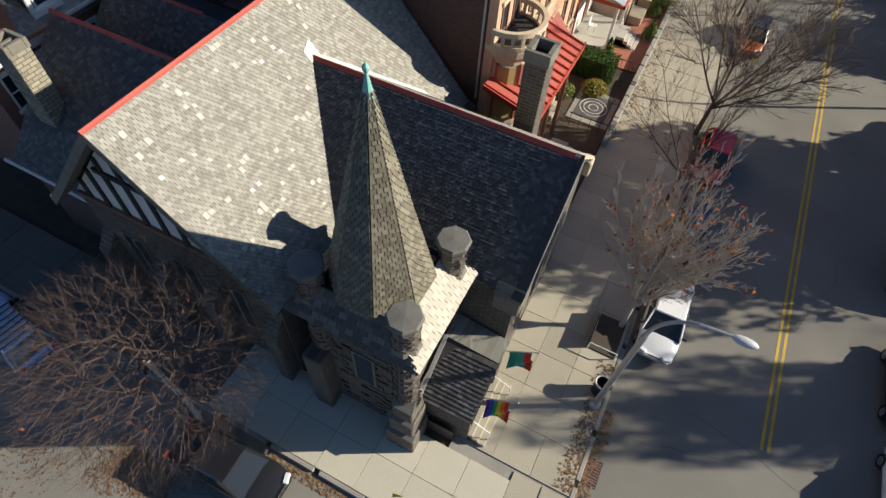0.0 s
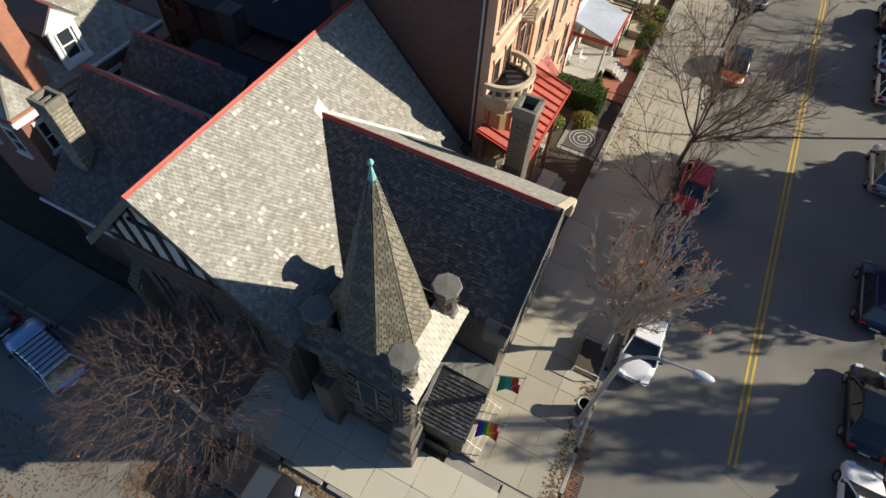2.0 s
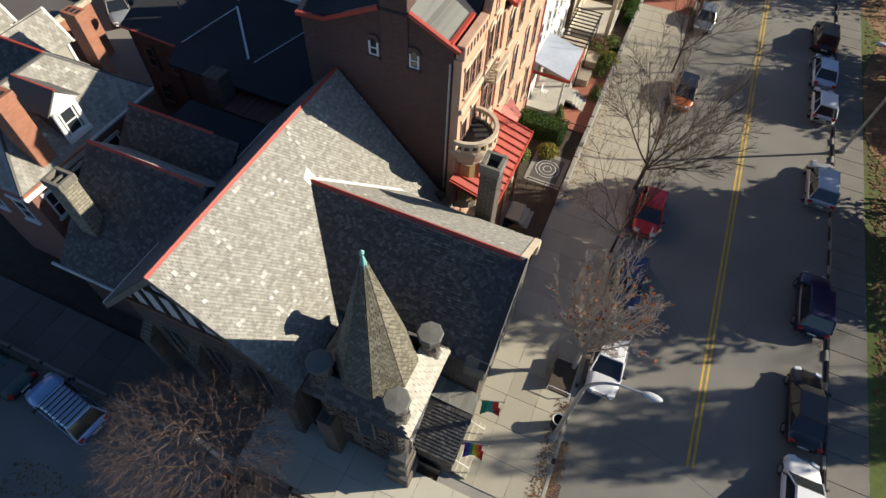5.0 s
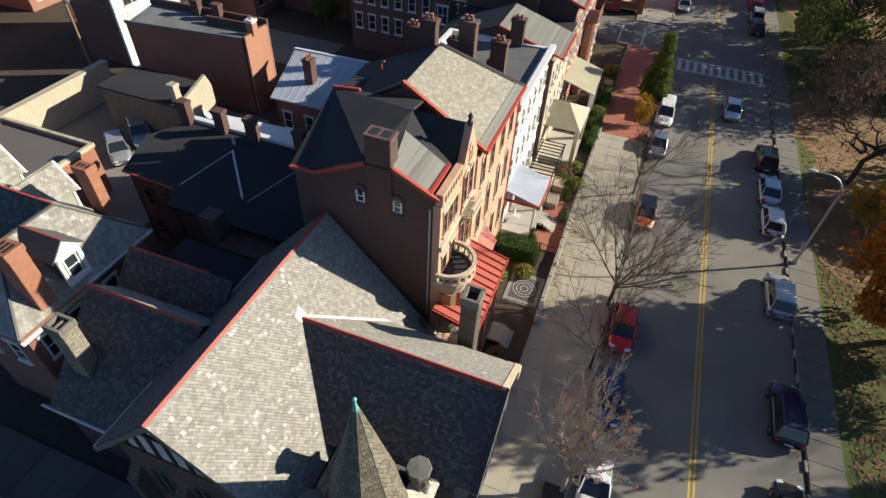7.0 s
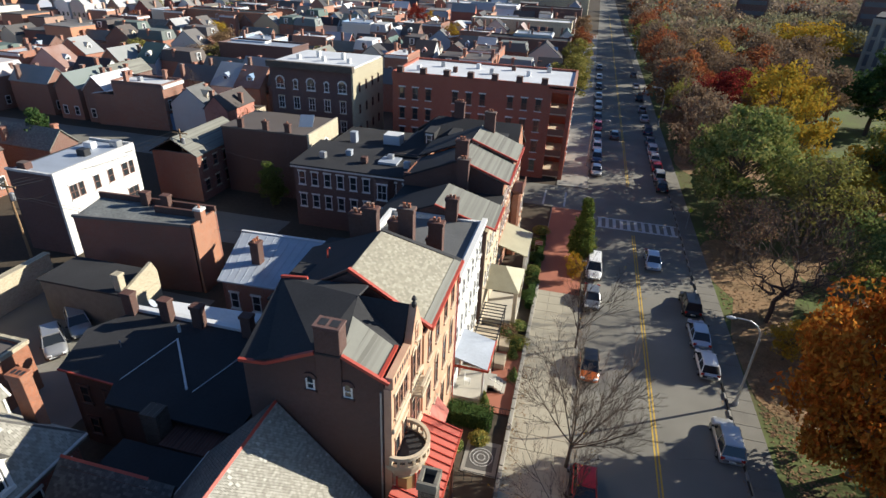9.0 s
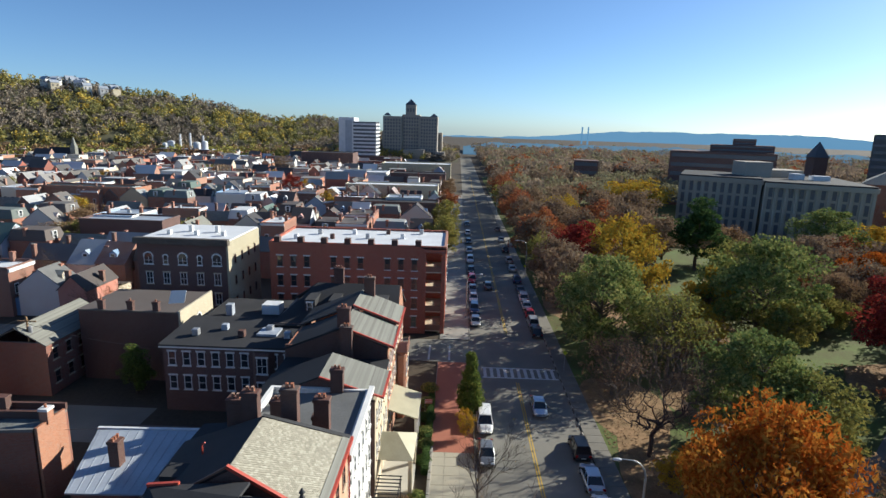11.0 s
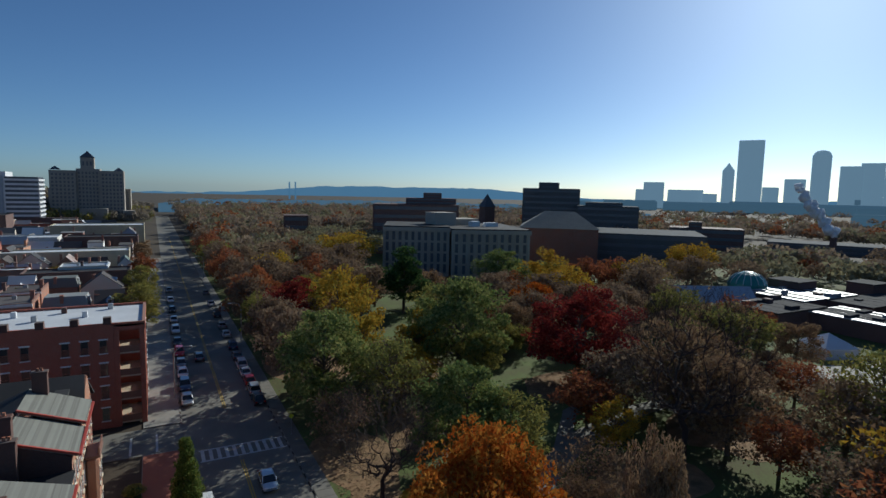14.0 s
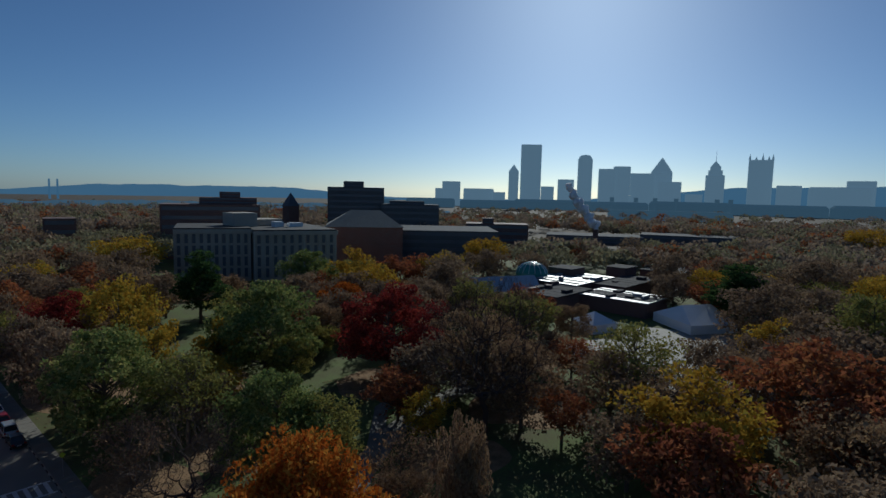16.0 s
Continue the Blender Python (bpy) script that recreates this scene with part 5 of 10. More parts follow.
hd = thing("orange_house", (-20, 60, 0), "orange brick row house with a two-part grey roof", "house")
house_walls(hd, -27.0, 54.0, -16.2, 66.4, 12.2, orange_brick, label="orange brick wall")
part("side_wall", M().box(-27.1, 53.95, 0, -16.22, 54.3, 12.4).add([(x, 53.96, z) for x, z in ((-27.1, 12.0), (-16.2, 12.4), (-21.0, 14.5))] + [(x, 54.28, z) for x, z in ((-27.1, 12.0), (-16.2, 12.4), (-21.0, 14.5))],
     [(0, 1, 2), (5, 4, 3), (0, 3, 4, 1), (1, 4, 5, 2), (2, 5, 3, 0)]), dark_brick, hd)
for y0, y1, dz in ((53.9, 60.1, 0.0), (60.2, 66.5, 0.35)):
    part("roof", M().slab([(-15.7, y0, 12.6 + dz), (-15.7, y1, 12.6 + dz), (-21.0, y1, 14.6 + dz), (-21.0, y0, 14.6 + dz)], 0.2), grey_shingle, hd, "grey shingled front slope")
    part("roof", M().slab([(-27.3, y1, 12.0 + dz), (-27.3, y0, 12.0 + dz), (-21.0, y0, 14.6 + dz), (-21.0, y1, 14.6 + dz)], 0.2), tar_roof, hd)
    trim_line(hd, (-15.65, y0, 12.6 + dz), (-21.0, y0, 14.6 + dz), 0.13)
trim_line(hd, (-15.6, 53.9, 12.5), (-15.6, 66.5, 12.7), 0.15)
for z in (9.4, 6.2, 2.6):
    for k in range(7):
        window(hd, -16.2, 55.0 + k * 1.7, z, "e", 0.8, 1.7, k % 2 == 0, window_white, buff_stone)
part("bay", M().chamfer(-16.2, 62.0, 0, -15.0, 65.6, 8.4, 0.25), orange_brick, hd)
for z in (5.4, 2.0):
    for y in (62.8, 64.6):
        window(hd, -15.0, y, z, "e", 0.8, 1.8, False, window_white, buff_stone)
part("balcony", M().chamfer(-16.2, 62.0, 8.4, -14.8, 65.6, 8.6, 0.03).box(-14.95, 62.0, 8.6, -14.85, 65.6, 9.4), window_brown, hd)
dp = part("porch_roof", M().slab([(-12.9, 54.4, 4.2), (-12.9, 60.5, 4.2), (-16.2, 60.5, 5.2), (-16.2, 54.4, 5.2)], 0.12), bpy.data.materials["tan_metal"], hd, "tan ribbed metal porch roof")
for y in (54.6, 57.5, 60.3):
    part("post", M().chamfer(-13.3, y - 0.15, 0, -13.0, y + 0.15, 4.2, 0.03), white_wood, hd)
chimney(hd, -20.9, 54.5, 12, 16.6, 1.3, 0.8, dark_brick, 2)
chimney(hd, -20.0, 66.0, 12, 16.8, 1.3, 0.8, dark_brick, 2)

he = thing("corner_house", (-24, 73.5, 0), "dark-roofed brick corner house beside the cross street", "house")
house_walls(he, -33.0, 68.0, -17.0, 79.0, 9.6, red_brick)
part("roof", M().slab([(-33.4, 67.6, 9.4), (-16.6, 67.6, 9.4), (-17.2, 76.0, 13.0), (-29.0, 76.0, 13.0)], 0.2), tar_roof, he, "black mansard roof")
part("roof", M().slab([(-16.6, 79.4, 9.6), (-33.4, 79.4, 9.6), (-29.0, 76.0, 13.0), (-17.2, 76.0, 13.0)], 0.2), tar_roof, he)
part("gable", M().add([(-17.0, y, z) for y, z in ((68.0, 9.6), (79.0, 9.6), (76.0, 12.9))] + [(-17.4, y, z) for y, z in ((68.0, 9.6), (79.0, 9.6), (76.0, 12.9))], [(0, 1, 2), (5, 4, 3), (0, 3, 4, 1), (1, 4, 5, 2), (2, 5, 3, 0)]), orange_brick, he)
for k in range(4):
    part("dormer", M().box(-29.5 + k * 3.2, 70.4, 10.2, -28.1 + k * 3.2, 74.0, 12.1), tar_roof, he)
    window(he, -28.8 + k * 3.2, 70.4, 10.5, "s", 0.8, 1.2, False, window_white, white_wood)
for z in (6.2, 2.6):
    for k in range(5):
        window(he, -17.0, 69.2 + k * 2.0, z, "e", 0.85, 1.8, False, window_white, buff_stone)
chimney(he, -26.0, 76.2, 12, 15.2, 1.4, 0.7, dark_brick, 3)
hf = thing("annex", (-38, 78, 0), "low brick annex with a flat tar roof", "house")
house_walls(hf, -44.5, 71.5, -33.1, 82.0, 8.0, dark_brick)
part("roof", M().box(-44.6, 71.4, 8.0, -33.0, 82.1, 8.2), tar_roof, hf)
part("roof_box", M().box(-37.0, 75.0, 8.2, -34.5, 77.2, 9.6), white_roof, hf)
part("roof_box", M().box(-41.8, 74.0, 8.2, -40.9, 75.0, 9.8), silver_roof, hf)

# ---- brick apartment block with stacked porches ----
ap = thing("apartment_block", (-27, 100, 0), "long red brick apartment block with a white flat roof", "apartment block")
AZ = 15.3
house_walls(ap, -41.0, 91.0, -15.0, 106.0, AZ - 0.2, apartment_brick, label="red brick wall")
part("flat_roof", M().box(-40.9, 91.1, AZ - 0.3, -11.0, 105.9, AZ), white_roof, ap, "white membrane flat roof")
for q in ((-41.1, 90.9, AZ - 0.9, -14.9, 91.3, AZ + 0.35), (-41.1, 105.7, AZ - 0.9, -10.9, 106.1, AZ + 0.35), (-41.1, 91.3, AZ - 0.9, -40.7, 105.7, AZ + 0.35)):
    part("parapet", M().box(*q), apartment_brick, ap)
for k in range(7):
    part("parapet_pier", M().chamfer(-40.2 + k * 4.0, 90.8, AZ + 0.2, -39.2 + k * 4.0, 91.9, AZ + 1.2, 0.03), dark_brick, ap)
for k in range(8):
    part("roof_vent", M().chamfer(-38 + k * 3.1, 95 + (k * 5) % 9, AZ, -37.3 + k * 3.1, 95.8 + (k * 5) % 9, AZ + 0.9, 0.05), (white_roof, galvanised, dark_brick)[k % 3], ap)
for z in (11.3, 7.9, 4.5, 1.2):
    for k in range(11):
        if k % 4 != 3:
            window(ap, -39.3 + k * 2.3, 91.0, z, "s", 1.0, 1.9, False, window_brown, white_wood)
for z in (11.3, 7.9, 4.5, 1.2):
    for k in range(2):
        window(ap, -11.0, 100.5 + k * 2.9, z, "e", 1.0, 1.9, False, window_brown, white_wood)
part("wall", M().box(-15.0, 98.6, 0, -11.0, 106.0, AZ - 0.2), apartment_brick, ap)
for k in range(4):
    z = 0.4 + k * 3.5
    lo = part("loggia", M().box(-15.0, 91.2, z, -11.2, 98.6, z + 0.25), buff_stone, ap, "open brick porch bay")
    part("rail", M().box(-11.35, 91.2, z + 0.25, -11.2, 98.6, z + 1.2).box(-15.0, 91.1, z + 0.25, -11.35, 91.25, z + 1.2), window_brown, lo)
for y in (91.4, 95.0, 98.4):
    part("pier", M().chamfer(-11.7, y - 0.35, 0, -11.0, y + 0.35, AZ - 0.2, 0.03), apartment_brick, ap)
part("pier", M().chamfer(-15.0, 91.05, 0, -14.3, 91.75, AZ - 0.2, 0.03), apartment_brick, ap)
for q in ((-14.9, 91.1, AZ - 0.9, -10.9, 91.5, AZ + 0.3), (-11.3, 91.5, AZ - 0.9, -10.9, 105.7, AZ + 0.3)):
    part("parapet", M().box(*q), apartment_brick, ap)

# ---- dark arched block with a pale side wall ----
tb = thing("arched_block", (-54, 93, 0), "dark brick block with white arched windows and a pale side wall", "apartment block")
house_walls(tb, -61.0, 86.0, -46.3, 100.0, 16.2, plum_brick, label="dark plum brick front")
part("side_wall", M().box(-46.3, 85.8, 0, -46.0, 100.0, 16.2), tan_brick, tb, "pale tan brick side wall")
part("roof", M().box(-60.9, 86.2, 16.2, -46.2, 99.9, 16.4), white_roof, tb)
part("cornice", M().chamfer(-61.3, 85.4, 15.7, -45.9, 86.4, 16.7, 0.06), dark_stone, tb)
for k in range(5):
    part("roof_vent", M().chamfer(-58 + k * 2.3, 90 + (k * 3) % 6, 16.4, -57.4 + k * 2.3, 90.7 + (k * 3) % 6, 17.2 + 0.3 * (k % 2), 0.04), white_wood, tb)
for k in range(5):
    window(tb, -59.2 + k * 2.8, 85.98, 12.3, "s", 1.5 if k % 2 == 0 else 0.8, 1.2, True, window_white, white_wood)
    for z in (9.0, 5.7, 2.4):
        window(tb, -59.2 + k * 2.8, 85.98, z, "s", 1.1, 1.9, False, window_white, buff_stone)
for z in (12.2, 8.6, 5.0):
    for y in (88.5, 91.5, 94.5, 97.5):
        window(tb, -46.0, y, z, "e", 0.8, 1.6, False, window_brown, tan_brick)

# ---- row with white sash windows behind ----
rw = thing("row_block", (-36, 66, 0), "plum brick row with white sash windows and a dark flat roof", "row houses")
house_walls(rw, -44.6, 61.8, -28.0, 70.5, 8.8, plum_brick, label="plum brick wall")
part("roof", M().slab([(-44.9, 61.3, 8.8), (-27.8, 61.3, 8.8), (-27.8, 70.6, 9.3), (-44.9, 70.6, 9.3)], 0.2), tar_roof, rw, "dark patched flat roof")
part("cornice", M().chamfer(-44.9, 61.4, 8.35, -27.8, 61.85, 8.75, 0.05), white_wood, rw)
for k in range(9):
    for z in (6.0, 2.9):
        window(rw, -43.5 + k * 1.78, 61.8, z, "s", 0.95, 1.75, False, window_white, white_wood)
bayw = part("bay", M().prism([(-33.6, 61.8), (-33.0, 61.0), (-31.4, 61.0), (-30.8, 61.8)], 0, 8.2), plum_brick, rw)
for z in (5.6, 2.4):
    window(rw, -32.2, 61.0, z, "s", 1.3, 2.0, False, window_white, white_wood)
for k in range(5):
    part("roof_vent", M().chamfer(-42 + k * 2.9, 64 + (k * 2) % 4, 9.0, -41.2 + k * 2.9, 64.8 + (k * 2) % 4, 9.8, 0.04), (galvanised, silver_roof, dark_brick)[k % 3], rw)
part("skylight", M().box(-34.0, 64.5, 9.0, -31.5, 67.0, 9.3), silver_roof, rw)

# ---- small houses and yards behind the terrace ----
bh = thing("silver_roof_house", (-37.5, 42.5, 0), "small red brick house with a silver painted metal roof", "house")
walls_on(bh, [(-40.0, 38.3), (-33.2, 38.3), (-33.6, 47.0), (-42.9, 47.0)], 5.5, red_brick)
part("roof", M().slab([(-40.3, 38.0, 5.6), (-32.9, 38.0, 5.8), (-33.3, 47.3, 6.2), (-43.3, 47.3, 6.0)], 0.15), silver_roof, bh, "silver painted metal roof")
for k in range(11):
    f = k / 10.5 + 0.03
    x0, x1 = -40.3 + 7.4 * f, -43.3 + 10.0 * f
    part("roof_seam", M().slab([(x0, 38.05, 5.63 + 0.2 * f), (x0 + 0.04, 38.05, 5.63 + 0.2 * f), (x1 + 0.04, 47.25, 6.03 + 0.2 * f), (x1, 47.25, 6.03 + 0.2 * f)], 0.03), silver_roof, bh)
part("parapet", M().slab([(-43.3, 47.0, 6.1), (-33.3, 47.0, 6.3), (-33.3, 47.3, 6.3), (-43.3, 47.3, 6.1)], 0.2), white_roof, bh)
chimney(bh, -38.2, 41.8, 5.6, 8.2, 0.9, 0.9, dark_brick, 3)
for x in (-38.9, -36.6, -34.4):
    window(bh, x, 38.3, 2.6, "s", 0.9, 1.7, False, window_white, white_wood)

b2 = thing("long_brick_house", (-53, 48, 0), "long brick building with a grey flat roof and sunlit end", "building")
walls_on(b2, [(-59.0, 41.3), (-46.4, 43.0), (-46.2, 47.2), (-60.4, 46.6)], 7.8, red_brick)
# Sunlight on this end is put into a lighter brick colour.
part("end_wall", M().box(-46.2, 43.0, 0, -45.95, 46.6, 8.2), orange_brick, b2, "sunlit orange brick end wall")
part("roof", M().prism([(-59.0, 41.4), (-46.4, 43.1), (-46.2, 47.1), (-60.3, 46.5)], 7.6, 7.85), stops(material("patched_roof", (0.22, 0.23, 0.22), 0.8, 0.4, 0.3, 4, 0.2), (0.25, (0.03, 0.03, 0.033)), (0.6, (0.2, 0.21, 0.2))), b2, "patched grey roof")
part("parapet", M().prism([(-59.1, 41.2), (-46.3, 42.9), (-46.3, 43.2), (-59.1, 41.5)], 7.85, 8.15), roof_grey, b2)
part("parapet", M().prism([(-60.4, 46.4), (-46.2, 47.0), (-46.2, 47.3), (-60.4, 46.7)], 7.85, 8.5), dark_brick, b2)
part("parapet", M().prism([(-52.0, 44.9), (-46.3, 45.2), (-46.3, 45.5), (-52.0, 45.2)], 7.85, 8.6), dark_brick, b2)
chimney(b2, -46.2, 44.6, 7.9, 9.4, 0.8, 0.8, orange_brick, 1, white_wood)
for x in (-54.2, -51.6):
    chimney(b2, x, 46.4, 7.9, 9.4, 0.9, 0.7, dark_brick, 0)

wb = thing("white_warehouse", (-68, 52, 0), "tall white rendered building with a grey roof", "building")
house_walls(wb, -71.6, 45.6, -65.4, 57.8, 10.0, plum_brick)
part("front", M().box(-65.4, 45.5, 0, -65.1, 57.9, 10.3), white_brick, wb, "white painted front wall")
part("roof", M().box(-71.5, 45.7, 9.8, -65.5, 57.7, 10.0), silver_roof, wb)
for q in ((-71.7, 45.5, 10.0, -65.42, 45.8, 10.25), (-71.7, 57.6, 10.0, -65.42, 57.9, 10.3)):
    part("parapet", M().box(*q), white_brick, wb)
for y, w in ((47.6, 1.1), (48.7, 0.8), (51.0, 0.9), (53.2, 0.9), (55.6, 1.0), (56.7, 0.8)):
    window(wb, -65.1, y, 6.6, "e", w, 1.7, False, window_brown, white_wood)
for y, w in ((48.2, 1.6), (56.2, 1.8)):
    window(wb, -65.1, y, 3.2, "e", w, 1.7, False, window_brown, white_wood)
for y in (50.9, 52.9):
    part("round_window", M().lathe([(0.45, 0), (0.45, 0.05)], 0, 0, 14), glass_dark, wb, "round porthole").matrix_basis = Matrix.Translation(-wb.location) @ pose(-65.1, y, 4.5, 0, 90, 0)
for k, (x, y) in enumerate(((-70.0, 46.6), (-67.6, 52.5), (-66.6, 56.6), (-69.0, 55.0))):
    part("roof_unit", M().chamfer(x - 0.6, y - 0.5, 10.0, x + 0.6, y + 0.5, 10.8, 0.05), (dark_brick, iron, galvanised, white_roof)[k], wb)

b3 = thing("corner_store", (-53, 74, 0), "long dark brick store with a pale arched end", "building")
house_walls(b3, -60.0, 69.5, -46.3, 79.0, 9.8, dark_brick)
part("end_wall", M().box(-46.3, 69.3, 0, -46.0, 79.2, 10.2), cream_brick, b3, "cream brick end wall")
part("roof", M().box(-60.1, 69.4, 9.8, -46.3, 79.1, 10.0), house_roof, b3)
window(b3, -46.0, 74.5, 6.2, "e", 1.4, 1.4, True, window_brown, white_wood)
for x in (-57, -53, -49.5):
    chimney(b3, x, 69.9, 9.0, 11.3, 0.8, 0.6, dark_brick, 1)
part("roof_sign", M().slab([(-49.5, 73.0, 10.0), (-47.5, 73.5, 10.0), (-47.5, 74.5, 11.6), (-49.5, 74.0, 11.6)], 0.06), white_wood, b3)
b4 = thing("red_house", (-64, 69, 0), "red brick house with a grey pitched roof", "house")
house_walls(b4, -68.0, 64.0, -60.8, 76.0, 7.2, red_brick)
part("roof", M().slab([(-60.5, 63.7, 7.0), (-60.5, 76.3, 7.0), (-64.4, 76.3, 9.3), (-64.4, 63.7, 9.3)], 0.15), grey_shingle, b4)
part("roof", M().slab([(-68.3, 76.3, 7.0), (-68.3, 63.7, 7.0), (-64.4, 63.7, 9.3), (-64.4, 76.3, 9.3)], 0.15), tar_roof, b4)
for y in (65.5, 68.0, 70.5):
    window(b4, -60.8, y, 4.6, "e", 1.0, 1.5, False, window_brown, buff_stone)
    window(b4, -60.8, y, 1.4, "e", 1.0, 1.6, False, window_brown, buff_stone)

# black-roofed building behind the church
bf = thing("black_roof_house", (-35.5, 25.8, 0), "brick building with a wide black tar roof and red trim", "building")
walls_on(bf, [(-41.9, 22.8), (-37.4, 22.6), (-36.6, 21.1), (-27.4, 21.1), (-27.4, 29.4), (-41.2, 29.4), (-43.2, 26.6)], 6.9, dark_brick)
part("roof", M().slab([(-42.2, 22.6, 7.02), (-37.5, 22.4, 7.0), (-36.8, 20.8, 6.9), (-27.2, 20.8, 6.9), (-27.2, 29.5, 7.5), (-41.4, 29.5, 7.5), (-43.5, 26.6, 7.3)], 0.2), tar_roof, bf, "black tar roof")
trim_line(bf, (-42.2, 22.55, 6.97), (-37.5, 22.35, 6.95), 0.08)
def on_tar(x, y):
    return (x, y, 6.93 + (y - 20.8) * 0.069)
part("roof_seam", M().tube(on_tar(-36.2, 27.4), on_tar(-32.4, 23.2), 0.1, 0.1, 4), white_roof, bf, "white roof seam")
for a, b in (((-36.2, 27.4), (-37.3, 22.8)), ((-31.9, 23.1), (-30.4, 27.6))):
    part("roof_wire", M().tube(on_tar(*a), on_tar(*b), 0.035, 0.035, 4), white_roof, bf)
part("coping", M().chamfer(-41.6, 29.4, 7.0, -27.3, 29.95, 7.75, 0.04), white_roof, bf, "white coping")
for x in (-41.6, -38.3, -35.5, -31.3):
    chimney(bf, x, 29.2, 6.5, 9.4, 0.85, 0.65, dark_brick, 0)
part("vent_pipe", M().path([(-36.6, 28.2, 7.3), (-36.6, 28.2, 8.0)], 0.12, 8), white_wood, bf)
part("vent_pipe", M().path([(-39.6, 25.6, 7.2), (-39.6, 25.6, 7.8)], 0.06, 6), galvanised, bf)
part("stone_chimney", M().chamfer(-32.9, 19.6, 0, -31.7, 20.7, 8.2, 0.03), dark_stone, bf)
part("rear_bay", M().box(-31.4, 19.4, 0, -28.0, 21.1, 6.2).box(-31.6, 19.2, 6.2, -27.8, 21.1, 6.4), dark_brick, bf)
window(bf, -30.2, 19.4, 3.9, "s", 0.8, 1.5, False, window_white, dark_brick)
for x, z in ((-40.6, 4.2), (-38.6, 4.2), (-40.6, 1.2)):
    window(bf, x, 22.68, z, "s", 0.8, 1.5, False, window_brown, dark_brick)
part("satellite_dish", M().lathe([(0.05, 0), (0.3, 0.06), (0.42, 0.16)], 0, 0, 14), silver_roof, bf).matrix_basis = Matrix.Translation(-bf.location) @ pose(-41.2, 30.8, 7.3, 0, 50, 30)
tw = thing("white_roof_house", (-38, 33, 0), "low brick house with a white membrane roof", "house")
house_walls(tw, -41.4, 30.2, -33.2, 33.5, 5.7, red_brick)
part("roof", M().slab([(-41.6, 30.0, 6.2), (-33.0, 30.0, 6.2), (-33.0, 34.0, 5.9), (-41.6, 33.4, 5.9)], 0.15), white_roof, tw)

# hipped slate house with dormers, west of the church wing
hs = thing("slate_house", (-43, 13.0, 0), "brick house with a hipped slate roof, white dormer and tall chimneys", "house")
house_walls(hs, -40.4, 8.8, -35.4, 17.3, 7.75, red_brick)
house_walls(hs, -50.2, 12.3, -40.4, 17.3, 7.75, red_brick)
EV, HZ = 7.9, 11.06
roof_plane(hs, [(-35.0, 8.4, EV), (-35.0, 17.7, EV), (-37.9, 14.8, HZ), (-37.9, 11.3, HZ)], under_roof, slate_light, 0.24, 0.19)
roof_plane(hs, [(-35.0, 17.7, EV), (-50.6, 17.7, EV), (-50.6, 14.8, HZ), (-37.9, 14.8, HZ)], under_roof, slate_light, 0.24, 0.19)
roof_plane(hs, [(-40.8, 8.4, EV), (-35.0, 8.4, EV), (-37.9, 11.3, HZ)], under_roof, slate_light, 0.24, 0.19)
# slopes turned from the sun take the shade-darkened slates
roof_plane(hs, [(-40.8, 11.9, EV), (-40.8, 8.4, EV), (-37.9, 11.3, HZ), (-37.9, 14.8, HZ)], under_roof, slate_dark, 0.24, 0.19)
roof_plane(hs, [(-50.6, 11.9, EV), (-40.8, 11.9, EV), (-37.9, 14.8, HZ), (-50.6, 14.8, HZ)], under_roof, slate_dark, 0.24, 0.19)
trim_line(hs, (-50.6, 14.8, HZ + 0.05), (-37.9, 14.8, HZ + 0.05), 0.09)
for p, q in (((-37.9, 14.8, HZ), (-35.0, 17.7, EV)), ((-37.9, 11.3, HZ), (-35.0, 8.4, EV)), ((-37.9, 14.8, HZ), (-37.9, 11.3, HZ))):
    part("hip_cap", M().tube(p, q, 0.09, 0.09, 4), slate_dark, hs)
part("eave_board", M().box(-35.16, 8.4, 7.45, -34.98, 12.6, 7.72).box(-35.4, 8.5, 7.2, -35.16, 12.6, 7.45), white_wood, hs, "white moulded cornice")
part("eave_board", M().box(-35.16, 12.6, 7.5, -34.98, 17.7, 7.72), cap_stone, hs)
part("eave_board", M().box(-50.6, 17.55, 7.5, -35.16, 17.7, 7.72), cap_stone, hs)
part("gutter", M().tube((-34.9, 8.4, 7.86), (-34.9, 12.6, 7.86), 0.1, 0.1, 6), chimney_brick, hs, "rusty orange gutter")
part("gutter", M().tube((-34.9, 12.6, 7.86), (-34.9, 17.7, 7.86), 0.1, 0.1, 6), lead_flash, hs)
# white dormer towards the church
dm = part("dormer", M().box(-36.9, 12.05, 8.2, -35.3, 13.45, 10.3), slate_dark, hs, "slate-cheeked dormer")
part("dormer_front", M().box(-35.3, 12.0, 8.35, -35.22, 12.25, 10.25).box(-35.3, 13.25, 8.35, -35.22, 13.5, 10.25).box(-35.3, 12.25, 9.95, -35.22, 13.25, 10.25).box(-35.3, 12.0, 8.2, -35.12, 13.5, 8.42), white_wood, dm, "white painted dormer front")
part("pediment", M().add([(-35.3, 11.85, 10.2), (-35.3, 13.6, 10.2), (-35.3, 12.72, 11.06), (-35.08, 11.85, 10.2), (-35.08, 13.6, 10.2), (-35.08, 12.72, 11.06)], [(2, 1, 0), (3, 4, 5), (0, 1, 4, 3), (1, 2, 5, 4), (2, 0, 3, 5)]), white_wood, dm)
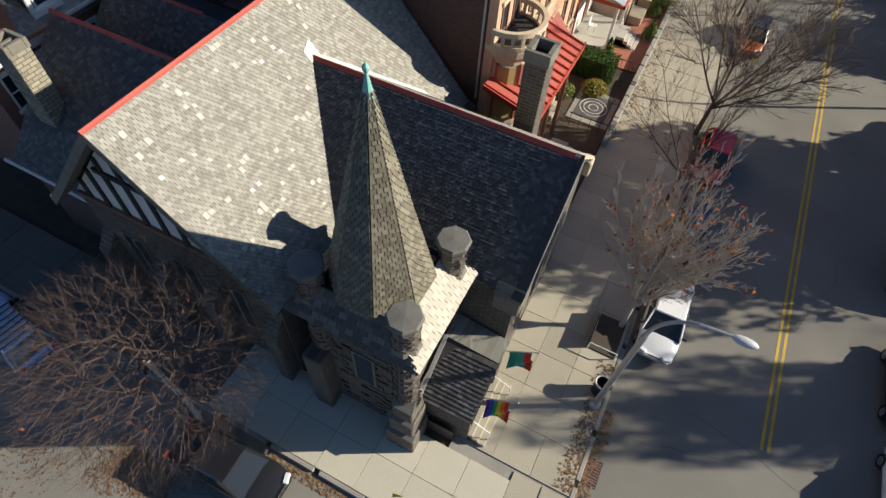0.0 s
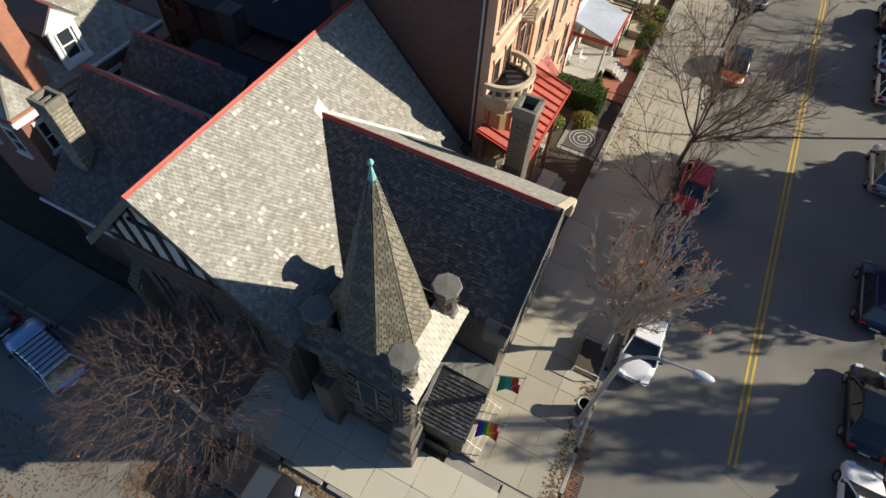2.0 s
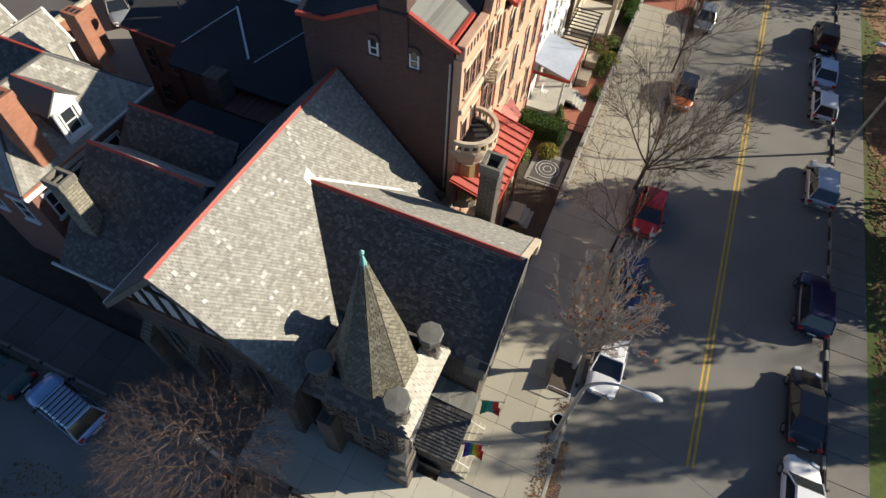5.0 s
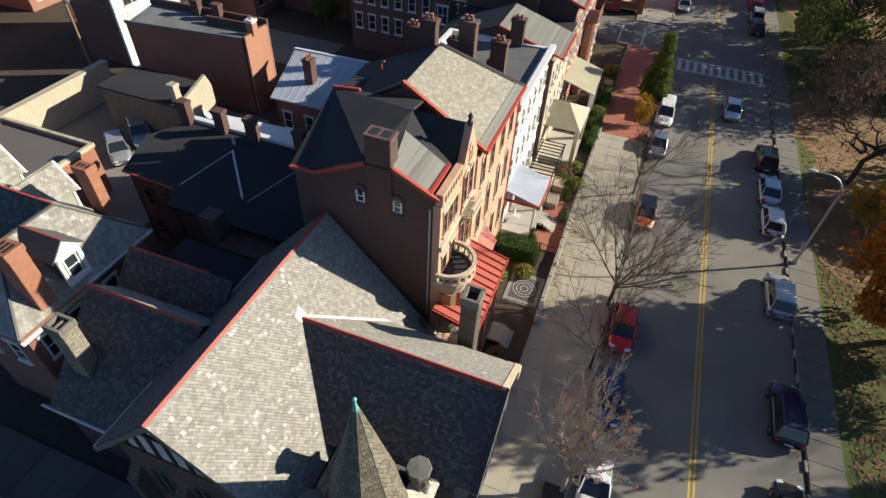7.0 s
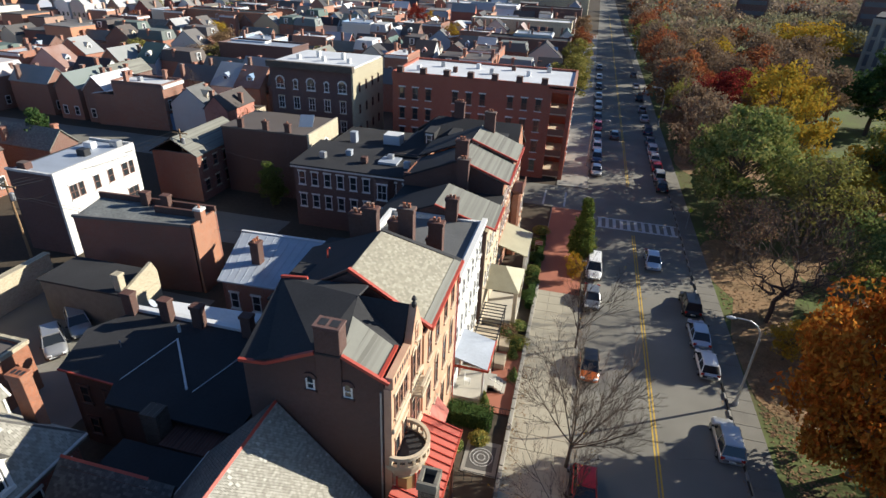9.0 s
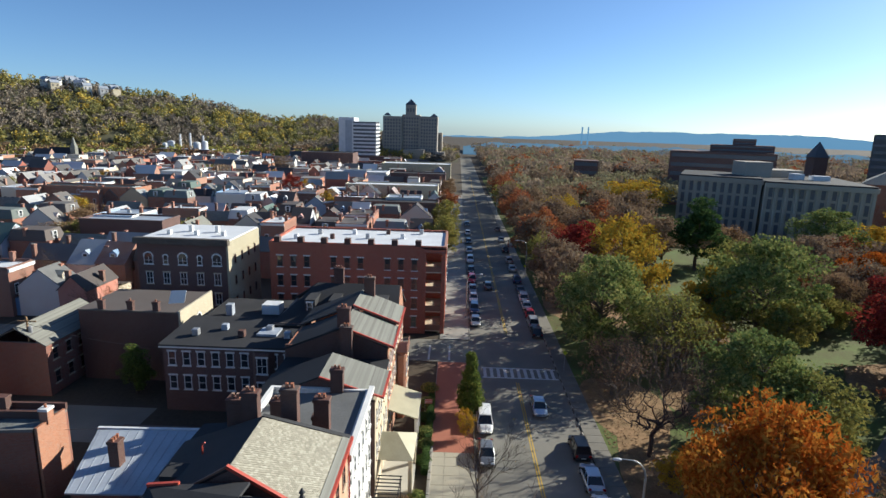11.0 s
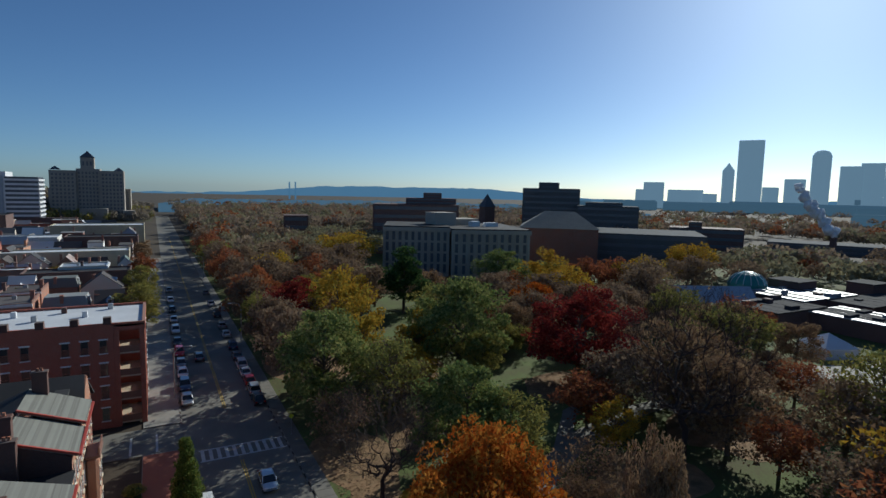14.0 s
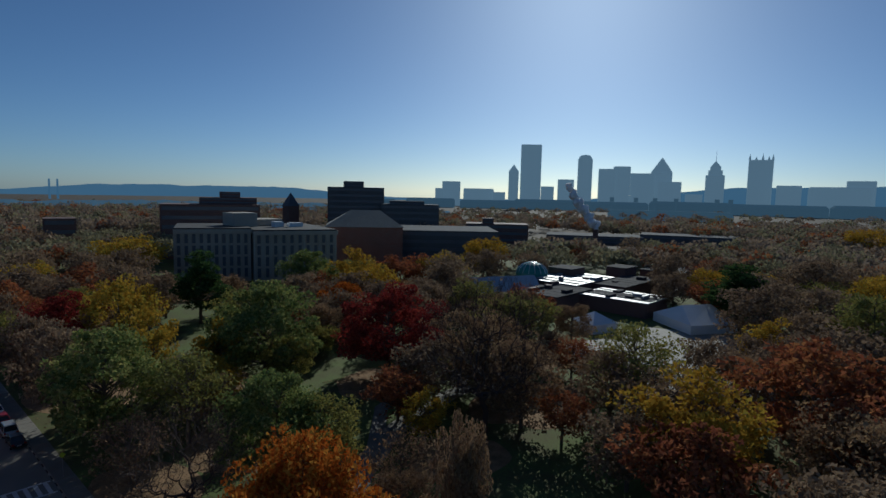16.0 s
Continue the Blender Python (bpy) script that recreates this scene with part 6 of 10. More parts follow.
part("dormer_roof", M().slab([(-35.02, 11.75, 10.2), (-35.02, 12.72, 11.14), (-37.9, 12.72, 11.14), (-37.05, 11.75, 10.2)][::-1], 0.08).slab([(-35.02, 12.72, 11.14), (-35.02, 13.7, 10.2), (-37.05, 13.7, 10.2), (-37.9, 12.72, 11.14)][::-1], 0.08), slate_dark, dm)
part("ridge_trim", M().tube((-35.02, 12.72, 11.18), (-37.8, 12.72, 11.18), 0.06, 0.06, 4), red_trim, dm)
window(hs, -35.3, 12.75, 8.5, "e", 0.85, 1.4, False, window_white, white_wood)
# gabled dormers on the far slope
for cx in (-41.3, -45.7):
    gd = part("gable_dormer", M().box(cx - 1.0, 15.2, 7.9, cx + 1.0, 17.6, 9.5).add([(cx - 1.0, 17.4, 9.5), (cx + 1.0, 17.4, 9.5), (cx, 17.4, 10.9), (cx - 1.0, 17.6, 9.5), (cx + 1.0, 17.6, 9.5), (cx, 17.6, 10.9)], [(0, 1, 2), (5, 4, 3), (0, 3, 4, 1), (1, 4, 5, 2), (2, 5, 3, 0)]), slate_light, hs, "slate-roofed gable dormer")
    roof_plane(gd, [(cx + 1.2, 14.85, 9.3), (cx + 1.2, 17.85, 9.3), (cx, 17.85, 11.03), (cx, 14.85, 11.03)], under_roof, slate_light, 0.24, 0.19, "dormer_roof", 0.1)
    roof_plane(gd, [(cx - 1.2, 17.85, 9.3), (cx - 1.2, 14.85, 9.3), (cx, 14.85, 11.03), (cx, 17.85, 11.03)], under_roof, slate_light, 0.24, 0.19, "dormer_roof", 0.1)
    part("bargeboard", M().tube((cx + 1.22, 17.88, 9.25), (cx, 17.88, 11.0), 0.09, 0.09, 4).tube((cx - 1.22, 17.88, 9.25), (cx, 17.88, 11.0), 0.09, 0.09, 4), white_wood, gd)
    part("corner_board", M().box(cx + 0.95, 17.5, 7.9, cx + 1.06, 17.66, 9.4), white_wood, gd)
for x0, y0, x1, y1, z1 in ((-36.3, 10.15, -35.2, 11.12, 11.9), (-38.1, 16.85, -37.1, 17.52, 11.9)):
    ck = part("chimney", M().chamfer(x0, y0, 5.4, x1, y1, z1, 0.02), chimney_brick, hs, "tall sunlit orange brick chimney")
    part("chimney_cap", M().chamfer(x0 - 0.06, y0 - 0.06, z1, x1 + 0.06, y1 + 0.06, z1 + 0.35, 0.03), chimney_brick, ck)
    # Dark plates on the cap in place of shaded flue openings.
    for k in range(3):
        part("flue", M().box(x0 + 0.14 + k * 0.3, y0 + 0.16, z1 + 0.35, x0 + 0.34 + k * 0.3, y1 - 0.16, z1 + 0.362), iron, ck)
for y in (9.8, 11.6, 14.2, 16.2):
    window(hs, -35.4, y, 5.0, "e", 0.9, 1.7, False, window_white, white_wood)
    window(hs, -35.4, y, 1.6, "e", 0.9, 1.7, False, window_white, white_wood)
for x in (-39.2, -37.0):
    window(hs, x, 8.8, 4.6, "s", 0.9, 1.7, False, window_white, white_wood)

# walls and sheds of the back lots
gr = thing("grey_garage", (-51, 38, 0), "low weathered garage with a dark flat roof", "garage")
house_walls(gr, -57.4, 34.6, -48.2, 39.0, 4.4, cap_stone)
part("roof", M().box(-57.6, 34.4, 4.4, -48.2, 39.2, 4.6), tar_roof, gr)
part("end_wall", M().box(-48.2, 34.5, 0, -47.9, 39.1, 4.7).add([(-48.2, 34.5, 4.7), (-48.2, 39.1, 4.7), (-48.2, 38.6, 5.9), (-47.9, 34.5, 4.7), (-47.9, 39.1, 4.7), (-47.9, 38.6, 5.9)], [(2, 1, 0), (3, 4, 5), (1, 2, 5, 4), (2, 0, 3, 5)]), cream_brick, gr)
chimney(gr, -48.7, 35.2, 4.4, 6.4, 0.7, 0.7, cream_brick, 0)
single("yard_wall", M().box(-62.6, 18.0, 0, -62.2, 40.0, 3.6).box(-62.8, 18.0, 3.6, -62.0, 40.0, 3.8), cream_brick, "long pale cream block wall beside the parking lot", "wall")
sh = thing("flat_shed", (-55, 22.7, 0), "brick shed with a grey flat roof", "shed")
house_walls(sh, -60.0, 19.0, -50.0, 26.5, 4.6, chimney_brick)
part("roof", M().box(-59.8, 19.2, 4.4, -50.2, 26.3, 4.5), house_roof, sh)
part("parapet", M().box(-60.1, 26.3, 4.5, -49.9, 26.6, 4.85).box(-50.2, 18.9, 4.5, -49.9, 26.3, 4.85), cream_brick, sh)
single("yard_wall", M().box(-44.5, 47.6, 0, -28.2, 47.95, 3.2).box(-44.5, 52.6, 0, -27.4, 53.0, 3.0), dark_brick, "dark brick yard wall behind the houses", "wall")

# ---- trees ----
def limbs_mesh(name, pieces, thin=0.012):
    """All limbs and twigs as tapered tubes; the last twigs end in a point."""
    v, f = [], []
    for p, q, ra, rb, level in pieces:
        n = 7 if level == 0 else 5 if ra > 0.05 else 3
        d = (q - p).normalized()
        a = d.orthogonal().normalized()
        b = d.cross(a)
        base = len(v)
        sharp = level >= 4
        for c, r in ((p, max(ra, thin)), (q, max(rb, thin)))[:1 if sharp else 2]:
            for i in range(n):
                t = 2 * math.pi * i / n
                v.append(c + (a * math.cos(t) + b * math.sin(t)) * r)
        if sharp:
            v.append(q)
            f += [(base + i, base + (i + 1) % n, base + n) for i in range(n)]
        else:
            f += [(base + i, base + (i + 1) % n, base + n + (i + 1) % n, base + n + i) for i in range(n)]
    me = bpy.data.meshes.new(name)
    me.from_pydata([tuple(x) for x in v], [], f)
    return me


def leaves_mesh(name, tips, per, spread, size, seed, keep=1.0, centre=None):
    """Single leaves and small sprays round the twig tips."""
    rng = np.random.default_rng(seed)
    pts = np.array([tuple(t[0]) for t in tips])
    pts = pts[rng.random(len(pts)) < keep]
    d = rng.normal(0, 1, (len(pts) * per, 3))
    d /= np.linalg.norm(d, axis=1)[:, None]
    d *= rng.uniform(0.2, 1.0, (len(d), 1)) ** 0.4 * np.repeat(rng.uniform(0.7, 1.35, len(pts)), per)[:, None]
    c = np.repeat(pts, per, axis=0) + d * spread * 1.75 * np.array([1, 1, 0.7])
    n = len(c)
    a = rng.normal(0, 1, (n, 3))
    a /= np.linalg.norm(a, axis=1)[:, None]
    b = np.cross(a, rng.normal(0, 1, (n, 3)))
    b /= np.linalg.norm(b, axis=1)[:, None]
    s = size * rng.uniform(0.7, 1.4, (n, 1))
    tri = np.stack([c - a * s, c + a * s * 0.8 + b * s * 0.65, c + a * s * 0.5 - b * s * 0.7], axis=1).reshape(-1, 3)
    me = bpy.data.meshes.new(name)
    me.from_pydata(tri.tolist(), [], (np.arange(n * 3).reshape(-1, 3)).tolist())
    return me


def branching(seed, spine, inside, count, tip=0.008, twigs=3, twig=0.45, power=0.46, curve=0.12, tries=1.0):
    """A bare crown: limbs run out from a spine and fork towards points spread through the crown. inside(rnd) gives a point of the crown."""
    rnd = random.Random(seed)
    nodes = [Vector(p) for p in spine]
    up = [None] + list(range(len(spine) - 1))
    load = [0] * len(nodes)
    last = len(spine) - 1
    root = nodes[last]
    goals = sorted((inside(rnd) for k in range(count)), key=lambda p: (p - root).length + rnd.uniform(0, 0.5))
    pos = np.zeros((count * 3 + len(nodes), 3))
    pos[:len(nodes)] = [tuple(p) for p in nodes]
    ends = []
    for g in goals:
        n = len(nodes)
        dist = np.linalg.norm(pos[:n] - np.array(tuple(g)), axis=1)
        out = np.linalg.norm(pos[:n] - np.array(tuple(root)), axis=1)
        own = np.linalg.norm(np.array(tuple(g)) - np.array(tuple(root)))
        i = int(np.argmin(dist + 0.35 * np.maximum(0, out - own * 0.93) * 20 + (0.16 * out)))
        p = nodes[i]
        mid = p.lerp(g, 0.5) + Vector((rnd.uniform(-1, 1), rnd.uniform(-1, 1), rnd.uniform(-0.4, 1))) * curve * (g - p).length
        for q, parent in ((mid, i), (g, n)):
            pos[len(nodes)] = tuple(q)
            nodes.append(q)
            up.append(parent)
            load.append(0)
        ends.append(len(nodes) - 1)
    for e in ends:
        i = e
        while i is not None:
            load[i] += 1
            i = up[i]
    pieces, tips = [], []
    for i in range(1, len(nodes)):
        r = tip * load[i] ** power
        ru = min(tip * load[up[i]] ** power, r * 1.5)
        pieces.append((nodes[up[i]], nodes[i], ru, r, 0 if i <= last else 2))
    for e in ends:
        d = (nodes[e] - nodes[up[e]]).normalized()
        tips.append((nodes[e], d))
        for k in range(twigs):
            w = (d + Vector((rnd.gauss(0, 1), rnd.gauss(0, 1), rnd.gauss(0.25, 0.8))) * 0.55).normalized()
            pieces.append((nodes[e] if k else nodes[up[e]], nodes[e] + w * twig * rnd.uniform(0.5, 1.3), tip * 0.9, 0.0, 4))
    return pieces, tips


def full_crown(seed, h, radius, clumps, trunk, base=0.22, twigs=5, pointed=False, boxy=False):
    """A rounded, uneven crown: limbs that run out to clumps, twigs in each clump. Gives tapered pieces and the clumps' middles."""
    rnd = random.Random(seed)
    pieces, mids = [], []
    spine = [Vector((0, 0, -0.1))]
    for k in range(1, 6):
        spine.append(Vector((rnd.uniform(-1, 1) * 0.03 * h * k / 5, rnd.uniform(-1, 1) * 0.03 * h * k / 5, 0.8 * h * k / 5)))
    for k in range(5):
        pieces.append((spine[k], spine[k + 1], trunk * (1 - 0.18 * k), trunk * (1 - 0.18 * (k + 1)), 0))
    cz, rz = h * (1 + base) / 2, h * (1 - base) / 2
    for k in range(clumps):
        u, ph = rnd.uniform(-1, 1), rnd.uniform(0, 2 * math.pi)
        d = Vector((math.sqrt(1 - u * u) * math.cos(ph), math.sqrt(1 - u * u) * math.sin(ph), u))
        if boxy:
            d = d / (math.hypot(d.x, d.y) ** 4 + d.z ** 4) ** 0.25
        lump = 0.88 + 0.45 * noise.noise(d * 1.6 + Vector((seed * 3.1, seed, 0)))
        r = rnd.uniform(0.25, 1.0) ** 0.45 * lump
        c = Vector((d.x * radius * r, d.y * radius * r, cz + d.z * rz * r))
        if c.z > cz and not boxy:
            s = 1 - 0.35 * ((c.z - cz) / rz) ** 2
            c.x, c.y = c.x * s, c.y * s
        if pointed:
            f = rnd.random() ** 1.4
            q = radius * (1.04 - f) * rnd.uniform(0.45, 1.05) * min(1.0, 0.55 + f * 4)
            c = Vector((q * math.cos(ph), q * math.sin(ph), h * (0.1 + 0.88 * f)))
        mids.append((c, d))
        out = math.hypot(c.x, c.y)
        z0 = min(max(0.16 * h, c.z - out * 0.8 - 0.3), 0.76 * h)
        i = min(4, int(z0 / (0.16 * h)))
        start = spine[i].lerp(spine[i + 1], z0 / (0.16 * h) - i) if z0 > 0 else spine[1]
        mid = start.lerp(c, 0.5) + Vector((rnd.uniform(-0.3, 0.3), rnd.uniform(-0.3, 0.3), -0.12 * out + rnd.uniform(-0.2, 0.3)))
        r0 = trunk * rnd.uniform(0.16, 0.34)
        pieces += [(start, mid, r0, r0 * 0.6, 2), (mid, c, r0 * 0.6, r0 * 0.2, 2)]
        for j in range(twigs):
            e = c + Vector((rnd.gauss(0, 1), rnd.gauss(0, 1), rnd.gauss(0.3, 0.8))).normalized() * rnd.uniform(0.6, 1.5) * radius / 6
            pieces.append((mid.lerp(c, rnd.uniform(0.5, 1.0)), e, r0 * 0.22, 0.01, 4))
    return pieces, mids


def fan(seed, clear, height, limbs, lean, trunk, steps=5, side=0.5, levels=3, straight=0.05, angle=0.55, twigs=2):
    """A bare tree whose straight limbs spread upwards like a fan from a short trunk, each with side branches and fine twigs."""
    rnd = random.Random(seed)
    pieces, tips = [], []

    def shoot(p, d, length, r, level):
        n = max(3, steps - level)
        side_way = Vector((rnd.gauss(0, 1), rnd.gauss(0, 1), rnd.gauss(0, 0.5)))
        for k in range(n):
            d = (d + Vector((rnd.gauss(0, 1), rnd.gauss(0, 1), rnd.gauss(0, 0.5))) * straight + Vector((0, 0, 0.05))).normalized()
            q = p + d * length / n
            r1 = r * (1 - 0.8 / n)
            pieces.append((p, q, r, r1, level + 1))
            if level < levels and k >= (1 if level == 0 else 0):
                for j in range(2 if level else 1 + (k > 1)):
                    side_way = (-side_way + Vector((rnd.gauss(0, 1), rnd.gauss(0, 1), rnd.gauss(0.2, 0.6)))).normalized()
                    w = (d + (side_way - d * side_way.dot(d)).normalized() * math.tan(angle) * rnd.uniform(0.7, 1.2)).normalized()
                    shoot(p.lerp(q, rnd.random()), w, length * side * rnd.uniform(0.65, 1.15) * (1 - 0.35 * k / n), r * 0.6, level + 1)
            elif level == levels:
                for j in range(twigs):
                    w = (d + Vector((rnd.gauss(0, 1), rnd.gauss(0, 1), rnd.gauss(0.2, 0.7))) * 0.4).normalized()
                    pieces.append((p, p + w * length * rnd.uniform(0.4, 0.8), r * 0.6, 0.001, 6))
            p, r = q, r1
        tips.append((p, d))

    top = Vector((rnd.uniform(-0.1, 0.1), rnd.uniform(-0.1, 0.1), clear))
    pieces.append((Vector((0, 0, -0.1)), top, trunk, trunk * 0.8, 0))
    for k in range(limbs):
        a = 2 * math.pi * (k + rnd.uniform(-0.3, 0.3)) / limbs
        b = lean * (0.35 + 0.65 * rnd.random() ** 0.6) if k else 0.08
        d = Vector((math.sin(b) * math.cos(a), math.sin(b) * math.sin(a), math.cos(b)))
        start = top * rnd.uniform(0.8, 1.0)
        shoot(start, d, (height - clear) / max(0.55, math.cos(b)) * rnd.uniform(0.8, 0.98), trunk * rnd.uniform(0.34, 0.5), 0)
    return pieces, tips


class Kind:
    """A kind of tree: shared meshes, set up anywhere at any size."""

    def __init__(self, seed, height, radius, trunk, bark_mat, leaf_mat=None, per=6, spread=0.5, size=0.16, keep=1.0, thin=0.012, clumps=0, base=0.22, twigs=5, pointed=False, boxy=False, trunk_mat=None, **k):
        if "limbs" in k:
            pieces, tips = fan(seed, height=height, trunk=trunk, **k)
        elif "inside" in k:
            pieces, tips = branching(seed, k.pop("spine"), **k)
        else:
            pieces, tips = full_crown(seed, height, radius, clumps, trunk, base, twigs, pointed, boxy)
        self.height = height
        low = [p for p in pieces if p[4] == 0]
        self.trunk = limbs_mesh("trunk", low)
        self.limbs = limbs_mesh("branching", [p for p in pieces if p[4] > 0], thin)
        for me in (self.trunk, self.limbs):
            me.materials.append(trunk_mat if trunk_mat and me is self.trunk else bark_mat)
        self.leaves = None
        if leaf_mat:
            self.leaves = leaves_mesh("crown", tips, per, spread, size, seed, keep)
            self.leaves.materials.append(leaf_mat)

    def plant(self, x, y, height, label, z=0.1, wide=1.0, group="", name="tree", turn=None):
        s = height / self.height
        e = thing(name, (x, y, z), label, "tree", group)
        e.rotation_euler = (0, 0, random.uniform(0, 6.28) if turn is None else radians(turn))
        e.scale = (s * wide, s * wide, s)
        for nm, me in (("trunk", self.trunk), ("branching", self.limbs), ("crown", self.leaves)):
            if me:
                new(nm, me).parent = e
        return e


leaf_orange = leaf_material("leaf_orange", (0.3, 0.066, 0.015), (0.43, 0.125, 0.02), (0.46, 0.22, 0.04))
leaf_red = leaf_material("leaf_red", (0.133, 0.02, 0.02), (0.232, 0.033, 0.03), (0.332, 0.072, 0.044))
leaf_rust = leaf_material("leaf_rust", (0.199, 0.066, 0.04), (0.318, 0.112, 0.053), (0.371, 0.172, 0.066))
leaf_brown = leaf_material("leaf_brown", (0.18, 0.115, 0.075), (0.26, 0.165, 0.098), (0.34, 0.235, 0.125))
leaf_yellow = leaf_material("leaf_yellow", (0.365, 0.205, 0.028), (0.479, 0.296, 0.04), (0.342, 0.285, 0.051))
leaf_green = leaf_material("leaf_green", (0.11, 0.155, 0.052), (0.185, 0.225, 0.072), (0.38, 0.35, 0.12))
leaf_olive = leaf_material("leaf_olive", (0.19, 0.2, 0.065), (0.246, 0.232, 0.065), (0.377, 0.304, 0.087))
leaf_dark = leaf_material("leaf_dark", (0.036, 0.072, 0.027), (0.063, 0.108, 0.036), (0.108, 0.154, 0.045))
leaf_bright = leaf_material("leaf_bright", (0.068, 0.108, 0.027), (0.115, 0.162, 0.041), (0.243, 0.243, 0.061))

def oval(cx, cy, cz, rx, rz, hollow=0.35):
    """Points spread through an oval crown, more of them towards its outside."""
    def inside(rnd):
        while True:
            p = Vector((rnd.uniform(-1, 1), rnd.uniform(-1, 1), rnd.uniform(-1, 1)))
            if p.length < 1 and rnd.random() < hollow + p.length ** 2:
                return Vector((cx + p.x * rx, cy + p.y * rx, cz + p.z * rz))
    return inside

def vase(z0, z1, r0, r1):
    """Points of an upright crown that widens with its height."""
    def inside(rnd):
        f = rnd.random() ** 0.7
        a, r = rnd.uniform(0, 2 * math.pi), rnd.random() ** 0.5 * (r0 + (r1 - r0) * f)
        return Vector((r * math.cos(a), r * math.sin(a), z0 + (z1 - z0) * f + (1 - (r / r1) ** 2) * 0.6))
    return inside

orange_kind = Kind(11, 11, 6.6, 0.3, bark, leaf_orange, 150, 0.72, 0.18, clumps=200, base=0.12, boxy=True)
red_kind = Kind(12, 13, 7.4, 0.35, bark, leaf_red, 170, 0.8, 0.18, clumps=85, base=0.1)
rust_kind = Kind(13, 13, 6.6, 0.32, bark, leaf_rust, 60, 0.85, 0.3, clumps=70, base=0.1)
brown_kind = Kind(14, 13, 6.6, 0.32, bark, leaf_brown, 90, 0.9, 0.21, clumps=75, base=0.1, twigs=6)
brown_dense = Kind(28, 13, 6.6, 0.32, bark, leaf_brown, 210, 0.8, 0.2, clumps=120, base=0.04, twigs=6, boxy=True)
brown_thin = Kind(24, 13, 6.4, 0.3, bark, leaf_brown, 22, 0.95, 0.24, clumps=75, twigs=14, thin=0.02)
yellow_kind = Kind(15, 11, 5.2, 0.28, bark, leaf_yellow, 70, 0.7, 0.22, clumps=65, base=0.1)
green_kind = Kind(16, 13, 7.0, 0.35, bark, leaf_green, 150, 0.85, 0.22, clumps=85, base=0.1)
olive_kind = Kind(17, 12, 5.8, 0.3, bark, leaf_olive, 90, 0.75, 0.22, clumps=75, base=0.1)
thin_green = Kind(27, 13, 5.0, 0.26, bark, leaf_olive, 40, 0.8, 0.2, clumps=70, twigs=10, thin=0.018)
conifer_kind = Kind(18, 13, 3.0, 0.25, bark, leaf_dark, 100, 0.6, 0.22, clumps=60, base=0.06)
column_kind = Kind(19, 7, 1.7, 0.12, bark, leaf_bright, 150, 0.36, 0.09, clumps=80, base=0.05)
cone_kind = Kind(20, 8.4, 1.75, 0.12, bark, leaf_bright, 130, 0.3, 0.1, clumps=170, base=0.04, pointed=True)
leaf_wood = leaf_material("leaf_wood", (0.17, 0.118, 0.08), (0.235, 0.162, 0.106), (0.295, 0.215, 0.138))
wood_brown = Kind(34, 13, 6.6, 0.32, bark, leaf_wood, 52, 0.95, 0.29, clumps=60, twigs=2)
wood_rust = Kind(35, 13, 6.6, 0.32, bark, leaf_rust, 52, 0.95, 0.29, clumps=60, twigs=2)
wood_gold = Kind(36, 13, 6.6, 0.32, bark, leaf_yellow, 52, 0.95, 0.29, clumps=60, twigs=2)
wood_olive = Kind(37, 13, 6.6, 0.32, bark, leaf_olive, 52, 0.95, 0.29, clumps=60, twigs=2)
bare_near = Kind(22, 11.5, 0, 0, bark_red, leaf_rust, 1, 0.12, 0.05, keep=0.01, thin=0.003, spine=[(0, 0, -0.1), (0.05, 0.1, 2.5), (-0.05, 0.05, 5), (0, 0, 6.6)], inside=oval(0.9, -0.2, 8.0, 3.9, 2.9), trunk_mat=bark_grey, count=3600, tip=0.0034, power=0.42, twigs=15, twig=0.5, curve=0.015)
bare_vase = Kind(23, 8.4, 0, 0.13, bark_grey, leaf_orange, 1, 0.1, 0.07, keep=0.05, thin=0.0075, clear=1.7, limbs=24, lean=0.4, side=0.36, straight=0.03, angle=0.4, twigs=3)
bare_wide = Kind(21, 9, 0, 0.15, bark, thin=0.008, clear=2.4, limbs=8, lean=0.85, steps=6, side=0.5, levels=2, straight=0.05, angle=0.6, twigs=3)
bare_small = Kind(25, 7, 0, 0.09, bark_red, leaf_yellow, 1, 0.1, 0.06, keep=0.12, thin=0.004, clear=2.0, limbs=6, lean=0.75, steps=5, side=0.5, levels=2, straight=0.06, angle=0.55, twigs=3)
bare_park = Kind(26, 14, 0, 0, bark_red, leaf_brown, 2, 0.3, 0.09, keep=0.4, thin=0.008, spine=[(0, 0, -0.1), (0.1, 0, 1.4), (0, 0.1, 2.6)], inside=oval(0, 0, 8.6, 6.6, 5.0, 0.25), count=1000, tip=0.009, power=0.48, twigs=6, twig=1.2)

# street trees
bare_near.plant(-20.7, 2.6, 11.0, "leafless reddish street tree with dense fine twigs", 0.15, turn=0)
bare_vase.plant(-7.0, 15.1, 8.9, "leafless grey street tree with upright branches", 0.15)
bare_small.plant(-7.0, 24.0, 7.2, "thin leafless street tree by the kerb", 0.15)
bare_wide.plant(-6.75, 30.2, 9.0, "bare street tree with spreading branches", 0.15)
bare_small.plant(-6.7, 45.0, 8.0, "small bare street tree with few yellow leaves", 0.15)
cone_kind.plant(-7.0, 63.0, 8.4, "narrow green street tree by the brick pavement", 0.15)
yellow_kind.plant(-7.6, 57.8, 3.6, "small yellowing street tree by the pavement", 0.15, 0.7)

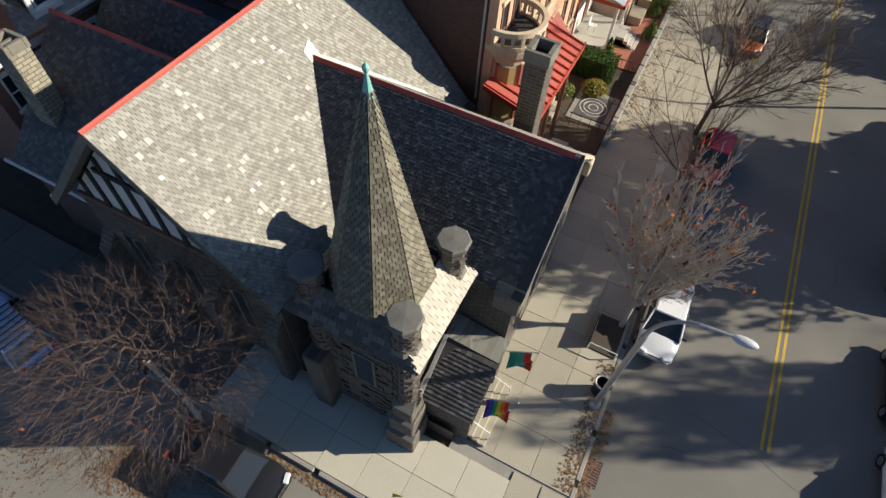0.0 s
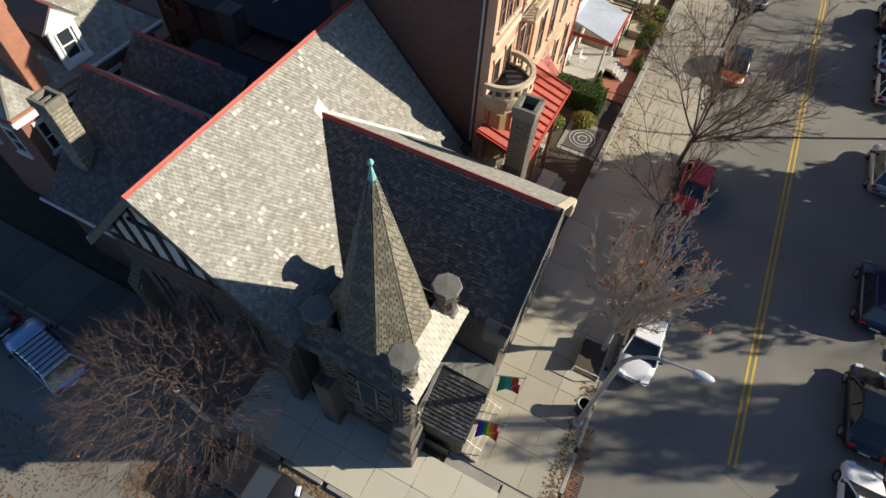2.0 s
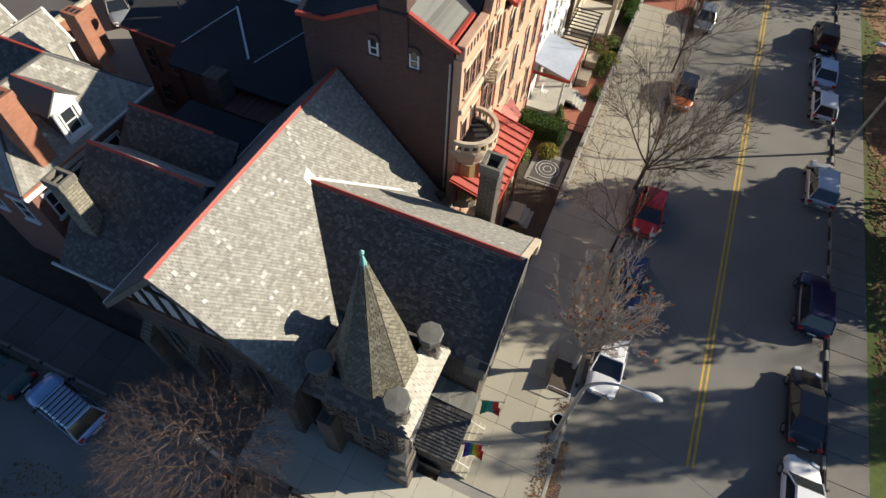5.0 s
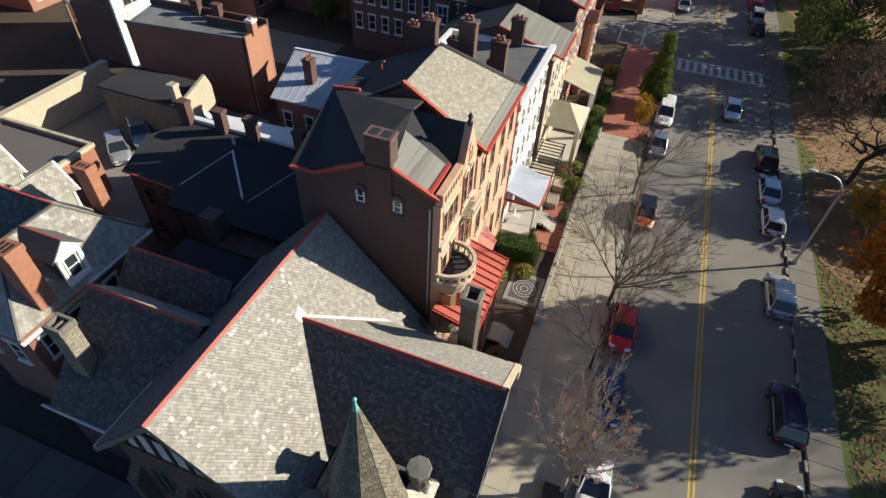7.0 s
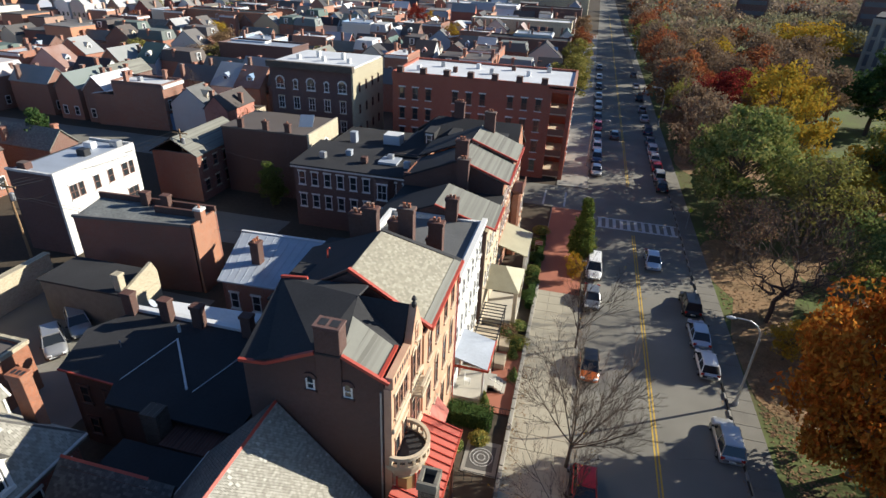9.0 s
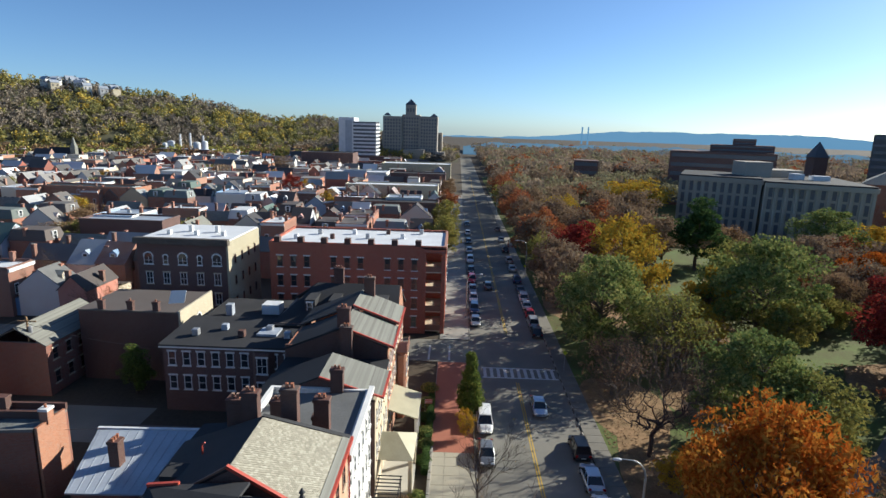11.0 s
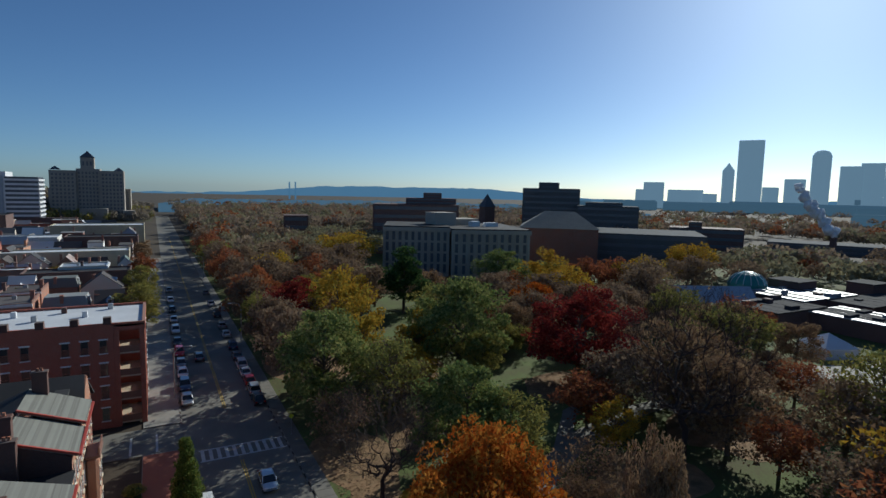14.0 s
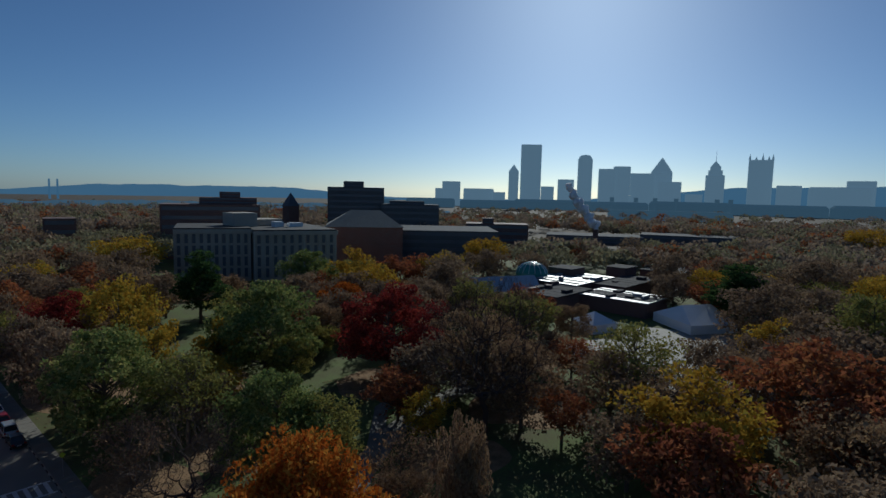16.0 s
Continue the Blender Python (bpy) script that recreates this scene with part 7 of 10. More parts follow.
# park trees
orange_kind.plant(13.9, 35.3, 15.4, "broad bright orange maple at the park's edge", 0.1, 0.74)
yellow_kind.plant(12.8, 49.0, 4.5, "small yellow park tree by the pavement")
bare_park.plant(12.8, 55.5, 14.0, "bare reddish park tree above fallen leaves")
green_kind.plant(25.5, 58.5, 13.6, "round dark green park tree with thinning leaves", 0.1, 0.95)
thin_green.plant(22.0, 76.0, 14.5, "slim olive green park tree with open branches", 0.1, 1.05)
green_kind.plant(14.0, 84.0, 16.5, "large olive green park tree beside the avenue", 0.1, 0.95)
yellow_kind.plant(25.0, 98.0, 15.5, "slender golden park tree with bare lower trunk", 0.1, 0.7)
yellow_kind.plant(27.5, 120.0, 17.0, "tall yellow park tree with open branches", 0.1, 0.95)
red_kind.plant(19.0, 128.0, 14.5, "deep red park tree by the avenue", 0.1, 1.15)
rust_kind.plant(14.0, 146.0, 15.5, "rust red park tree by the avenue", 0.1, 1.0)
green_kind.plant(43.5, 93.0, 18.5, "large dark green park tree on the lawn", 0.1, 1.0)
yellow_kind.plant(36.5, 97.0, 12.0, "yellow green park tree beside a larger one", 0.1, 0.9)
conifer_kind.plant(54.0, 144.0, 18.5, "dark dense park evergreen", 0.1, 1.45)
wood_gold.plant(58.0, 212.0, 20.0, "broad golden brown park tree", 0.1, 1.25)
red_kind.plant(62.0, 79.0, 18.0, "broad dark red maple on the lawn", 0.1, 1.18)
yellow_kind.plant(46.0, 53.0, 7.5, "small yellow brown park tree beside the path", 0.1, 1.1)
green_kind.plant(95.0, 155.0, 16.0, "green tree before the stone building", 0.1, 1.1)
yellow_kind.plant(100.0, 137.0, 17.5, "golden tree before the stone building", 0.1, 0.95)
orange_kind.plant(79.0, 116.0, 11.0, "low orange brown park tree", 0.1, 1.1)
rust_kind.plant(120.0, 141.0, 14.0, "pinkish rust park tree before the stone building", 0.1, 1.2)
bare_park.plant(52.5, 47.0, 25.5, "tall half bare brown park tree", 0.1, 0.85)
brown_kind.plant(66.0, 58.0, 16.5, "dense dark brown park tree", 0.1, 1.1)
thin_green.plant(73.0, 34.0, 18.0, "tall yellow green park tree with open branches", 0.1, 1.0)
yellow_kind.plant(57.0, 19.5, 16.0, "golden brown park tree with crooked limbs", 0.1, 1.1)
brown_thin.plant(65.0, 26.0, 14.5, "half bare spreading park tree", 0.1, 1.2)
rust_kind.plant(77.0, 11.0, 18.0, "dense rust brown park tree", 0.1, 1.25)
olive_kind.plant(120.0, 9.0, 18.5, "tall pale olive park tree", 0.1, 0.9)
brown_kind.plant(60.0, 46.0, 15.0, "dark brown park tree beside the path", 0.1, 1.0)
rust_kind.plant(48.0, 16.0, 13.5, "rust brown park tree by the path", 0.1, 1.1)
conifer_kind.plant(158.0, 42.0, 17.0, "broad dark park evergreen beside the tent", 0.1, 2.2)
for x, y, h, kk, lb in ((182, 28, 19, wood_brown, "broad brown park tree beyond the tent"), (210, 30, 17, wood_brown, "broad brown park tree beyond the tent"), (181, 150, 18, wood_gold, "golden park tree behind the glass house"), (212, 66, 14, wood_rust, "rust red park tree behind the pavilion"),
                       (390, 37, 22, wood_gold, "bright golden tree at the wood's edge"), (84, 44, 9, brown_thin, "low half bare brown park tree"), (88, 58, 9, brown_kind, "low brown park tree by the paved yard"),
                       (113, 24, 12, yellow_kind, "low yellow brown park tree"), (98, 10, 16, wood_brown, "brown park tree at the lawn's end"), (88, -6, 16, wood_rust, "rust brown park tree at the lawn's end"), (62, 4, 15, brown_kind, "dark brown park tree"), (72, -8, 15, wood_brown, "brown park tree in late autumn"),
                       (104, 92, 14, wood_olive, "olive park tree beside the glass house"), (112, 104, 12, wood_brown, "brown park tree beside the glass house"), (84, 98, 13, wood_brown, "brown park tree near the red maple"), (94, 72, 15, brown_kind, "brown park tree near the pavilion"), (108, 78, 13, wood_rust, "rust park tree near the pavilion"),
                       (54, 118, 14, wood_olive, "olive park tree on the lawn"), (70, 136, 10, wood_olive, "olive park tree on the far lawn"), (34, 140, 15, wood_gold, "golden park tree on the far lawn"), (40, 160, 16, wood_brown, "brown park tree on the far lawn"), (70, 112, 10, wood_brown, "low brown park tree"),
                       (30, 84, 9, yellow_kind, "low yellow park tree under larger ones"), (33, 71, 8, olive_kind, "low olive park tree under larger ones")):
    kk.plant(x, y, h, lb, 0.1, random.uniform(1.0, 1.2))
brown_dense.plant(24.6, 28.0, 16.5, "slim dense yellow brown park tree", 0.1, 0.3)
# Trees added at the park's southern edge to shade the avenue, the southernmost unseen.
for x, y, h, kk, lb in (
                       (33.0, 44.0, 9, brown_thin, "half bare low park tree"), (12.5, 70.0, 9, brown_thin, "half bare tree by the crossing"), (44, 4, 14, wood_brown, "brown park tree on the lawn"), (30, -4, 14, wood_brown, "brown park tree at the corner")):
    kk.plant(x, y, h, lb + " in late autumn", 0.1, random.uniform(1.0, 1.15))
rnd = random.Random(51)
for k in range(18):
    y = 96 + k * 11.5 + rnd.uniform(-2, 2)
    kk, lb = rnd.choice(((wood_rust, "rust brown tree along the park pavement"), (wood_brown, "brown tree along the park pavement"), (wood_brown, "brown tree along the park pavement"), (wood_olive, "olive tree along the park pavement")))
    kk.plant(rnd.uniform(11.2, 13.0), y, rnd.uniform(11.5, 15.0), lb, 0.1, 0.85, "trees along the park")
rnd = random.Random(5)
clear_lawn = [(102, 42, 20), (125, 72, 16), (68, 172, 24), (116, 96, 9), (175, 69, 9), (79, 157, 12), (86, 50, 16), (58, 92, 22), (45, 66, 16), (40, 58, 12), (152, 96, 34), (182, 96, 26), (122, 48, 20), (150, 52, 13), (215, 84, 14), (100, 205, 46), (112, 180, 26), (178, 215, 50), (178, 232, 36), (218, 215, 34), (60, 70, 24), (43, 93, 20)]
woods = [(58, 212), (54, 144), (95, 155), (100, 137), (120, 141), (77, 11), (120, 9), (158, 42), (182, 28), (210, 30), (181, 150), (34, 140), (40, 160), (70, 136), (54, 118)]
beyond, tries = [], 0
k = 0
while k < 46:
    x, y = rnd.uniform(24, 112), rnd.uniform(14, 150)
    if any((x - a) ** 2 + (y - b) ** 2 < r * r for a, b, r in ((58, 76, 13), (50, 70, 8), (102, 42, 15), (40, 58, 8), (86, 64, 9), (100, 205, 40), (24.6, 28, 9), (15, 36, 12), (116, 96, 9), (125, 72, 12))):
        continue
    if any((x - a) ** 2 + (y - b) ** 2 < 55 for a, b in woods) or (x < 42 and y < 36):
        continue
    k += 1
    woods.append((x, y))
    kk, lb = rnd.choice(((wood_brown, "low brown park tree"), (brown_kind, "dark brown park tree"), (wood_brown, "brown park tree"), (wood_rust, "rust brown park tree"), (olive_kind, "dull olive park tree")))
    kk.plant(x, y, rnd.uniform(7.5, 12.5), lb + " under the taller ones", 0.1, rnd.uniform(1.0, 1.3), "park trees")
while len(woods) < 250 and tries < 9000:
    tries += 1
    y = rnd.uniform(-10, 340)
    x = rnd.uniform(14, 60 + y * 0.42) if y > 150 else rnd.uniform(64, 290)
    if any((x - a) ** 2 + (y - b) ** 2 < r * r for a, b, r in clear_lawn):
        continue
    if any((x - a) ** 2 + (y - b) ** 2 < 80 for a, b in woods):
        continue
    woods.append((x, y))
    r = rnd.random()
    kk, lb = (wood_brown, "brown park tree") if r < 0.68 else (wood_rust, "rust park tree") if r < 0.78 else (wood_gold, "golden park tree") if r < 0.86 else (wood_olive, "olive park tree")
    if math.hypot(x, y) > 215:
        beyond.append((x, y, 0))
    else:
        kk.plant(x, y, rnd.uniform(12, 17), lb + " in the autumn wood", 0.1, rnd.uniform(1.0, 1.3), "autumn wood")

# woods too far off to tell trees apart
def far_wood(name, spots, per, size, mat, label, seed):
    rng = np.random.default_rng(seed)
    p = np.array(spots)
    c = np.repeat(p, per, axis=0)
    d = rng.normal(0, 1, c.shape)
    d /= np.linalg.norm(d, axis=1)[:, None]
    d[:, 2] = np.abs(d[:, 2]) * 1.1 - 0.25
    h = np.repeat(rng.uniform(0.8, 1.35, len(p)), per)[:, None]
    c = c + d * h * np.array([6.4, 6.4, 5.6]) * rng.uniform(0.6, 1.05, (len(c), 1)) + np.array([0, 0, 6.5]) * h
    a = rng.normal(0, 1, c.shape)
    a /= np.linalg.norm(a, axis=1)[:, None]
    b = np.cross(a, rng.normal(0, 1, c.shape))
    b /= np.linalg.norm(b, axis=1)[:, None]
    q = np.stack([c - a * size, c + a * size * 0.8 + b * size * 0.8, c + a * size * 0.5 - b * size * 0.9], axis=1).reshape(-1, 3)
    me = bpy.data.meshes.new(name)
    me.from_pydata(q.tolist(), [], np.arange(len(q)).reshape(-1, 3).tolist())
    me.materials.append(mat)
    tagged(new(name, me), label, "wood", kind="stuff")
# Paler and greyer than the near leaves: bare twigs, with haze in the colour.
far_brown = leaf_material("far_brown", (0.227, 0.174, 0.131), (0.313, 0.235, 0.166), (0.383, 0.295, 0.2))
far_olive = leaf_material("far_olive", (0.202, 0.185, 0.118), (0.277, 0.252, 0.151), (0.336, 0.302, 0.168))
spots = []
while len(spots) < 3000:
    a, d = rnd.uniform(1.0, 100), math.sqrt(rnd.uniform(250 ** 2, 1050 ** 2 if rnd.random() < 0.35 else 740 ** 2))
    x, y = -9 + d * math.sin(radians(a)), d * math.cos(radians(a))
    if x < 16 or (60 < x < 275 and 160 < y < 400) or (250 < x < 430 and 100 < y < 270) or (a < 50 and x > 75 + y * 0.42 and rnd.random() < 0.5) or (a > 44 and d > 560 and rnd.random() < 0.75):
        continue
    spots.append((x, y, 0))
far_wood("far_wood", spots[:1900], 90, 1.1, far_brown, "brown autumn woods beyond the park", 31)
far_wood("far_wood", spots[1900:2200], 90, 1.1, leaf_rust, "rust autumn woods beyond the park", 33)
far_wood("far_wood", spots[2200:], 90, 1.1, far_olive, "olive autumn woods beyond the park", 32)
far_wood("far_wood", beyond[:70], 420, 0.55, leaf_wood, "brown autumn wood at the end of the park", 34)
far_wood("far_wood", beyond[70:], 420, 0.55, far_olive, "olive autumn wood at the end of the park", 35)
# trees among the houses
for x, y, h, kk, lb in ((-88, 262, 12, red_kind, "bright red tree among the houses"), (-83, 268, 9, yellow_kind, "yellow tree among the houses"), (-118, 157, 11, brown_kind, "broad brown tree among the houses"), (-50.5, 65.5, 7.2, column_kind, "small round green yard tree"),
                       (-89.7, 66, 10, conifer_kind, "green conifer between houses"), (-13.5, 235, 10, rust_kind, "rust red street tree by the avenue"), (-13.0, 190, 11, olive_kind, "olive street tree by the avenue"), (-13.0, 150, 12, olive_kind, "olive street tree beside the flats"),
                       (-60, 215, 10, yellow_kind, "yellow tree among the houses"), (-14, 290, 10, brown_kind, "brown street tree by the avenue"), (-40, 170, 9, olive_kind, "olive yard tree behind the flats"), (-150, 330, 12, brown_thin, "bare tree among the houses"), (-110, 300, 10, yellow_kind, "yellow tree among houses"),
                       (-128, 380, 15, brown_thin, "tall pale bare tree among houses"), (-170, 240, 10, olive_kind, "olive tree among houses"), (-24, 140, 9, olive_kind, "small olive yard tree behind a house")):
    kk.plant(x, y, h, lb, 0.0)

rnd = random.Random(18)
for k in range(30):
    y = rnd.uniform(84, 250)
    x = rnd.uniform(-40 - y * 0.6, -24 if y > 118 else -64)
    kk, lb = rnd.choice(((bare_small, "small leafless tree in a back yard"), (bare_small, "small leafless tree between houses"), (brown_thin, "half bare brown yard tree"), (wood_olive, "small olive yard tree")))
    kk.plant(x, y, rnd.uniform(5.5, 9.0), lb, 0.0, rnd.uniform(0.9, 1.3), "trees among the houses")
rnd = random.Random(8)
for k in range(36):
    y = rnd.uniform(130, 430)
    x = rnd.uniform(-30 - y * 0.85, -22)
    kk, lb = rnd.choice(((wood_brown, "small brown tree among the houses"), (wood_olive, "small olive tree among the houses"), (wood_gold, "small golden tree among the houses"), (wood_brown, "small brown tree in a back yard"), (wood_rust, "small rust tree in a back yard")))
    kk.plant(x, y, rnd.uniform(5.5, 9.5), lb, 0.0, rnd.uniform(0.8, 1.1), "trees among the houses")
edge = []
while len(edge) < 420:
    a, d = rnd.uniform(-62, -9), rnd.uniform(520, 620)
    edge.append((-9 + d * math.sin(radians(a)), d * math.cos(radians(a)), 0))
far_wood("far_wood", edge[:210], 60, 1.2, leaf_olive, "olive trees at the foot of the hill", 41)
far_wood("far_wood", edge[210:], 60, 1.2, leaf_brown, "brown trees at the foot of the hill", 42)

# ---- vehicles ----
tyre_mat = material("tyre", (0.02, 0.02, 0.02), 0.85, 0.3, 4, 40, 0.2)
rim_mat = paint_material("rim", (0.45, 0.46, 0.47), 0.3, 0.8)
lamp_red = paint_material("lamp_red", (0.4, 0.02, 0.015), 0.2)
lamp_clear = paint_material("lamp_clear", (0.7, 0.72, 0.74), 0.15)
black_trim = paint_material("black_trim", (0.03, 0.03, 0.03), 0.6)
car_glass = glass_material("car_glass", (0.02, 0.024, 0.028), 0.04)
PAINTS = {n: paint_material("paint_" + n, c, 0.3, m, 0.6) for n, c, m in (
    ("white", (0.75, 0.75, 0.74), 0), ("silver", (0.45, 0.46, 0.47), 0.5), ("grey", (0.2, 0.21, 0.22), 0.4), ("black", (0.015, 0.015, 0.017), 0), ("navy", (0.012, 0.016, 0.06), 0.1),
    ("blue", (0.25, 0.38, 0.6), 0.2), ("red", (0.5, 0.02, 0.03), 0), ("orange", (0.62, 0.14, 0.02), 0), ("lightblue", (0.42, 0.52, 0.64), 0.3), ("darkgreen", (0.02, 0.05, 0.045), 0.1), ("dkblue", (0.03, 0.06, 0.14), 0.2))}
SHAPES = {  # side outlines, nose to the front (+y): shell and cabin, then width and height of the roof rails
    "sedan": dict(l=4.7, w=1.82, deck=0.92, bonnet=0.9, roof=1.45, c0=-1.75, c1=-1.0, c2=0.45, c3=1.3),
    "suv": dict(l=4.6, w=1.88, deck=1.0, bonnet=1.05, roof=1.72, c0=-2.15, c1=-1.75, c2=0.35, c3=1.1),
    "hatch": dict(l=4.1, w=1.76, deck=0.95, bonnet=0.92, roof=1.5, c0=-1.95, c1=-1.45, c2=0.35, c3=1.15),
    "van": dict(l=4.9, w=1.9, deck=1.0, bonnet=1.1, roof=1.85, c0=-2.35, c1=-2.15, c2=0.7, c3=1.6)}
car_meshes = {}
def car_parts(shape):
    if shape in car_meshes:
        return car_meshes[shape]
    s = SHAPES[shape]
    L, W = s["l"] / 2, s["w"] / 2
    # shell: stations from tail to nose with half width, lower and upper edge
    st = [(-L, 0.78, 0.45, 0.72), (-L + 0.12, 0.94, 0.32, s["deck"] - 0.05), (-L + 0.6, 1.0, 0.24, s["deck"]), (s["c0"], 1.0, 0.22, s["deck"]), (0, 1.0, 0.22, 0.96), (s["c3"], 1.0, 0.22, s["bonnet"]),
          (L - 0.7, 0.99, 0.24, s["bonnet"] - 0.07), (L - 0.2, 0.9, 0.3, s["bonnet"] - 0.2), (L, 0.72, 0.42, 0.62)]
    st.sort()
    prof = [(-0.86, 0.0), (-1.0, 0.35), (-0.99, 0.7), (-0.9, 0.93), (-0.6, 1.0), (0.6, 1.0), (0.9, 0.93), (0.99, 0.7), (1.0, 0.35), (0.86, 0.0)]
    v, f, n = [], [], len(prof)
    for y, k, z0, z1 in st:
        v += [(W * k * a, y, z0 + (z1 - z0) * b) for a, b in prof]
    for i in range(len(st) - 1):
        f += [(i * n + j, i * n + (j + 1) % n, (i + 1) * n + (j + 1) % n, (i + 1) * n + j) for j in range(n)]
    f += [tuple(range(n)), tuple(range(len(st) * n - 1, (len(st) - 1) * n - 1, -1))]
    shell = M().add(v, [q[::-1] for q in f]).mesh("body", True)
    # cabin: glass with a painted roof and pillars
    zb, zr = s["deck"] - 0.04, s["roof"]
    lo = [(-W * 0.93, s["c0"], zb), (W * 0.93, s["c0"], zb), (W * 0.93, s["c3"], zb), (-W * 0.93, s["c3"], zb)]
    hi = [(-W * 0.74, s["c1"], zr), (W * 0.74, s["c1"], zr), (W * 0.74, s["c2"], zr), (-W * 0.74, s["c2"], zr)]
    cabin = M().add(lo + hi, [(0, 1, 5, 4), (1, 2, 6, 5), (2, 3, 7, 6), (3, 0, 4, 7), (4, 5, 6, 7)]).mesh("window_band")
    roof = M()
    ov = 0.04
    rr = [(x * 1.02, y + (ov if y == s["c2"] else -ov), z) for x, y, z in hi]
    mid = [(x * 0.9, y * 0.97, z + 0.06) for x, y, z in rr]
    roof.add([(x, y, z - 0.03) for x, y, z in rr] + rr + mid, [(0, 1, 5, 4), (1, 2, 6, 5), (2, 3, 7, 6), (3, 0, 4, 7), (4, 5, 9, 8), (5, 6, 10, 9), (6, 7, 11, 10), (7, 4, 8, 11), (8, 9, 10, 11)])
    for a, b in zip(lo, hi):
        roof.tube(Vector(a) * 1.005, Vector(b) * 1.005, 0.05, 0.045, 5)
    yb = (s["c1"] + s["c2"]) / 2
    for sx in (-1, 1):
        roof.tube((sx * W * 0.94, yb, zb), (sx * W * 0.755, yb, zr), 0.04, 0.04, 4)
    roof_me = roof.mesh("roof")
    wheel = M().lathe([(0.2, -0.11), (0.32, -0.11), (0.335, -0.08), (0.335, 0.08), (0.32, 0.11), (0.2, 0.11)], 0, 0, 16).mesh("tyre")
    rim = M().lathe([(0.21, -0.115), (0.2, 0.115), (0.08, 0.125)], 0, 0, 12).mesh("rim")
    head = M().chamfer(-0.2, -0.12, -0.07, 0.2, 0.08, 0.08, 0.03).mesh("headlight")
    tail = M().chamfer(-0.14, -0.06, -0.12, 0.14, 0.08, 0.12, 0.02).mesh("tail_light")
    grill = M().chamfer(-0.5, -0.05, -0.1, 0.5, 0.04, 0.1, 0.02).mesh("grille")
    mirror = M().chamfer(-0.1, -0.06, -0.07, 0.1, 0.06, 0.07, 0.02).mesh("mirror")
    plate = M().box(-0.26, -0.02, -0.06, 0.26, 0.02, 0.06).mesh("plate")
    for me, mt in ((cabin, car_glass), (wheel, tyre_mat), (rim, rim_mat), (head, lamp_clear), (tail, lamp_red), (grill, black_trim), (mirror, black_trim), (plate, white_wood)):
        me.materials.append(mt)
    car_meshes[shape] = shell, cabin, roof_me, wheel, rim, head, tail, grill, mirror, plate
    return car_meshes[shape]


def car(shape, colour, x, y, turn, label, rack=False, name="car", z=0.0, top=None):
    s = SHAPES[shape]
    shell, cabin, roof_me, wheel, rim, head, tail, grill, mirror, plate = car_parts(shape)
    e = thing(name, (x, y, z), label, "car", "parked cars", turn)
    def put(nm, me, at=(0, 0, 0), rot=(0, 0, 0), mat=None, parent=e):
        ob = new(nm, me)
        ob.parent = parent
        ob.location, ob.rotation_euler = at, rot
        if mat:
            if not me.materials:
                me.materials.append(mat)
            ob.material_slots[0].link = "OBJECT"
            ob.material_slots[0].material = mat
        return ob
    L, W = s["l"] / 2, s["w"] / 2
    put("body", shell, mat=PAINTS[colour])
    put("window_band", cabin)
    put("roof", roof_me, mat=PAINTS[top or colour])
    for sx in (-1, 1):
        for yy in (-L + 0.85, L - 0.85):
            t = put("wheel", wheel, (sx * (W - 0.1), yy, 0.335), (0, radians(90 * sx), 0))
            put("rim", rim, parent=t)
        put("headlight", head, (sx * W * 0.62, L - 0.12, 0.68), (0, 0, radians(-18 * sx)))
        put("tail_light", tail, (sx * W * 0.76, -L + 0.08, 0.78))
        put("mirror", mirror, (sx * (W + 0.06), s["c3"] - 0.25, 1.02))
    put("grille", grill, (0, L - 0.06, 0.55))
    put("plate", plate, (0, -L + 0.0, 0.6))
    if rack:
        for k in range(7):
            yy = s["c1"] + 0.15 + k * (s["c2"] - s["c1"] - 0.3) / 6
            put("rack_bar", car_meshes.setdefault("bar", M().box(-0.7, -0.02, 0, 0.7, 0.02, 0.04).mesh("rack_bar")), (0, yy, s["roof"] + 0.09), mat=black_trim)
    return e


# along the avenue, church side
car("sedan", "white", -5.35, 16.3, 180, "white sedan parked under the bare grey tree")
car("hatch", "dkblue", -5.45, 21.9, 180, "dark blue hatchback parked by the kerb")
car("hatch", "red", -5.4, 28.0, 180, "bright red hatchback parked by the kerb")
# The black roof colour stands for shade lying over the car.
car("hatch", "orange", -5.35, 42.0, 180, "orange hatchback with a black roof parked by the kerb", top="black")
car("sedan", "grey", -5.35, 54.2, 180, "dark grey sedan parked by the kerb")
car("van", "white", -5.25, 60.8, 180, "white van parked beside the brick pavement")
for k, (yy, sh, col) in enumerate(((97, "sedan", "silver"), (104, "suv", "dkblue"), (111.5, "sedan", "white"), (118, "sedan", "grey"), (126, "suv", "red"), (135, "sedan", "black"), (146, "suv", "white"), (158, "sedan", "silver"), (171, "hatch", "black"), (186, "sedan", "white"), (204, "sedan", "grey"))):
    car(sh, col, -5.3, yy, 180, f"{PAINTS[col].name[6:]} car parked along the avenue".replace("dkblue", "dark blue"))
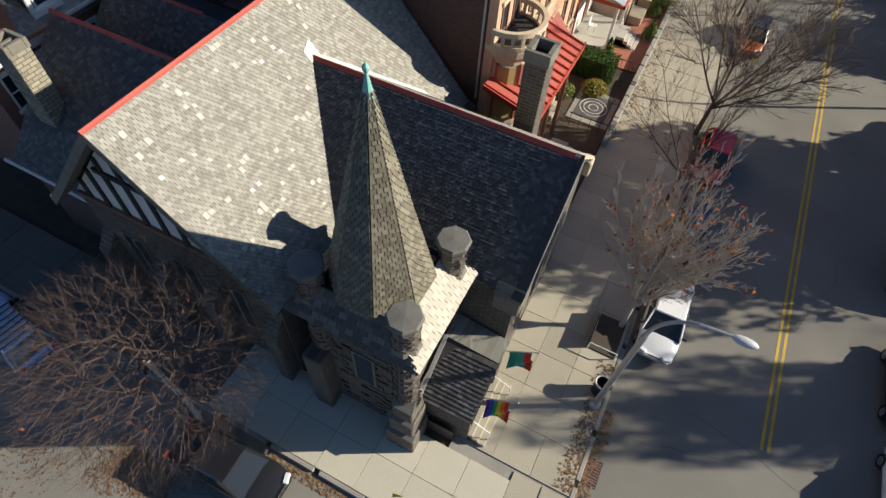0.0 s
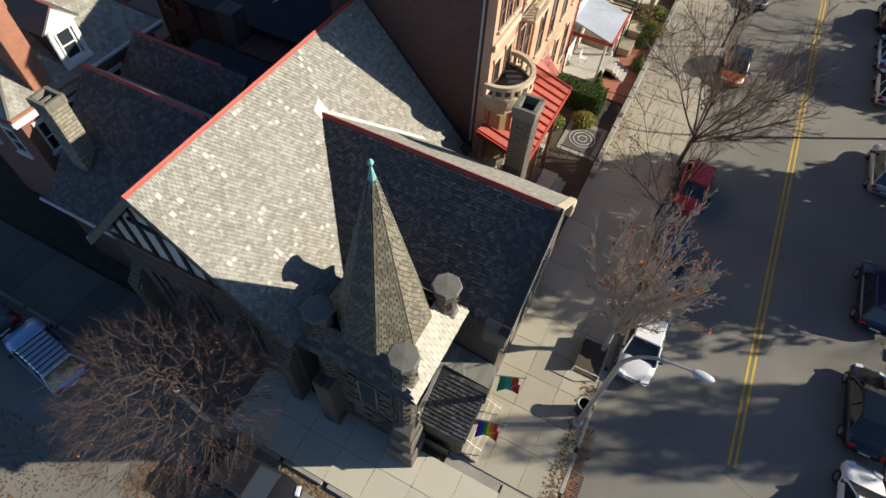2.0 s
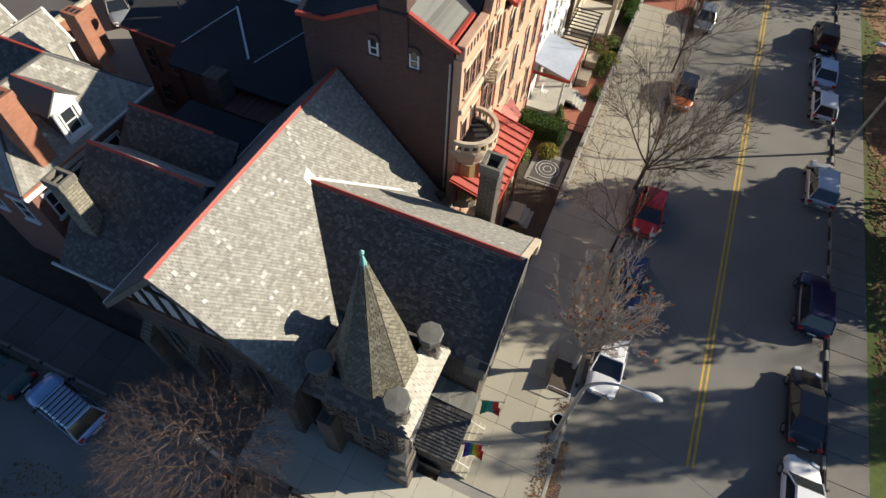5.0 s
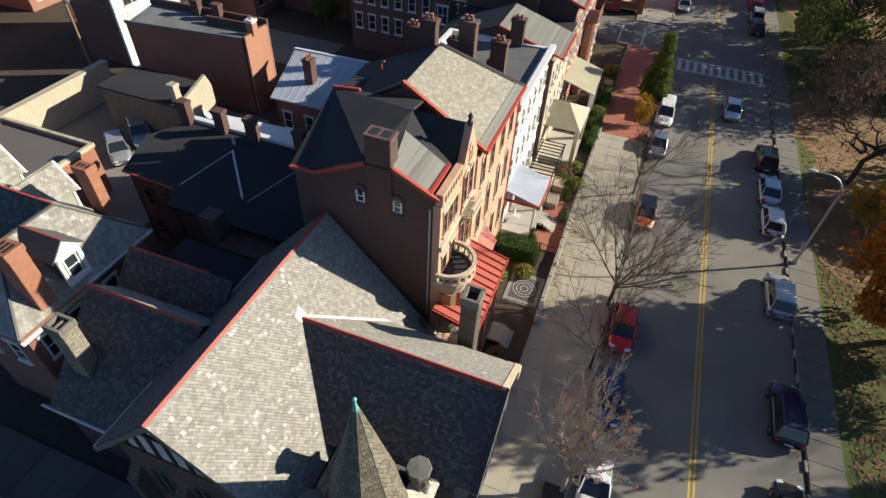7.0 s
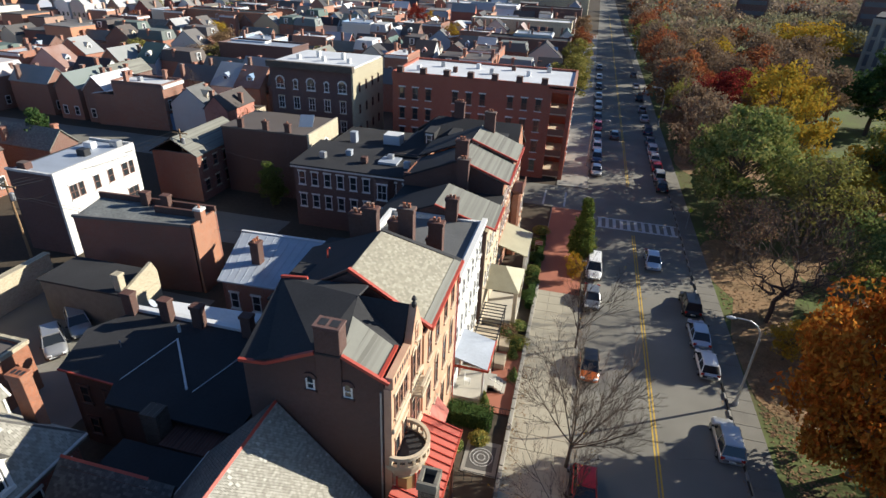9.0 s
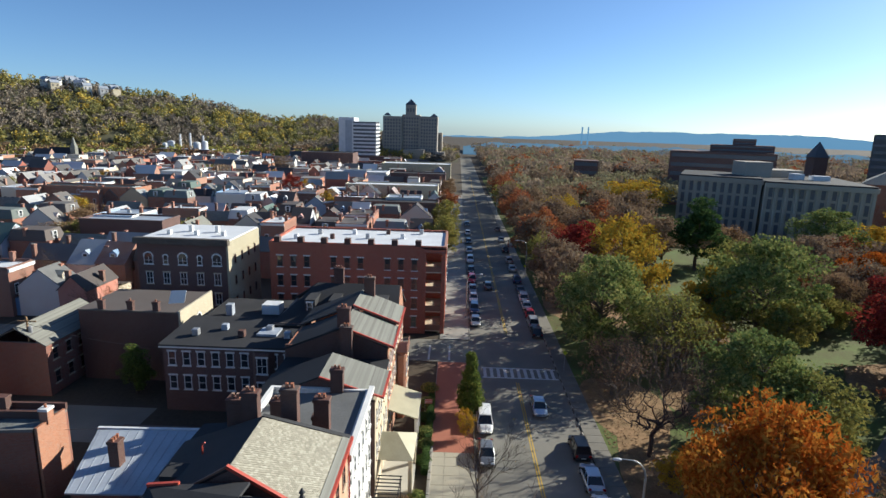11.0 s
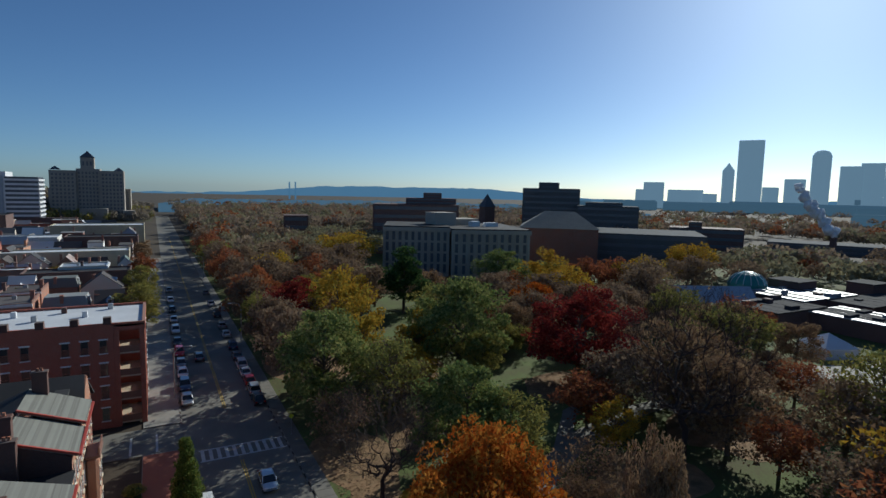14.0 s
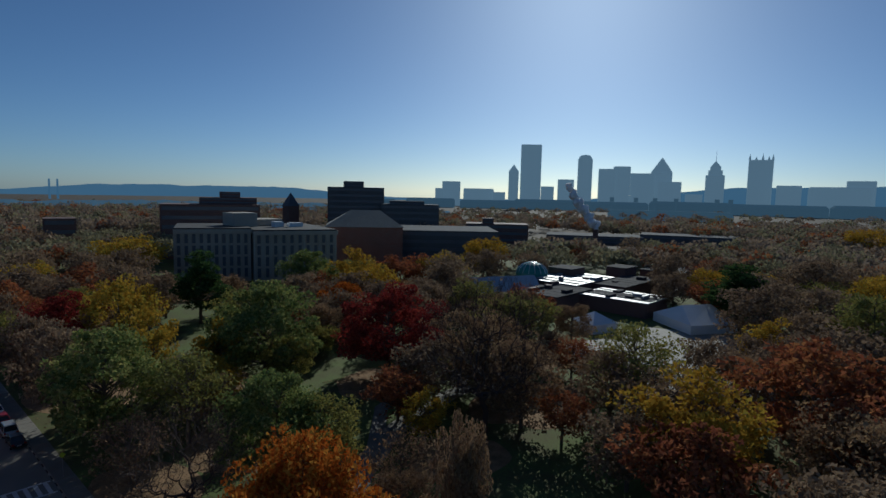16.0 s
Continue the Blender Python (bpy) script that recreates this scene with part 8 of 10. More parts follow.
# park side
car("sedan", "white", 5.1, 12.6, 0, "white sedan parked on the park side")
car("sedan", "black", 5.1, 17.9, 0, "black sedan parked on the park side")
car("suv", "navy", 5.25, 25.1, 0, "dark navy car parked on the park side")
car("suv", "silver", 5.35, 36.0, 0, "silver hatchback parked under the orange tree")
car("hatch", "white", 5.3, 45.6, 0, "white hatchback parked on the park side")
car("sedan", "lightblue", 5.25, 50.4, 0, "light blue sedan parked on the park side")
car("suv", "black", 5.15, 56.0, 0, "black car parked on the park side")
for k, (yy, sh, col) in enumerate(((92.5, "sedan", "black"), (97.5, "suv", "silver"), (102.6, "hatch", "red"), (107.5, "sedan", "white"), (113, "suv", "white"), (119, "sedan", "grey"), (127, "suv", "dkblue"), (138, "sedan", "white"), (147, "sedan", "silver"), (160, "suv", "black"), (176, "sedan", "white"), (195, "sedan", "grey"))):
    car(sh, col, 5.3, yy, 0, f"{PAINTS[col].name[6:]} car parked beside the park".replace("dkblue", "dark blue"))
car("sedan", "lightblue", 1.9, 65.2, 180, "light blue car standing in the lane before the crosswalk")
car("sedan", "grey", -1.8, 121, 0, "grey car standing in the lane")
# side street by the church
car("suv", "blue", -30.4, 1.85, 82, "blue and white station wagon with a roof rack by the kerb", rack=True, top="lightblue")
car("sedan", "darkgreen", -35.4, 1.9, 86, "dark green sedan parked in the side street")
car("sedan", "black", -18.6, 1.75, -88, "black car parked below the bare tree")
car("sedan", "black", -41.0, 1.9, 86, "black car parked in the shaded side street")
car("suv", "silver", -53.3, 30.9, -128, "silver wagon parked on the rear lot")
car("suv", "silver", -53.6, 34.0, -128, "silver car parked beside the garage")

# ---- rows of far houses ----
def far_house(w, d, h, roof, mat, seed, roof_mat=None):
    """A small town house at the origin, its front to -y, with a lower rear wing and each window a part."""
    rnd = random.Random(seed)
    roof_mat = roof_mat or house_roof
    e = thing("house", (0, 0, 0), "narrow town house among the rows", "house", "town houses")
    ww, wd, wh = w * rnd.uniform(0.5, 0.7), rnd.uniform(3.0, 5.0), h * rnd.uniform(0.55, 0.8)
    wall, tiles = M(), M()
    g = 0.0
    if roof == "gable":
        g = 0.5 * w
        v = [(x, y, z) for y in (-d / 2, d / 2) for x, z in ((-w / 2, 0), (w / 2, 0), (w / 2, h), (0, h + g - 0.12), (-w / 2, h))]
        wall.add(v, [(0, 1, 2, 3, 4), (9, 8, 7, 6, 5), (0, 5, 6, 1), (1, 6, 7, 2), (4, 3, 8, 9), (3, 2, 7, 8), (0, 4, 9, 5)])
        tiles.slab([(w / 2 + 0.25, -d / 2 - 0.2, h - 0.2), (w / 2 + 0.25, d / 2 + 0.2, h - 0.2), (0, d / 2 + 0.2, h + g), (0, -d / 2 - 0.2, h + g)], 0.12)
        tiles.slab([(-w / 2 - 0.25, d / 2 + 0.2, h - 0.2), (-w / 2 - 0.25, -d / 2 - 0.2, h - 0.2), (0, -d / 2 - 0.2, h + g), (0, d / 2 + 0.2, h + g)], 0.12)
    elif roof == "side":
        g = 0.4 * d
        v = [(x, y, z) for x in (-w / 2, w / 2) for y, z in ((-d / 2, 0), (d / 2, 0), (d / 2, h), (0, h + g - 0.12), (-d / 2, h))]
        wall.add(v, [(4, 3, 2, 1, 0), (5, 6, 7, 8, 9), (1, 6, 5, 0), (2, 7, 6, 1), (9, 8, 3, 4), (8, 7, 2, 3), (5, 9, 4, 0)])
        tiles.slab([(-w / 2 - 0.1, -d / 2 - 0.3, h - 0.2), (w / 2 + 0.1, -d / 2 - 0.3, h - 0.2), (w / 2 + 0.1, 0, h + g), (-w / 2 - 0.1, 0, h + g)], 0.12)
        tiles.slab([(w / 2 + 0.1, d / 2 + 0.3, h - 0.2), (-w / 2 - 0.1, d / 2 + 0.3, h - 0.2), (-w / 2 - 0.1, 0, h + g), (w / 2 + 0.1, 0, h + g)], 0.12)
        dm = part("dormer", M().add([(x, y, z) for y in (-d * 0.36, -d * 0.05) for x, z in ((-0.8, h + 0.3), (0.8, h + 0.3), (0.8, h + 1.7), (0, h + 2.4), (-0.8, h + 1.7))],
                                    [(0, 1, 2, 3, 4), (1, 6, 7, 2), (4, 3, 8, 9), (3, 2, 7, 8), (0, 4, 9, 5)]), house_paint, e, local=True)
        far_window(e, 0, -d * 0.36, h + 0.45, -90).scale = (1, 0.9, 0.75)
    elif roof == "mansard":
        g = 2.6
        wall.box(-w / 2, -d / 2, 0, w / 2, d / 2, h)
        lo = [(-w / 2 - 0.2, -d / 2 - 0.2, h), (w / 2 + 0.2, -d / 2 - 0.2, h), (w / 2 + 0.2, d / 2 + 0.2, h), (-w / 2 - 0.2, d / 2 + 0.2, h)]
        hi = [(x * 0.8, y * 0.86, h + g) for x, y, z in lo]
        tiles.add(lo + hi, [(0, 1, 5, 4), (1, 2, 6, 5), (2, 3, 7, 6), (3, 0, 4, 7), (4, 5, 6, 7)])
        part("dormer", M().box(-0.8, -d / 2 - 0.05, h + 0.3, 0.8, -d * 0.3, h + 2.1), white_wood, e, local=True)
        far_window(e, 0, -d / 2 - 0.05, h + 0.4, -90)
    else:
        wall.box(-w / 2, -d / 2, 0, w / 2, d / 2, h)
        for q in ((-w / 2, -d / 2, w / 2, -d / 2 + 0.3), (-w / 2, d / 2 - 0.3, w / 2, d / 2), (-w / 2, -d / 2 + 0.3, -w / 2 + 0.3, d / 2 - 0.3), (w / 2 - 0.3, -d / 2 + 0.3, w / 2, d / 2 - 0.3)):
            part("parapet", M().box(q[0], q[1], h, q[2], q[3], h + rnd.uniform(0.45, 0.8)), mat, e, local=True)
        tiles.box(-w / 2 + 0.3, -d / 2 + 0.3, h, w / 2 - 0.3, d / 2 - 0.3, h + 0.2)
        part("cornice", M().chamfer(-w / 2 - 0.05, -d / 2 - 0.35, h - 0.3, w / 2 + 0.05, -d / 2 - 0.02, h + 0.3, 0.05), white_wood, e, local=True)
        part("roof_vent", M().chamfer(-0.4, d * 0.1, h + 0.2, 0.5, d * 0.1 + 0.8, h + 1.0, 0.05), galvanised, e, local=True)
    side = rnd.choice((-1, 1))
    x0 = -w / 2 if side < 0 else w / 2 - ww
    part("rear_wall", M().box(x0, d / 2, 0, x0 + ww, d / 2 + wd, wh), mat, e, local=True)
    part("rear_roof", M().slab([(x0 - 0.1, d / 2 + wd + 0.2, wh - 0.15), (x0 - 0.1, d / 2 + 0.02, wh + 0.7), (x0 + ww + 0.1, d / 2 + 0.02, wh + 0.7), (x0 + ww + 0.1, d / 2 + wd + 0.2, wh - 0.15)][::-1], 0.12), roof_mat, e, local=True)
    part("wall", wall, mat, e, local=True)
    part("roof", tiles, roof_mat, e, local=True)
    for k in range(2):
        cx, cy = (w / 2 - 0.45) * (1 if k == 0 else -1), rnd.uniform(-0.25, 0.3) * d
        z1 = h + max(1.5, g * 0.6) + rnd.uniform(0.6, 1.5)
        part("chimney", M().chamfer(cx - 0.4, cy - 0.35, h - 0.5, cx + 0.4, cy + 0.35, z1 - 0.25, 0.03).chamfer(cx - 0.47, cy - 0.42, z1 - 0.25, cx + 0.47, cy + 0.42, z1, 0.03), house_brick, e, local=True)
    n = max(2, int(w / 2.4))
    for z in [1.1 + 3.0 * i for i in range(int((h - 1) / 3))]:
        for i in range(n):
            far_window(e, -w / 2 + (i + 0.5) * w / n, -d / 2, z, -90)
        far_window(e, w / 2, d * rnd.uniform(-0.25, 0.25), z, 0)
    return e

def far_window(e, x, y, z, turn):
    me = window_meshes.get("far")
    if me is None:
        m = M().box(0, -0.55, -0.08, 0.09, -0.45, 1.75).box(0, 0.45, -0.08, 0.09, 0.55, 1.75).box(0, -0.45, 1.6, 0.09, 0.45, 1.78).box(0, -0.45, -0.1, 0.12, 0.45, 0.0).box(0, -0.45, 0.8, 0.06, 0.45, 0.86)
        n = len(m.f)
        me = m.box(-0.02, -0.45, 0, 0.03, 0.45, 1.6).mesh("window")
        me.materials.append(window_white)
        me.materials.append(glass_dark)
        for p in me.polygons:
            p.material_index = int(p.index >= n)
        window_meshes["far"] = me
    ob = new("window", me)
    ob.parent = e
    ob.matrix_basis = pose(x, y, z, 0, 0, turn)
    return ob

# models stand where the first of each row stands
MODELS = []
for i, (w, d, h, roof, mat, rm) in enumerate((
        (5.5, 10, 6.6, "gable", house_brick, None), (6.5, 11, 8.5, "flat", house_brick, white_roof), (5.8, 10, 6.4, "side", house_paint, None), (5.0, 9, 6.0, "gable", house_paint, None), (8.5, 12, 8.8, "flat", house_brick, None), (6.2, 9, 6.6, "side", house_brick, None),
        (11, 13, 9.0, "flat", house_paint, silver_roof), (6.0, 9, 6.8, "mansard", house_brick, None), (4.8, 11, 5.8, "gable", house_brick, grey_shingle), (5.6, 8, 5.6, "side", house_paint, roof_grey))):
    MODELS.append((w, far_house(w, d, h, roof, mat, i, rm)))
rnd = random.Random(9)
taken = [(-70, 40, -26, 104), (-46, 88, -9, 116), (-125, 146, -108, 168), (-95, 255, -78, 275)]
unused = set(range(len(MODELS)))
def row_of_houses(y, x0, x1, turn, skip=0.08):
    x = x1
    while x > x0:
        i = rnd.choice((0, 0, 1, 2, 2, 3, 3, 4, 5, 5, 6, 7, 7, 8, 8, 9, 9))
        w, model = MODELS[i]
        way = turn if rnd.random() < 0.5 else 90
        w = w if way == turn else 10.2
        x -= w + rnd.choice((0.0, 0.1, 0.6, 1.6, 2.6))
        cx, cy = x + w / 2, y + rnd.uniform(-1.5, 1.5)
        if rnd.random() < skip or any(a < cx < c and b < cy < d2 for a, b, c, d2 in taken):
            continue
        m = pose(cx, cy, 0, 0, 0, way + rnd.uniform(-3, 3))
        if i in unused:
            unused.discard(i)
            model.matrix_basis = m
        else:
            copy_thing(model, m)
for k, (y, x0, x1) in enumerate(((66, -150, -84), (96, -160, -63), (112, -165, -63), (126, -150, -30), (153, -160, -16), (168, -165, -34), (184, -170, -16), (209, -170, -16), (224, -170, -40), (240, -170, -16))):
    row_of_houses(y, x0, x1, 0)
for k in range(4):
    row_of_houses(12 + 15 * k, -130, -88, 0)

# the town beyond, where single houses can no longer be followed
town, slots = M(), []
def town_house(cx, cy, w, d, h, turn, roof, wall):
    c, s = math.cos(radians(turn)), math.sin(radians(turn))
    def put(pts, faces, slot):
        town.add([(cx + x * c - y * s, cy + x * s + y * c, z) for x, y, z in pts], faces)
        slots.extend([slot] * len(faces))
    def cube(x0, y0, z0, x1, y1, z1, slot):
        m = M().box(x0, y0, z0, x1, y1, z1)
        put(m.v, m.f, slot)
    if roof:
        g = rnd.uniform(0.4, 0.62) * w
        put([(x, y, z) for y in (-d / 2, d / 2) for x, z in ((-w / 2, 0), (w / 2, 0), (w / 2, h), (0, h + g - 0.12), (-w / 2, h))], [(0, 1, 2, 3, 4), (9, 8, 7, 6, 5), (0, 5, 6, 1), (1, 6, 7, 2), (4, 3, 8, 9), (3, 2, 7, 8), (0, 4, 9, 5)], wall)
        put([(-w / 2 - 0.25, -d / 2 - 0.15, h - 0.2), (w / 2 + 0.25, -d / 2 - 0.15, h - 0.2), (0, -d / 2 - 0.15, h + g), (-w / 2 - 0.25, d / 2 + 0.15, h - 0.2), (w / 2 + 0.25, d / 2 + 0.15, h - 0.2), (0, d / 2 + 0.15, h + g)], [(0, 2, 5, 3), (1, 4, 5, 2)], 2)
    else:
        cube(-w / 2, -d / 2, 0, w / 2, d / 2, h, wall)
        cube(-w / 2 - 0.1, -d / 2 - 0.1, h, w / 2 + 0.1, d / 2 + 0.1, h + 0.3, 2)
    if rnd.random() < 0.6:
        k = rnd.uniform(0.45, 0.75)
        cube(-w / 2, d / 2, 0, -w / 2 + w * k, d / 2 + rnd.uniform(2.5, 4.5), h * rnd.uniform(0.5, 0.8), wall)
    cube(w / 2 - 0.9, -0.4, h - 0.3, w / 2 - 0.1, 0.4, h + rnd.uniform(1.8, 3.2), 0)
    n = max(2, int(w / 2.2))
    for z in [1.2 + 3.0 * i for i in range(int((h - 1) / 3))]:
        for i in range(n):
            x = -w / 2 + (i + 0.5) * w / n
            cube(x - 0.45, -d / 2 - 0.06, z, x + 0.45, -d / 2 + 0.05, z + 1.5, 3)
        for yy in (-d * 0.2, d * 0.2):
            cube(w / 2 - 0.05, yy - 0.4, z, w / 2 + 0.06, yy + 0.4, z + 1.5, 3)
for k, (y, x0, x1) in enumerate(((153, -230, -162), (184, -240, -172), (209, -250, -172), (240, -260, -172), (265, -260, -16), (280, -265, -44), (296, -270, -18), (321, -290, -18), (338, -290, -60), (354, -300, -18), (378, -310, -20), (400, -320, -40), (418, -320, -60), (436, -320, -140), (455, -320, -50), (476, -300, -30), (500, -300, -130), (530, -330, -130), (548, -300, -150), (418, -400, -325), (436, -420, -325), (455, -420, -325), (476, -400, -305), (400, -390, -325), (354, -370, -305), (378, -380, -315), (338, -360, -295), (300, -350, -275), (265, -340, -265), (500, -400, -300), (96, -240, -162), (66, -230, -152), (126, -240, -152), (40, -240, -132))):
    x = x1
    while x > x0:
        w = rnd.choice((5, 5.5, 6, 6, 7, 9, 13))
        side = rnd.random() < 0.5
        x -= (10.5 if side else w) + rnd.choice((0, 0, 0.5, 2.5))
        if rnd.random() > 0.07 and not any(a < x + w / 2 < c and b < y < d2 for a, b, c, d2 in taken):
            town_house(x + w / 2, y + rnd.uniform(-1.5, 1.5), w, rnd.uniform(9, 12), rnd.choice((5.5, 6.2, 6.8, 7.5, 9)), (90 if side else 0) + rnd.uniform(-4, 4), w < 8 and rnd.random() < 0.62, rnd.choice((0, 1)))
far_brick = stops(material("far_brick", (0.4, 0.2, 0.13), 0.85, 0.5, 0.2, 3, 0.0, island=0.9), (0.0, (0.13, 0.07, 0.06)), (0.35, (0.34, 0.12, 0.085)), (0.6, (0.5, 0.24, 0.14)), (0.8, (0.3, 0.19, 0.15)), (1.0, (0.55, 0.4, 0.26)))
far_paint = stops(material("far_paint", (0.7, 0.66, 0.6), 0.8, 0.3, 0.3, 3, 0.0, island=0.92), (0.05, (0.5, 0.42, 0.3)), (0.4, (0.66, 0.64, 0.58)), (0.62, (0.2, 0.28, 0.4)), (0.72, (0.5, 0.36, 0.27)), (0.9, (0.75, 0.74, 0.7)))
far_roof = stops(material("far_roof", (0.2, 0.19, 0.18), 0.8, 0.4, 0.3, 3, 0.0, island=0.92), (0.05, (0.05, 0.05, 0.055)), (0.4, (0.12, 0.11, 0.1)), (0.65, (0.22, 0.21, 0.2)), (0.85, (0.6, 0.61, 0.62)))
town_me = town.mesh("far_town")
for mt in (far_brick, far_paint, far_roof, glass_dark):
    town_me.materials.append(mt)
if len(slots) == len(town_me.polygons):
    town_me.polygons.foreach_set("material_index", slots)
tagged(new("far_town", town_me), "dense rows of brick and painted houses below the hill", "town", kind="stuff")

# larger blocks along the avenue further on
def block(x0, y0, x1, y1, h, mat, label, rows=3, cols=8, roof=None, side_cols=4, name="building"):
    e = thing(name, ((x0 + x1) / 2, (y0 + y1) / 2, 0), label, "building")
    part("wall", M().box(x0, y0, 0, x1, y1, h), mat, e)
    part("roof", M().box(x0 + 0.3, y0 + 0.3, h, x1 - 0.3, y1 - 0.3, h + 0.15), roof or tar_roof, e)
    par = M().box(x0 - 0.1, y0 - 0.1, h, x1 + 0.1, y0 + 0.3, h + 0.6).box(x0 - 0.1, y1 - 0.3, h, x1 + 0.1, y1 + 0.1, h + 0.6).box(x0 - 0.1, y0 + 0.3, h, x0 + 0.3, y1 - 0.3, h + 0.6).box(x1 - 0.3, y0 + 0.3, h, x1 + 0.1, y1 - 0.3, h + 0.6)
    part("parapet", par, mat, e)
    dz = (h - 1.0) / rows
    for r in range(rows):
        for c in range(cols):
            far_window(e, x0 + (c + 0.5) * (x1 - x0) / cols, y0, 1.2 + r * dz, -90)
    return e
for x0, y0, x1, y1, h, mt, lb, ro in ((-34, 112.5, -17, 122, 9, house_brick, "brick store on the avenue", tar_roof), (-44, 196, -16, 206, 8.5, plum_brick, "long dark brick building by the avenue", tar_roof), (-60, 250, -18, 262, 9, cream_brick, "pale long building by the avenue", white_roof),
                                      (-46, 305, -16, 318, 10, plum_brick, "dark commercial building on the avenue", tar_roof), (-90, 318, -50, 334, 9, white_brick, "white garage deck with open levels", white_roof), (-60, 372, -14, 392, 11, tan_brick, "pale stone institutional block", white_roof),
                                      (-170, 205, -130, 216, 9.5, orange_brick, "long orange brick building with a flat roof", tar_roof), (-108, 140.5, -86, 150, 9, plum_brick, "dark brick block with a flat roof", silver_roof), (-130, 430, -90, 452, 14, plum_brick, "brown brick hospital wing", tar_roof)):
    block(x0, y0, x1, y1, h, mt, lb, 3, max(4, int((x1 - x0) / 3.2)), ro)

chapel = thing("chapel", (-300, 415, 0), "dark-roofed brick chapel with a slim spire among the houses", "church")
part("nave", M().box(-316, 411, 0, -294, 421, 8), cream_brick, chapel)
part("roof", M().slab([(-316.5, 410.5, 7.8), (-293.5, 410.5, 7.8), (-293.5, 416, 13.5), (-316.5, 416, 13.5)], 0.2).slab([(-293.5, 421.5, 7.8), (-316.5, 421.5, 7.8), (-316.5, 416, 13.5), (-293.5, 416, 13.5)], 0.2), tar_roof, chapel)
part("steeple", M().box(-296, 409.5, 0, -292.5, 413, 13).add([(-296.2, 409.3, 13), (-292.3, 409.3, 13), (-292.3, 413.2, 13), (-296.2, 413.2, 13), (-294.25, 411.2, 22)], [(0, 1, 4), (1, 2, 4), (2, 3, 4), (3, 0, 4), (3, 2, 1, 0)]), grey_shingle, chapel)
brew = thing("brewery", (-252, 495, 0), "brick brewery with white tanks and tall white stacks", "building")
part("wall", M().box(-272, 485, 0, -226, 500, 11), plum_brick, brew)
part("roof", M().box(-272.3, 484.7, 11, -225.7, 500.3, 11.4), silver_roof, brew)
for x, y, r, z in ((-262, 491, 3, 17), (-240, 493, 3.2, 16.5), (-232, 491, 2.6, 17.5), (-269, 494, 2.4, 15)):
    part("tank", M().lathe([(r, 11.4), (r, z), (r * 0.7, z + 0.9), (0.1, z + 1.2)], x, y, 12), white_roof, brew, "white round tank")
for x, z in ((-256, 24), (-247, 25), (-235.5, 23)):
    part("stack", M().tube((x, 496, 11), (x, 496, z), 1.0, 0.85, 10), white_roof, brew, "tall white stack")

# ---- far landmarks ----
def window_grid(parent, x0, x1, y, z0, z1, cols, rows, mat, way="s", w=0.5, name="window_grid"):
    """Window recesses of a far tower, too small to pick apart."""
    m = M()
    for c in range(cols):
        for r in range(rows):
            a, b = x0 + (c + 0.5 - w / 2) * (x1 - x0) / cols, x0 + (c + 0.5 + w / 2) * (x1 - x0) / cols
            za, zb = z0 + (r + 0.2) * (z1 - z0) / rows, z0 + (r + 0.75) * (z1 - z0) / rows
            if way == "s":
                m.box(a, y - 0.15, za, b, y + 0.1, zb)
            else:
                m.box(y - 0.1, a, za, y + 0.15, b, zb)
    return tagged(part(name, m, mat, parent), kind="stuff")

hosp = thing("hospital_tower", (-62, 628, 0), "stepped pale stone hospital tower with a domed lantern", "tower")
hosp_stone = material("hosp_stone", (0.33, 0.3, 0.26), 0.9, 0.2, 0.1, 2, 0.1)
far_pane = material("far_pane", (0.1, 0.11, 0.13), 0.3, 0.2, 0.5, 3, 0.0)
dark_cap = material("dark_cap", (0.09, 0.1, 0.12), 0.7, 0.2, 0.5, 3, 0.1)
for x0, x1, y0, z1 in ((-91.5, -71, 614, 46.5), (-52, -32.5, 614, 47.0), (-71, -52, 617, 48.5), (-96, -28, 640, 30)):
    part("wing", M().box(x0, y0, 0, x1, y0 + 26, z1), hosp_stone, hosp)
    window_grid(hosp, x0 + 1, x1 - 1, y0, 3, z1 - 2, max(5, int((x1 - x0) / 3)), 12, far_pane)
part("lantern", M().box(-67.5, 619, 48.5, -56.5, 630, 59), hosp_stone, hosp)
window_grid(hosp, -66.5, -57.5, 619, 50, 57, 3, 1, far_pane)
part("lantern_roof", M().add([(-68, 618.5, 59), (-56, 618.5, 59), (-56, 630.5, 59), (-68, 630.5, 59), (-62, 624.5, 65.2)], [(0, 1, 4), (1, 2, 4), (2, 3, 4), (3, 0, 4), (3, 2, 1, 0)]), dark_cap, hosp)
for x in (-87, -36.5):
    part("corner_roof", M().add([(x - 4, 614, 47), (x + 4, 614, 47), (x + 4, 622, 47), (x - 4, 622, 47), (x, 618, 50.5)], [(0, 1, 4), (1, 2, 4), (2, 3, 4), (3, 0, 4), (3, 2, 1, 0)]), dark_cap, hosp)
part("podium", M().box(-68, 600, 0, -46, 614, 12), hosp_stone, hosp)
part("annex", M().box(-34, 604, 0, -24, 616, 10), hosp_stone, hosp)

wt = thing("white_tower", (-100, 520, 0), "white slab office tower with banded windows", "tower")
part("core", M().box(-118, 512, 0, -104, 536, 42.5), white_roof, wt)
part("slab", M().box(-104, 508, 0, -84, 532, 39), far_pane, wt)
for k in range(11):
    part("band", M().box(-104.6, 507.3, 3 + k * 3.3, -83.4, 532.6, 4.5 + k * 3.3), white_roof, wt)
part("glass_face", M().box(-112, 511.6, 0, -106, 512, 40), silver_roof, wt)
part("podium", M().box(-128, 505, 0, -60, 508, 9), plum_brick, wt)

